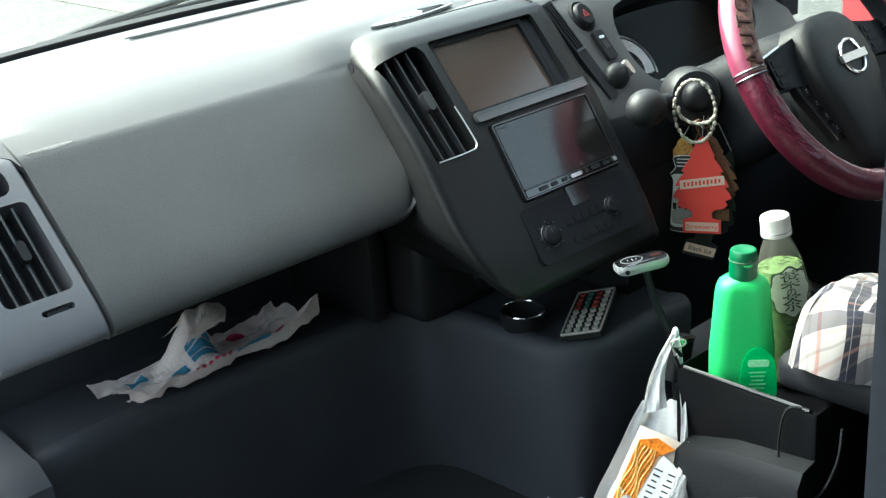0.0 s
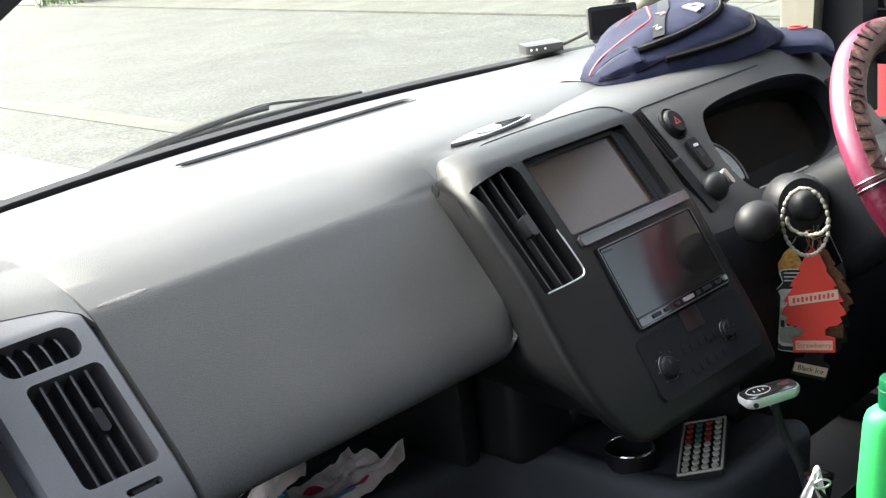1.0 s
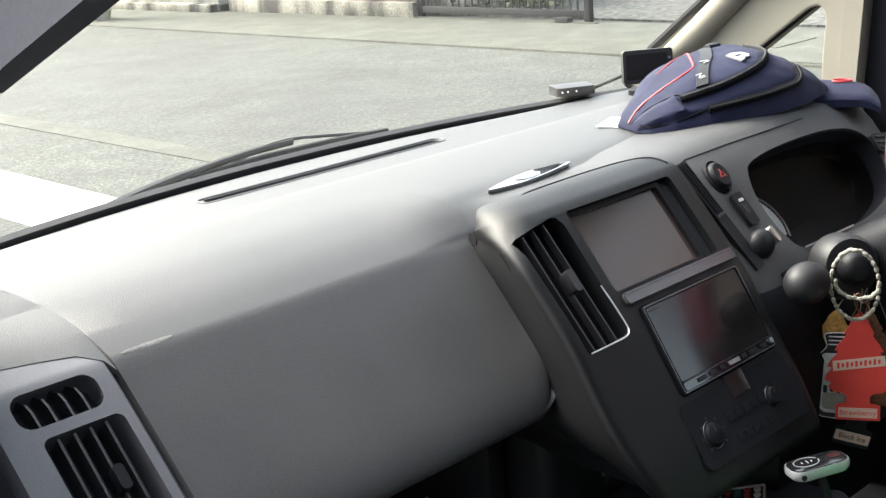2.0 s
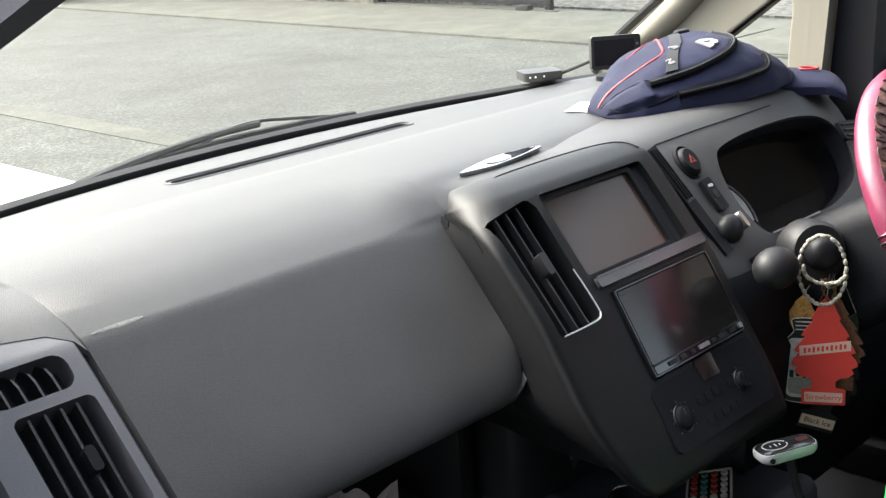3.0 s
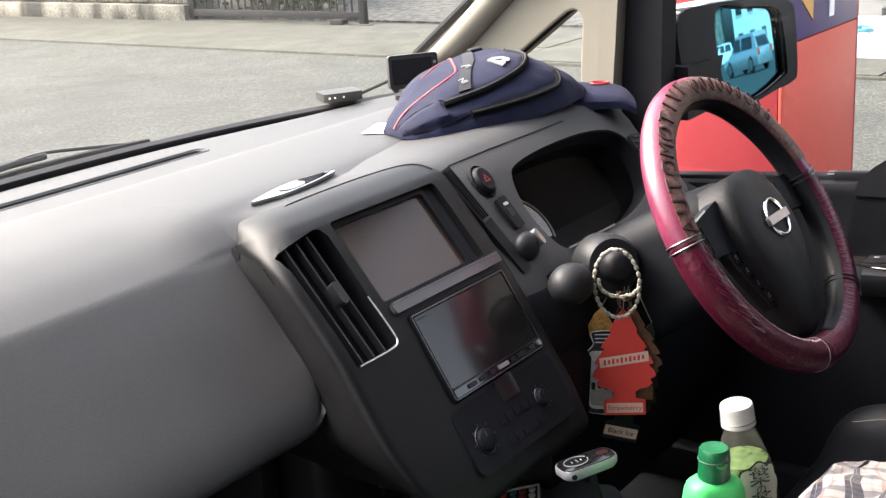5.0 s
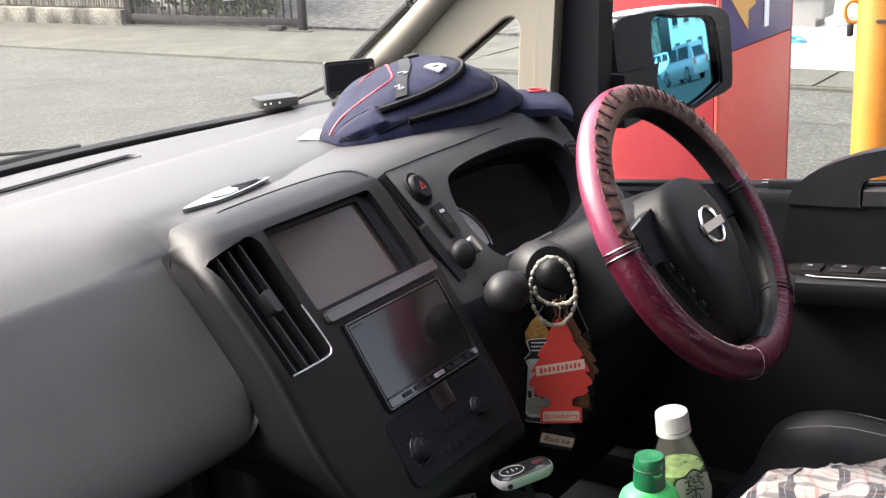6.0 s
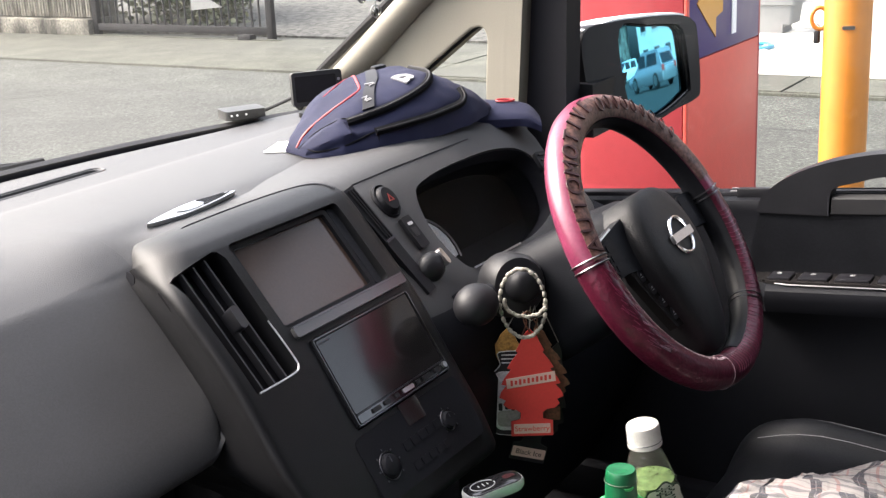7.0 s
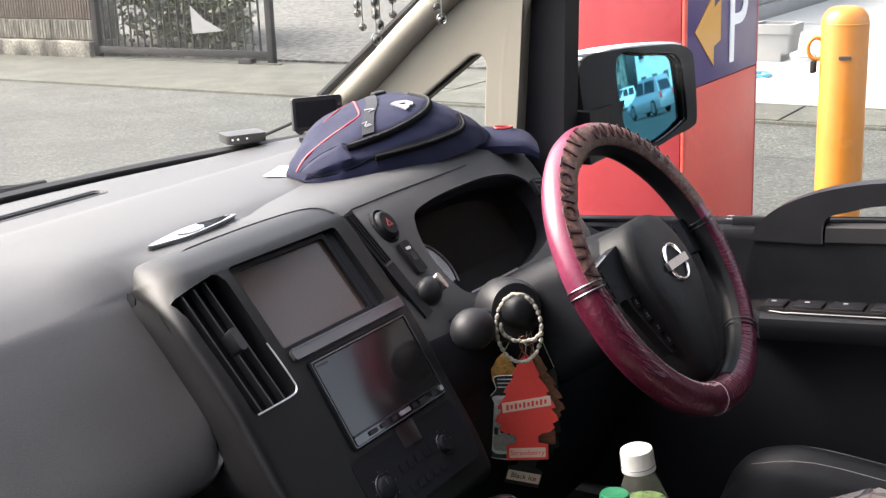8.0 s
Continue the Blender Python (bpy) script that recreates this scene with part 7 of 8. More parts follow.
def snack_packet():
    p = thing("snack_packet", (-0.10, -0.25, 0.44), "orange and white printed snack packet in the bag", "snack packet")
    m = plane_frame((-0.100, -0.250, 0.546), (0.722, -0.688, -0.072), (0.307, 0.225, 0.925)) @ Matrix.Rotation(radians(-24), 4, "Z") @ Matrix.Translation((0.004, -0.012, 0.0))
    secs = []
    for y, t in ((-0.075, 0.001), (-0.068, 0.004), (-0.04, 0.010), (0.0, 0.012), (0.034, 0.010), (0.050, 0.004), (0.056, 0.001)):
        secs.append([m @ Vector((x, y, z)) for x, z in ((-0.036, 0), (-0.024, t), (0, t * 1.1), (0.024, t), (0.036, 0), (0.024, -t), (0, -t * 1.1), (-0.024, -t))])
    part("packet", relief(loft(secs), 0.0015, 40), M_PACK, p)
    part("orange_panel", prism([(-0.033, -0.06), (-0.012, -0.064), (-0.004, 0.030), (0.012, 0.046), (-0.012, 0.050), (-0.032, 0.040)], 0.008, 0.0140, m, 0.001), M_ORANGE, p, "orange noodle picture")
    for k in range(7):
        line = [Vector((-0.030 + 0.0034 * k + 0.0022 * math.sin(i * 0.55 + k * 0.8), -0.056 + 0.0046 * i, 0.0144)) for i in range(21)]
        part("noodle_curl", tube([m @ q for q in line], 0.0009, 5), M_SIGNYEL if k % 2 else M_NOODLE, p)
    part("white_panel", prism([(-0.010, -0.040), (0.032, -0.046), (0.033, 0.022), (0.002, 0.034)], 0.008, 0.0146, m, 0.001), M_WHITE, p)
    part("red_strip", prism([(-0.010, -0.062), (0.032, -0.066), (0.033, -0.049), (-0.010, -0.043)], 0.006, 0.0146, m), M_PINKPRINT, p)
    for k in range(8):
        for j in range(2):
            part("print_bar", prism(rrect(0.011 - 0.002 * ((k + j) % 3), 0.0018, 0.0004, 1, 0.003 + 0.017 * j, 0.016 - 0.0072 * k), 0.0144, 0.0152, m), M_BLACKCARD, p)


snack_packet()


def plaid_cloth():
    c = thing("plaid_shirt", (0.2, -0.5, 0.62), "bundled white, navy and rust plaid cotton shirt", "shirt")

    def heap(u, v):
        a, b = 2 * u - 1, 2 * v - 1
        px, py = a * math.sqrt(1 - 0.42 * b * b), b * math.sqrt(1 - 0.42 * a * a)
        r = min(1.0, math.hypot(px, py) / 1.06)
        x = 0.225 + 0.285 * px
        rest = ease(((-0.06, 0.648), (-0.035, 0.664), (-0.005, 0.695), (0.02, 0.706), (0.165, 0.712), (0.20, 0.66), (0.26, 0.630), (0.5, 0.622)), x)
        crest = ease(((-0.05, 0.812), (-0.016, 0.812), (0.086, 0.778), (0.245, 0.716), (0.39, 0.656), (0.50, 0.636)), x)
        mid = ease(((-0.05, -0.418), (-0.016, -0.416), (0.086, -0.418), (0.245, -0.425), (0.39, -0.44), (0.50, -0.46)), x)
        k = Vector((x * 11, py * 2.2, 0.7))
        y = mid + (0.12 if py < 0 else 0.046) * py + 0.009 * noise.noise(k * 1.5 + Vector((3, 3, 3)))
        up = (1 - r ** 3.2) ** 0.45 if r < 1 else 0.0
        fold = 0.013 * abs(noise.noise(k * 0.8)) + 0.007 * abs(noise.noise(k * 1.9)) + 0.002 * noise.noise(k * 5)
        return Vector((x - 0.012 * up * max(0.0, -px), y, rest + (crest - rest) * up - fold * up ** 0.5 + 0.006 * up))

    part("shirt", grid_mesh(80, 48, heap, 0.002, (0.74, 0.36)), M_PLAID, c)
    part("cuff", grid_mesh(30, 12, lambda u, v: heap(0.10 + 0.32 * u, 0.10 + 0.24 * v) + Vector((-0.004, -0.010, 0.004 + 0.006 * math.sin(3.1 * v) + 0.003 * math.sin(9 * u))), 0.002, (0.2, 0.12)), M_PLAID, c, "folded cuff")
    part("cable", tube(smooth_line([(-0.045, -0.43, 0.665), (-0.056, -0.405, 0.662), (-0.06, -0.40, 0.60), (-0.062, -0.42, 0.56), (-0.06, -0.45, 0.57), (-0.058, -0.47, 0.62), (-0.05, -0.47, 0.66)], 5), 0.0016, 6), M_BLACK, c, "thin black cord")


plaid_cloth()


# ---- on top of the dashboard ----
def backpack():
    b = thing("sling_backpack", (0.44, 0.26, 1.03), "navy nylon sling backpack with black zips and red piping", "backpack")
    A, B_ = Vector((0.280, 0.302, 1.028)), Vector((0.582, 0.178, 1.052))
    u = (B_ - A)
    length = u.length
    u.normalize()
    v = Vector((u.y, -u.x, 0)).normalized() * -1.0  # ahead, away from the seats
    w = u.cross(v) * (1 if u.cross(v).z > 0 else -1)
    table = ((0.0, 0.045, 0.016), (0.03, 0.066, 0.030), (0.10, 0.086, 0.046), (0.25, 0.100, 0.064), (0.42, 0.106, 0.076), (0.6, 0.102, 0.080), (0.75, 0.092, 0.073), (0.88, 0.074, 0.046), (0.97, 0.050, 0.024), (1.0, 0.03, 0.012))

    def skin(s, a, lift=0.0):
        """s along the bag, a round it in degrees from the near foot over the top."""
        for (s0, h0, t0), (s1, h1, t1) in zip(table, table[1:]):
            if s <= s1:
                f = (s - s0) / (s1 - s0)
                half, tall = h0 + (h1 - h0) * f, t0 + (t1 - t0) * f
                break
        t = radians(a)
        c = math.cos(t)
        if c > 0:
            half *= 1.16
        else:
            half *= 0.42 + 0.58 * min(1.0, s / 0.32)
        return A + u * (s * length) - v * ((half + lift) * math.copysign(abs(c) ** 0.75, c)) + w * ((tall + lift) * max(-0.02, math.sin(t)) ** 1.0 if math.sin(t) > 0 else 0) + Vector((0, 0, 0.004))

    upper = ((0.165, 53), (0.24, 49), (0.34, 48), (0.46, 51), (0.56, 57), (0.62, 66), (0.66, 79), (0.67, 94))
    under = ((0.0, 26), (0.24, 27), (0.36, 25), (0.5, 24), (0.6, 25), (0.69, 28), (0.735, 36), (0.745, 48))

    def puff(s, a):
        """Stuffed pockets: the lid above the upper zip and the roll below the lower one."""
        lid = max(0.0, min(1.0, (a - ease(upper, s) + 3) / 7)) * max(0.0, min(1.0, (0.68 - s) / 0.05)) * max(0.0, min(1.0, (s - 0.12) / 0.08))
        mid = max(0.0, min(1.0, (a - ease(under, s) + 3) / 7)) * max(0.0, min(1.0, (0.74 - s) / 0.05))
        side = max(0.0, min(1.0, (0.165 - s) / 0.02)) * max(0.0, min(1.0, (66 - a) / 8)) * max(0.0, min(1.0, (a - 28) / 8))
        return 0.007 * lid + 0.005 * mid + 0.006 * side - 0.0112

    rings = []
    for i in range(71):
        s = i / 70
        row = []
        for j in range(61):
            a = 180 * j / 60
            q = skin(s, a, puff(s, a))
            row.append(q + 0.0026 * noise.noise_vector(q * 22) + 0.0010 * noise.noise_vector(q * 60))
        rings.append(row)
    part("main_body", loft(rings), M_NAVY, b)

    def band(path, width, thick, mat, name, label=""):
        pts = [skin(s, a, puff(s, a) + thick) for s, a in path]
        line = smooth_line(pts, 4)
        return part(name, tube(line, width, 8), mat, b, label)

    band(((0.22, 97), (0.28, 100), (0.34, 106), (0.40, 112), (0.44, 114)), 0.0014, 0.0004, M_RED, "red_piping", "red piping line")
    band(((0.0, 74), (0.05, 80), (0.14, 80), (0.24, 78), (0.32, 82), (0.38, 92), (0.43, 106), (0.44, 114)), 0.0019, 0.0004, M_RED, "red_piping", "red piping line")
    z1 = ((0.165, 53), (0.24, 49), (0.34, 48), (0.46, 51), (0.56, 57), (0.62, 66), (0.66, 79), (0.67, 94))
    z2 = ((0.24, 27), (0.36, 25), (0.5, 24), (0.6, 25), (0.69, 28), (0.735, 36), (0.745, 48))
    for path in (z1, z2):
        band(path, 0.0060, 0.0005, M_ZIP, "zip_tape", "black zip tape")
        band(path, 0.0017, 0.0058, M_TEETH, "zip_teeth")
    # webbing band over the top with two letters, and a pale badge
    rows = []
    for a, s in ((55, 0.232), (66, 0.268), (75, 0.306), (86, 0.380), (96, 0.450), (108, 0.495)):
        k0, k1 = puff(s, a), puff(s + 0.048, a - 2)
        rows.append([skin(s, a, k0 - 0.002), skin(s + 0.048, a - 2, k1 - 0.002), skin(s + 0.048, a - 2, k1 + 0.0032), skin(s, a, k0 + 0.0032)])
    part("webbing", loft(rows), M_GREYBAND, b, "dark woven band")

    def on_skin(s, a, lift):
        k = puff(s, a) + lift
        o = skin(s, a, k)
        du = (skin(s + 0.03, a, k) - skin(s - 0.03, a, k)).normalized()
        da = (skin(s, a + 6, k) - skin(s, a - 6, k)).normalized()
        return o, du, da

    o, du, da = on_skin(0.285, 65, 0.0036)
    letters("print", "IN", 0.0135, plane_frame(o, da, -du), M_PRINT, b, 0.0003)
    o, du, da = on_skin(0.367, 80, 0.0038)
    part("print_bar", prism(rrect(0.002, 0.010, 0.0008, 1, -0.004, 0), -0.001, 0.0006, plane_frame(o, da, -du)), M_PRINT, b)
    part("print_bar", prism([(0.0, -0.005), (0.008, 0.005), (0.006, 0.005), (-0.002, -0.004)], -0.001, 0.0006, plane_frame(o, da, -du)), M_PRINT, b)
    o, du, da = on_skin(0.505, 71, 0.0026)
    m = plane_frame(o, du, da)
    part("badge_print", cut(prism([(-0.008, -0.014), (0.001, -0.011), (0.002, -0.006), (0.009, -0.008), (0.014, -0.002), (0.010, 0.010), (-0.003, 0.016), (-0.014, 0.014), (-0.012, 0.006)], -0.002, 0.0004, m), prism([(-0.004, 0.001), (0.005, 0.000), (0.004, 0.005), (-0.006, 0.008)], -0.01, 0.01, m)), M_PRINT, b, "white badge print")
    part("buckle_tab", box(0, 0, 0, 0.022, 0.014, 0.010, 0.003, m=plane_frame(skin(0.56, 106, 0.002), u, v)), M_BLACK, b, "small strap clip")
    # seams and side pocket folds
    band(((0.0, 66), (0.06, 68), (0.16, 60), (0.165, 50), (0.14, 34)), 0.0012, 0.0, M_ZIP, "seam")
    band(((0.005, 40), (0.03, 25), (0.12, 22), (0.24, 27), (0.245, 14), (0.24, 4)), 0.0012, 0.0, M_ZIP, "seam")
    # shoulder strap running on over the hood's end
    near = smooth_line([(0.440, 0.185, 1.036), (0.492, 0.155, 1.039), (0.530, 0.120, 1.040), (0.560, 0.085, 1.037), (0.575, 0.066, 1.026)], 4)
    far = smooth_line([(0.560, 0.285, 1.046), (0.604, 0.225, 1.048), (0.622, 0.165, 1.048), (0.628, 0.120, 1.045), (0.622, 0.096, 1.032)], 4)
    tail = []
    for k, (p, q) in enumerate(zip(near, far)):
        up = 0.013 - 0.006 * k / (len(near) - 1)
        tail.append([p.lerp(q, f) + Vector((0, 0, up * h + 0.0012 * noise.noise(Vector((k * 0.5, f * 4, 2))))) for f, h in ((0.0, -0.9), (0.0, 0.3), (0.05, 0.8), (0.2, 1.0), (0.5, 1.12), (0.8, 1.0), (0.95, 0.8), (1.0, 0.3), (1.0, -0.9))])
    part("strap_pad", loft(tail), M_NAVY, b, "flat padded strap")
    q = near[9].lerp(far[9], 0.72) + Vector((0, 0, 0.0135))
    across = (far[9] - near[9]).normalized()
    down = Vector((0.42, -0.90, 0.0))
    ring = [q + across * (0.0066 * math.cos(t)) + down * (0.0135 * math.sin(t)) for t in [2 * math.pi * i / 24 for i in range(24)]]
    part("eyelet", tube(ring, 0.0019, 6, True), M_RED, b, "red eyelet ring")


backpack()


def dash_items():
    c = thing("camera_unit", (0.575, 0.655, 1.002), "small flat black electronic box on the dashboard", "electronic box")
    m = Matrix.Translation((0.585, 0.650, 1.004)) @ Matrix.Rotation(radians(-30), 4, "Z")
    part("case", prism(rrect(0.072, 0.052, 0.008, 4), 0.004, 0.019, m, 0.003), M_ROUTER, c)
    part("foot", prism(oval(0.05, 0.04, 20), 0.0, 0.006, m), M_BLACK, c)
    for x in (-0.028, -0.018, -0.002):
        part("lamp", prism(rrect(0.003, 0.003, 0.0005, 1, x, 0.0125), -0.0005, 0.0008, m @ plane_frame((0, -0.0295, 0), (1, 0, 0), (0, 0, 1))), M_WHITE, c)
    part("cable", tube(smooth_line([(0.615, 0.632, 1.012), (0.63, 0.61, 1.022), (0.645, 0.58, 1.036), (0.655, 0.555, 1.05)], 4), 0.003, 8), M_BLACK, c)
    d = thing("display_unit", (0.60, 0.50, 1.015), "small upright black display on a stand", "display")
    m = plane_frame((0.602, 0.497, 1.062), (0.80, -0.60, 0), (0.05, 0.08, 1))
    part("case", prism(rrect(0.086, 0.056, 0.005, 4), -0.008, 0.006, m, 0.002), M_ROUTER, d)
    part("screen", prism(rrect(0.070, 0.042, 0.002, 2, -0.003, 0), 0.0055, 0.0066, m), M_SCREEN, d, "dark screen")
    part("key", prism(oval(0.005, 0.005, 12, 0.037, 0.012), 0.0055, 0.0072, m), M_SILVER, d)
    part("foot", prism(oval(0.06, 0.045, 20), 0.0, 0.008, Matrix.Translation((0.60, 0.505, 1.016))), M_BLACK, d)
    part("neck", tube([(0.60, 0.503, 1.02), (0.602, 0.50, 1.04)], 0.006, 8), M_BLACK, d)
    p = part("paper_slip", box(0, 0, 0, 0.07, 0.05, 0.0006, 0, m=Matrix.Translation((0.315, 0.335, 1.0315)) @ Matrix.Rotation(radians(20), 4, "Z")), M_WHITE, label="white paper slip under the backpack", category="paper slip")
    e = thing("winged_ornament", (0.01, 0.236, 1.03), "silver winged ornament lying on the dashboard", "ornament")
    m = plane_frame((0.010, 0.238, 1.0235), (1, -0.01, 0.0), (0, 1, 0.22))
    wing = smooth_line([(-0.078, -0.003, 0), (-0.04, 0.006, 0), (0.0, 0.011, 0), (0.045, 0.010, 0), (0.079, 0.004, 0), (0.05, -0.002, 0), (0.02, -0.006, 0), (-0.02, -0.009, 0), (-0.05, -0.007, 0)], 4, True)
    part("wing", prism([(p.x, p.y) for p in wing], 0.0, 0.005, m, 0.0018), M_SILVER, e)
    part("centre_shield", prism(oval(0.045, 0.013, 20, -0.005, 0.001), 0.004, 0.0062, m, 0.0008), M_SILVER, e)
    for k in range(4):
        part("feather", prism([(0.015, -0.004 + 0.004 * k), (0.070 - 0.008 * abs(k - 2), 0.001 + 0.002 * k), (0.016, -0.0015 + 0.004 * k)], 0.004, 0.0058, m), M_BLACK, e)


dash_items()


def rear_view():
    r = thing("rear_view_mirror", (0.12, 0.10, 1.36), "black interior mirror under the roof", "rear-view mirror")
    part("housing", prism(rrect(0.26, 0.06, 0.022, 5), -0.02, 0.0, plane_frame((0.13, 0.03, 1.43), (1, -0.25, 0), (0, 0.1, 1)), 0.006), M_BLACK, r)
    part("arm", tube([(0.12, 0.05, 1.44), (0.10, 0.13, 1.50)], 0.009, 8), M_BLACK, r)
    for x, y, z0, n in ((0.100, 0.022, 1.240, 3), (0.168, -0.022, 1.256, 1)):
        c = thing("crystal_strand", (x, y, z0), "hanging strand of clear crystal beads", "bead strand", "crystal strands on the mirror")
        part("cord", tube([(x, y, z0), (x, y, 1.42)], 0.0007, 5), M_SILVER, c)
        part("drop", ball((x, y, z0 + 0.007), 0.0048, 14), M_CRYSTAL, c)
        part("drop_hoop", tube([(x + 0.0060 * math.cos(t) * 0.85, y - 0.0060 * math.cos(t) * 0.53, z0 + 0.008 + 0.0066 * math.sin(t)) for t in [2 * math.pi * i / 18 for i in range(18)]], 0.0006, 4, True), M_SILVER, c)
        for j, wide in enumerate(((1, 2, 2, 1), (3, 4, 4, 3))[n > 1]):
            for k in range(wide):
                off = (k - (wide - 1) / 2) * (0.0105 if n > 1 else 0.0085)
                o = Vector((x + 0.85 * off, y - 0.53 * off + 0.006 * (-1) ** k, z0 + 0.0215 + 0.0125 * j + 0.003 * ((k + j) % 2)))
                part("bead", ball(o, 0.0046, 12), M_CRYSTAL, c)
                part("link", tube([o, o + Vector((0, 0, 0.03))], 0.0006, 4), M_SILVER, c)


M_CRYSTAL = glass("smoky_crystal", (0.42, 0.42, 0.40), 0.5, 0.08)
rear_view()


def wiper():
    w = thing("wiper", (-0.1, 0.80, 0.995), "black wiper arm and blade below the windscreen", "wiper")
    part("arm", tube(smooth_line([(-0.32, 0.735, 0.985), (-0.24, 0.752, 0.994), (-0.13, 0.772, 1.002), (-0.02, 0.782, 1.008), (0.06, 0.784, 1.009)], 4), [0.008] * 8 + [0.006] * 9, 8), M_ROUTER, w)
    part("blade", tube([(-0.14, 0.768, 0.994), (0.0, 0.772, 0.998), (0.14, 0.768, 0.998), (0.24, 0.760, 0.995)], 0.0055, 8), M_BLACK, w)
    part("bridge", tube(smooth_line([(-0.06, 0.775, 0.998), (0.0, 0.782, 1.011), (0.06, 0.785, 1.013), (0.12, 0.782, 1.007), (0.2, 0.77, 0.998)], 4), 0.003, 6), M_ROUTER, w)


wiper()


# ---- street things on the driver's side ----
def parking_sign():
    s = thing("parking_sign", (3.4, 1.0, 0), "tall red and purple parking sign pillar", "sign")
    x0, x1, y0, y1 = 3.0, 3.80, 0.765, 1.27
    part("front_panel", box(x0 + 0.02, (y0 + y1) / 2 + 0.003, 1.1, 0.04, y1 - y0 - 0.006, 2.2, 0.004), M_SIGNRED, s, "bright red front panel")
    part("side_panel", box((x0 + x1) / 2 + 0.02, y0 + 0.02, 0.37, x1 - x0 - 0.04, 0.04, 0.74, 0.002), M_SIGNRED2, s, "lighter red lower panel")
    part("purple_panel", box((x0 + x1) / 2 + 0.02, y0 + 0.02, 1.472, x1 - x0 - 0.04, 0.04, 1.456, 0.002), M_PURPLE, s, "purple printed panel")
    part("back_panel", box(x1 + 0.01, (y0 + y1) / 2, 1.1, 0.02, y1 - y0, 2.2, 0.002), M_SIGNRED, s)
    part("corner_trim", box(x0 + 0.012, y0 - 0.002, 1.1, 0.024, 0.012, 2.2, 0.003), M_SIGNRED2, s)
    m = plane_frame((0, y0, 0), (1, 0, 0), (0, 0, 1))
    part("arrow", prism([(3.11, 0.935), (3.30, 1.06), (3.30, 1.005), (3.37, 1.03), (3.37, 0.885), (3.30, 0.87), (3.30, 0.80)], 0.0, 0.004, m), M_SIGNYEL, s, "yellow arrow", smooth=False)
    letters("letter", "P", 0.46, m @ Matrix.Translation((3.56, 0.928, 0.003)), M_WHITE, s, 0.002, label="white letter")


parking_sign()


def bollard():
    b = thing("bollard", (2.529, 0.11, 0), "yellow steel bollard with a padlock ring", "bollard")
    at = Matrix.Translation((2.529, 0.11, 0))
    part("post", lathe([(0.0, 1.083), (0.028, 1.081), (0.047, 1.074), (0.060, 1.058), (0.065, 1.036), (0.065, 0.0), (0.0, 0.0)], 36, at), M_BOLLARD, b)
    part("joint", tube([at @ Vector((0.0653 * math.cos(a), 0.0653 * math.sin(a), 1.035)) for a in [2 * math.pi * i / 36 for i in range(36)]], 0.0014, 5, True), M_SIGNYEL, b)
    t = math.atan2(-0.37, -0.93)
    m = plane_frame(at @ Vector((0.065 * math.cos(t - 0.1), 0.065 * math.sin(t - 0.1), 0.945)), (math.cos(t - 1.67), math.sin(t - 1.67), 0), (0, 0, 1))
    tag = part("tag", prism(rrect(0.034, 0.010, 0.003, 3), -0.004, 0.003, m), M_SILVER, b, "small metal tag")
    part("tag_bar", prism(rrect(0.022, 0.004, 0.001, 1), 0.003, 0.0036, m), M_IRON, tag)
    side = Vector((math.cos(t + 1.5), math.sin(t + 1.5), 0)) * -1
    o = at @ (side * 0.0755 + Vector((0, 0, 0.965)))
    ring = [o + side * 0.022 * math.cos(a) + Vector((0, 0, 0.030 * math.sin(a))) for a in [2 * math.pi * i / 24 for i in range(24)]]
    part("ring", tube(ring, 0.006, 8, True), M_BOLLARD, b, "yellow lock ring")
    lock = part("padlock", box(0, 0, 0, 0.024, 0.014, 0.034, 0.003, m=Matrix.Translation(o + side * 0.006 + Vector((0, 0, -0.052)))), M_IRON, b, "dark padlock")
    part("shackle", tube([o + side * 0.006 + Vector((0, 0, -0.034)) + side * 0.008 * math.cos(a) + Vector((0, 0, 0.018 * math.sin(a))) for a in [math.pi * i / 10 for i in range(11)]], 0.002, 6), M_SILVER, lock)


bollard()


def planter():
    p = thing("planter", (9.5, 2.4, 0.02), "empty grey plastic planter box", "planter")
    hull = loft([[Vector((9.5 + x * s, 2.40 + y * s, z)) for x, y in rrect(0.3, 0.34, 0.03, 3)] for z, s in ((0.0, 0.86), (0.04, 0.88), (0.26, 1.0), (0.265, 1.1), (0.345, 1.12))])
    hollow = prism(rrect(0.27, 0.31, 0.03, 3, 9.5, 2.40), 0.08, 0.5)
    notch = box(9.5, 2.27, 0.05, 0.5, 0.10, 0.11)
    part("tub", cut(hull, hollow, notch), M_PLANTER, p)


planter()


def block_wall():
    w = thing("block_wall", (15.5, 3.75, 0), "grey concrete block wall along the forecourt", "wall", kind="structure")
    part("footing", box(15.5, 3.74, 0.09, 9.2, 0.24, 0.18, 0.01), M_PLANTER, w)
    part("core", box(15.5, 3.78, 0.78, 9.1, 0.12, 1.2), M_PLANTER, w)
    for r in range(6):
        for k in range(22):
            part("block", box(11.15 + 0.41 * k + 0.2 * (r % 2), 3.715, 0.285 + 0.20 * r, 0.398, 0.03, 0.19, 0.004), M_PLANTER, w, smooth=False)


block_wall()
for x in (9.75, 12.6):
    part("forecourt_joint", box(x, 0.3, 0.0308, 0.05, 6.5, 0.002), M_PLANTER, label="thin grey joint across the pale forecourt", category="joint", kind="structure")


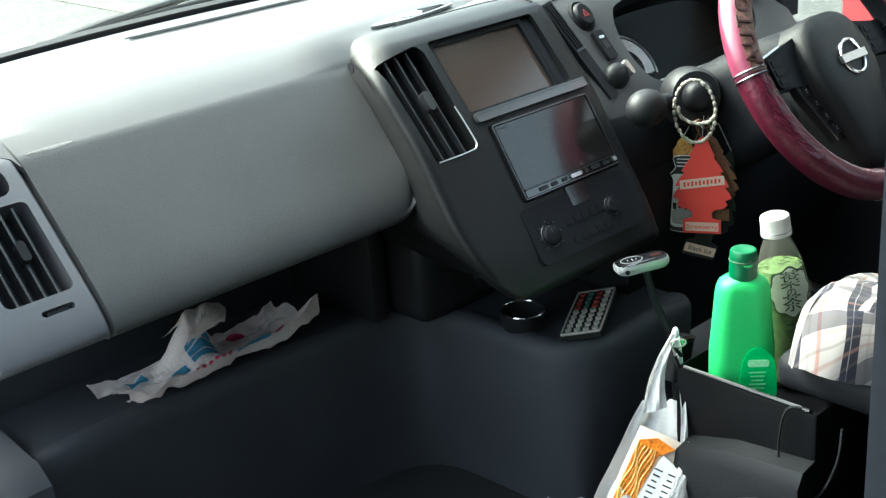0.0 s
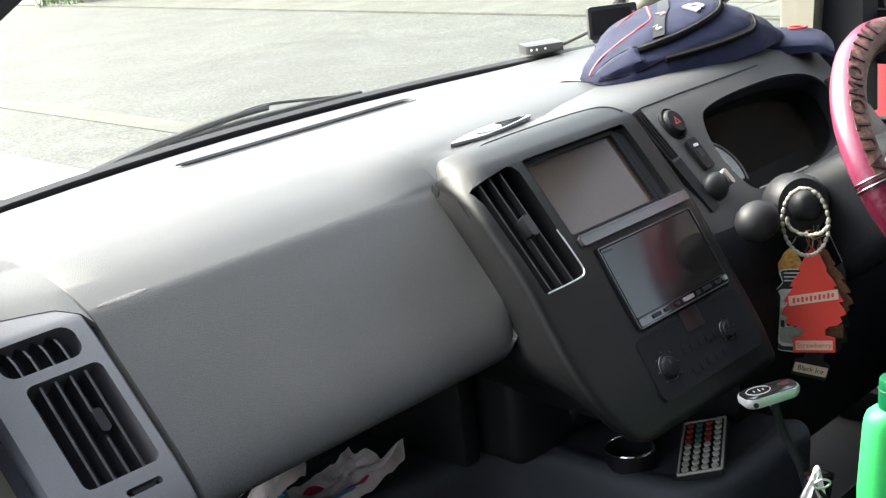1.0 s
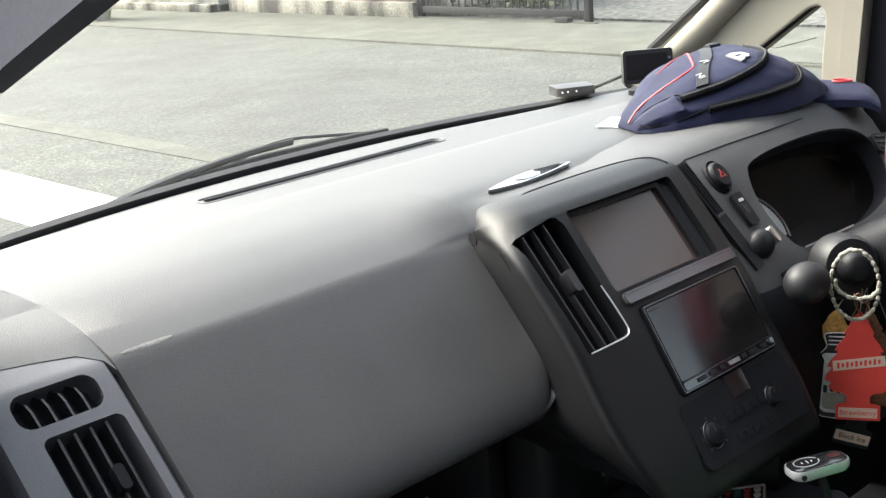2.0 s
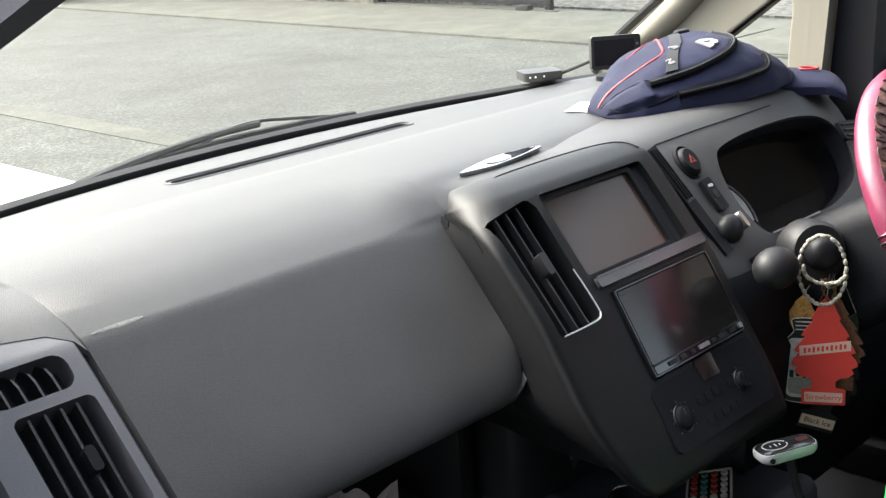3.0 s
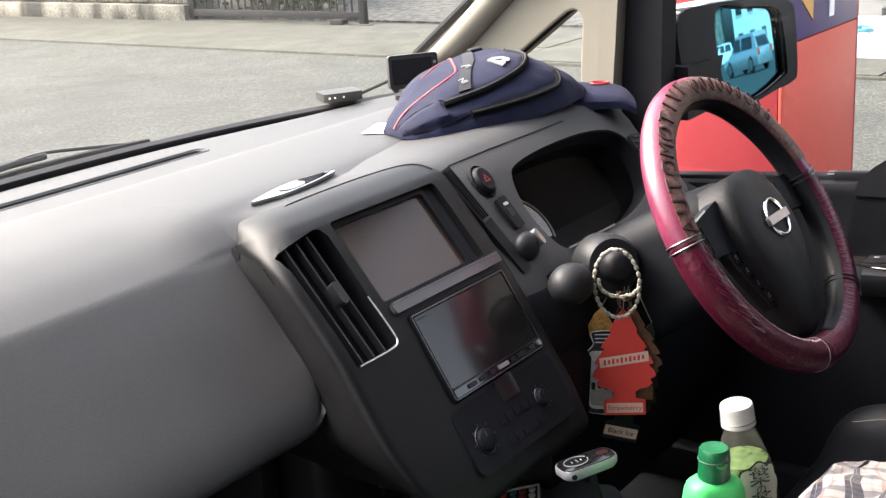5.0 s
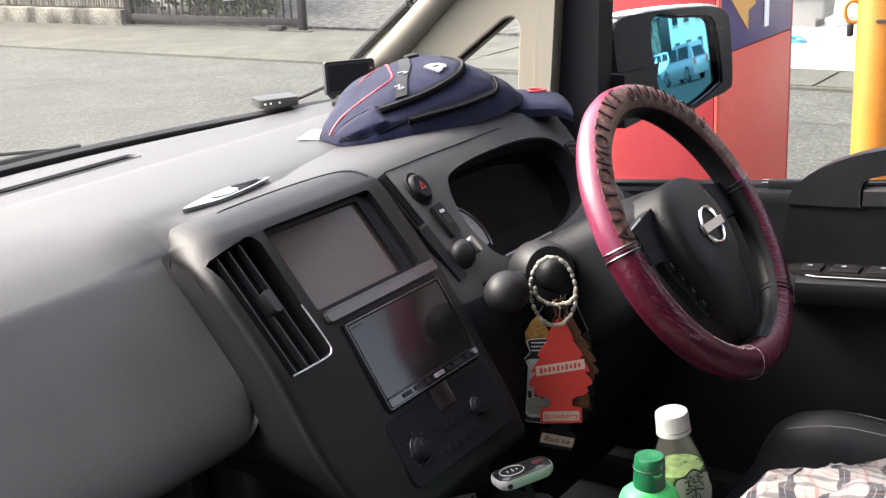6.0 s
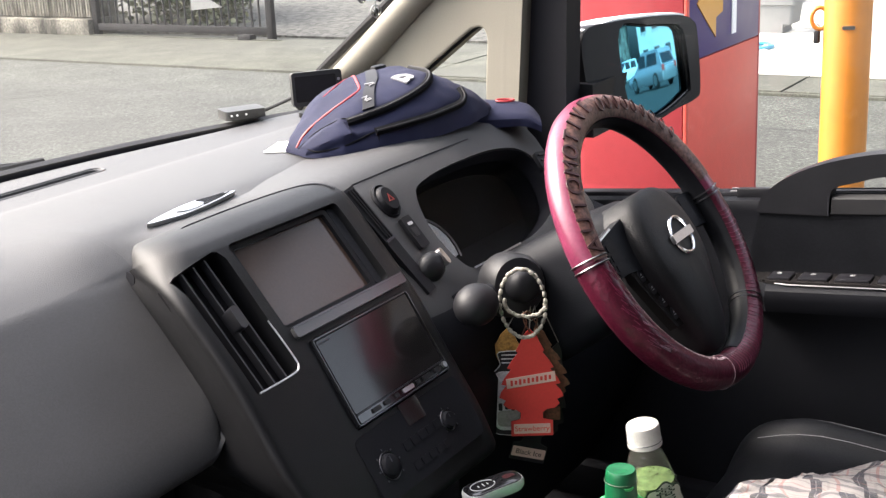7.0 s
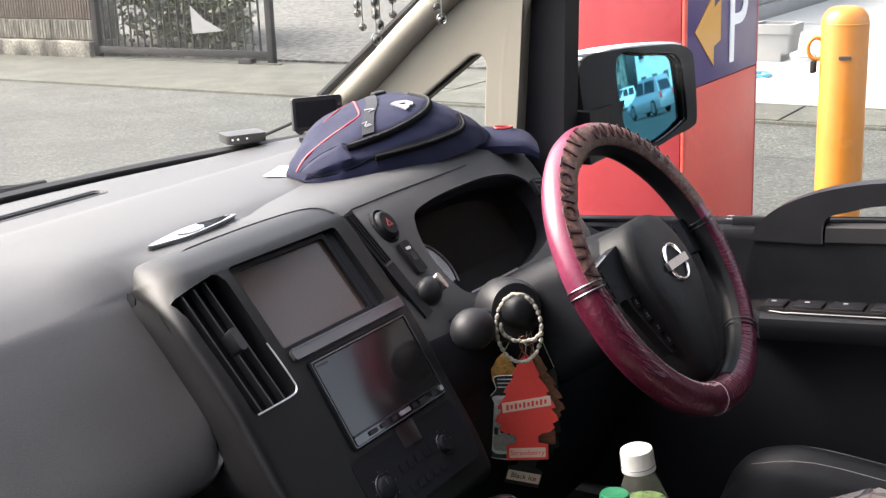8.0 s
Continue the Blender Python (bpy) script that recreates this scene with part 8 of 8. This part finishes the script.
def hose():
    h = thing("blue_hose", (8.55, 2.2, 0.03), "light blue plastic hose lying in loose loops", "hose")
    line = smooth_line([(8.45 + 0.16 * math.cos(a) * (1 + 0.2 * math.sin(2.3 * a)), 2.24 + 0.11 * math.sin(a), 0.040 + 0.008 * (k % 3)) for k, a in enumerate([0.9 * i for i in range(16)])], 4)
    part("tube", tube(line, 0.009, 8), M_HOSE, h)


hose()


# ---- the street behind, which the door mirror shows ----
def far_car(name, label, at, heading, paint, length, width, height, boot, nose):
    c = thing(name, at, label, "car", "cars behind on the street")
    m = Matrix.Translation(at) @ Matrix.Rotation(math.atan2(heading[1], heading[0]), 4, "Z")
    L, W, H = length / 2, width / 2, height
    belt = H * 0.58
    lower = []
    for x, z0, z1, w in ((-L, 0.42, belt * 0.9, 0.86), (-L + 0.08, 0.25, belt, 0.95), (-L * 0.5, 0.2, belt + 0.02, 1.0), (0, 0.2, belt, 1.0), (nose, 0.2, belt - 0.04, 1.0), (L - 0.35, 0.22, belt * 0.78, 0.96), (L - 0.05, 0.28, belt * 0.66, 0.88), (L, 0.4, belt * 0.5, 0.75)):
        lower.append([m @ Vector((x, y * W * w, z)) for y, z in ((-0.94, z0), (-1.0, z0 + 0.12), (-1.0, z1 - 0.12), (-0.93, z1), (0.93, z1), (1.0, z1 - 0.12), (1.0, z0 + 0.12), (0.94, z0))])
    part("body", loft(lower), paint, c)
    cabin = []
    for x, z, w in ((-L + 0.10, belt - 0.02, 0.90), (boot, H - 0.06, 0.78), (boot + 0.35, H, 0.78), (0.2, H, 0.78), (nose - 0.55, H - 0.08, 0.78), (nose + 0.25, belt - 0.05, 0.88)):
        cabin.append([m @ Vector((x, y * W * ww, zz)) for y, ww, zz in ((-1, 0.92, belt - 0.06), (-1, w, z), (1, w, z), (1, 0.92, belt - 0.06))])
    part("cabin", bevel(loft(cabin), 0.04, 2), paint, c)
    for sy in (-1, 1):
        for x0, x1 in ((boot + 0.15, -0.25), (-0.17, 0.72)):
            q = [(x0, belt + 0.05, 0.885), (x1, belt + 0.05, 0.885), (x1 - 0.1, H - 0.12, 0.80), (x0 + 0.05, H - 0.12, 0.80)]
            part("side_window", loft([[m @ Vector((x, sy * (W * w + o), z)) for x, z, w in q] for o in (0.0, 0.03)]), M_CARGLASS, c, smooth=False)
        part("tail_lamp", box(-L + 0.05, sy * W * 0.80, belt * 0.86, 0.16, 0.22, 0.24, 0.03, m=m), M_TREE, c)
        for x in (-L * 0.58, L * 0.60):
            w = part("wheel", lathe([(0.0, -0.10), (0.30, -0.10), (0.33, -0.07), (0.33, 0.07), (0.30, 0.10), (0.0, 0.10)], 24, m @ Matrix.Translation((x, sy * (W - 0.09), 0.33)) @ Matrix.Rotation(radians(90), 4, "X")), M_TYRE, c)
            part("rim", lathe([(0.0, -0.015), (0.19, -0.01), (0.21, 0.0), (0.21, 0.02), (0.0, 0.02)], 20, m @ Matrix.Translation((x, sy * (W + 0.012), 0.33)) @ Matrix.Rotation(radians(90), 4, "X")), M_SILVER, w)
    back = [(-L + 0.13, belt + 0.04), (boot - 0.02, H - 0.16)]
    part("rear_window", loft([[m @ Vector((x - o, y * W * 0.7, z)) for x, z, y in ((back[0][0], back[0][1], -1), (back[1][0], back[1][1], -0.95), (back[1][0], back[1][1], 0.95), (back[0][0], back[0][1], 1))] for o in (-0.02, 0.035)]), M_CARGLASS, c, smooth=False)
    part("windscreen", loft([[m @ Vector((x + o, y * W * 0.72, z + o)) for x, z, y in ((nose + 0.17, belt + 0.02, -1), (nose - 0.48, H - 0.14, -0.95), (nose - 0.48, H - 0.14, 0.95), (nose + 0.17, belt + 0.02, 1))] for o in (-0.02, 0.03)]), M_CARGLASS, c, smooth=False)


far_car("estate_car", "silver estate car stopped on the street behind", (29.5, -38.6, 0), (-0.08, -1.0), M_SILVERCAR, 4.4, 1.72, 1.5, -1.75, 0.95)
far_car("box_car", "white small box-shaped car on the street behind", (57.0, -82.6, 0), (-0.94, -0.08), M_WHITECAR, 3.6, 1.6, 1.75, -1.5, 1.05)


def far_house(at, size, wall, label):
    x, y = at
    w, d, h = size
    c = thing("building", (x, y, 0), label, "building", "houses behind on the street")
    m = Matrix.Translation((x, y, 0)) @ Matrix.Rotation(math.atan2(0.6, 0.8), 4, "Z")
    part("wall", box(0, 0, h / 2, w, d, h, 0, m=m), wall, c)
    part("roof", box(0, 0, h + 0.15, w + 0.5, d + 0.5, 0.3, 0.05, m=m), M_PLANTER, c)
    for j in range(int(h // 2.8)):
        for i in range(int(w // 2.2)):
            q = part("window", box(-w / 2 + 1.2 + 2.2 * i, d / 2 + 0.02, 1.7 + 2.8 * j, 1.0, 0.08, 1.2, 0.02, m=m), M_CARGLASS, c)
            part("sill", box(-w / 2 + 1.2 + 2.2 * i, d / 2 + 0.06, 1.02 + 2.8 * j, 1.2, 0.12, 0.08, 0, m=m), M_FACADE, q)


far_house((73.5, -92), (11, 8, 9), M_FACADE, "pale plastered house with rows of windows")
far_house((61, -101.5), (6, 8, 6), M_BRICK, "brown two-storey house with a flat roof")
far_house((66, -97), (3, 7, 5), M_WALLST, "narrow stained grey house")
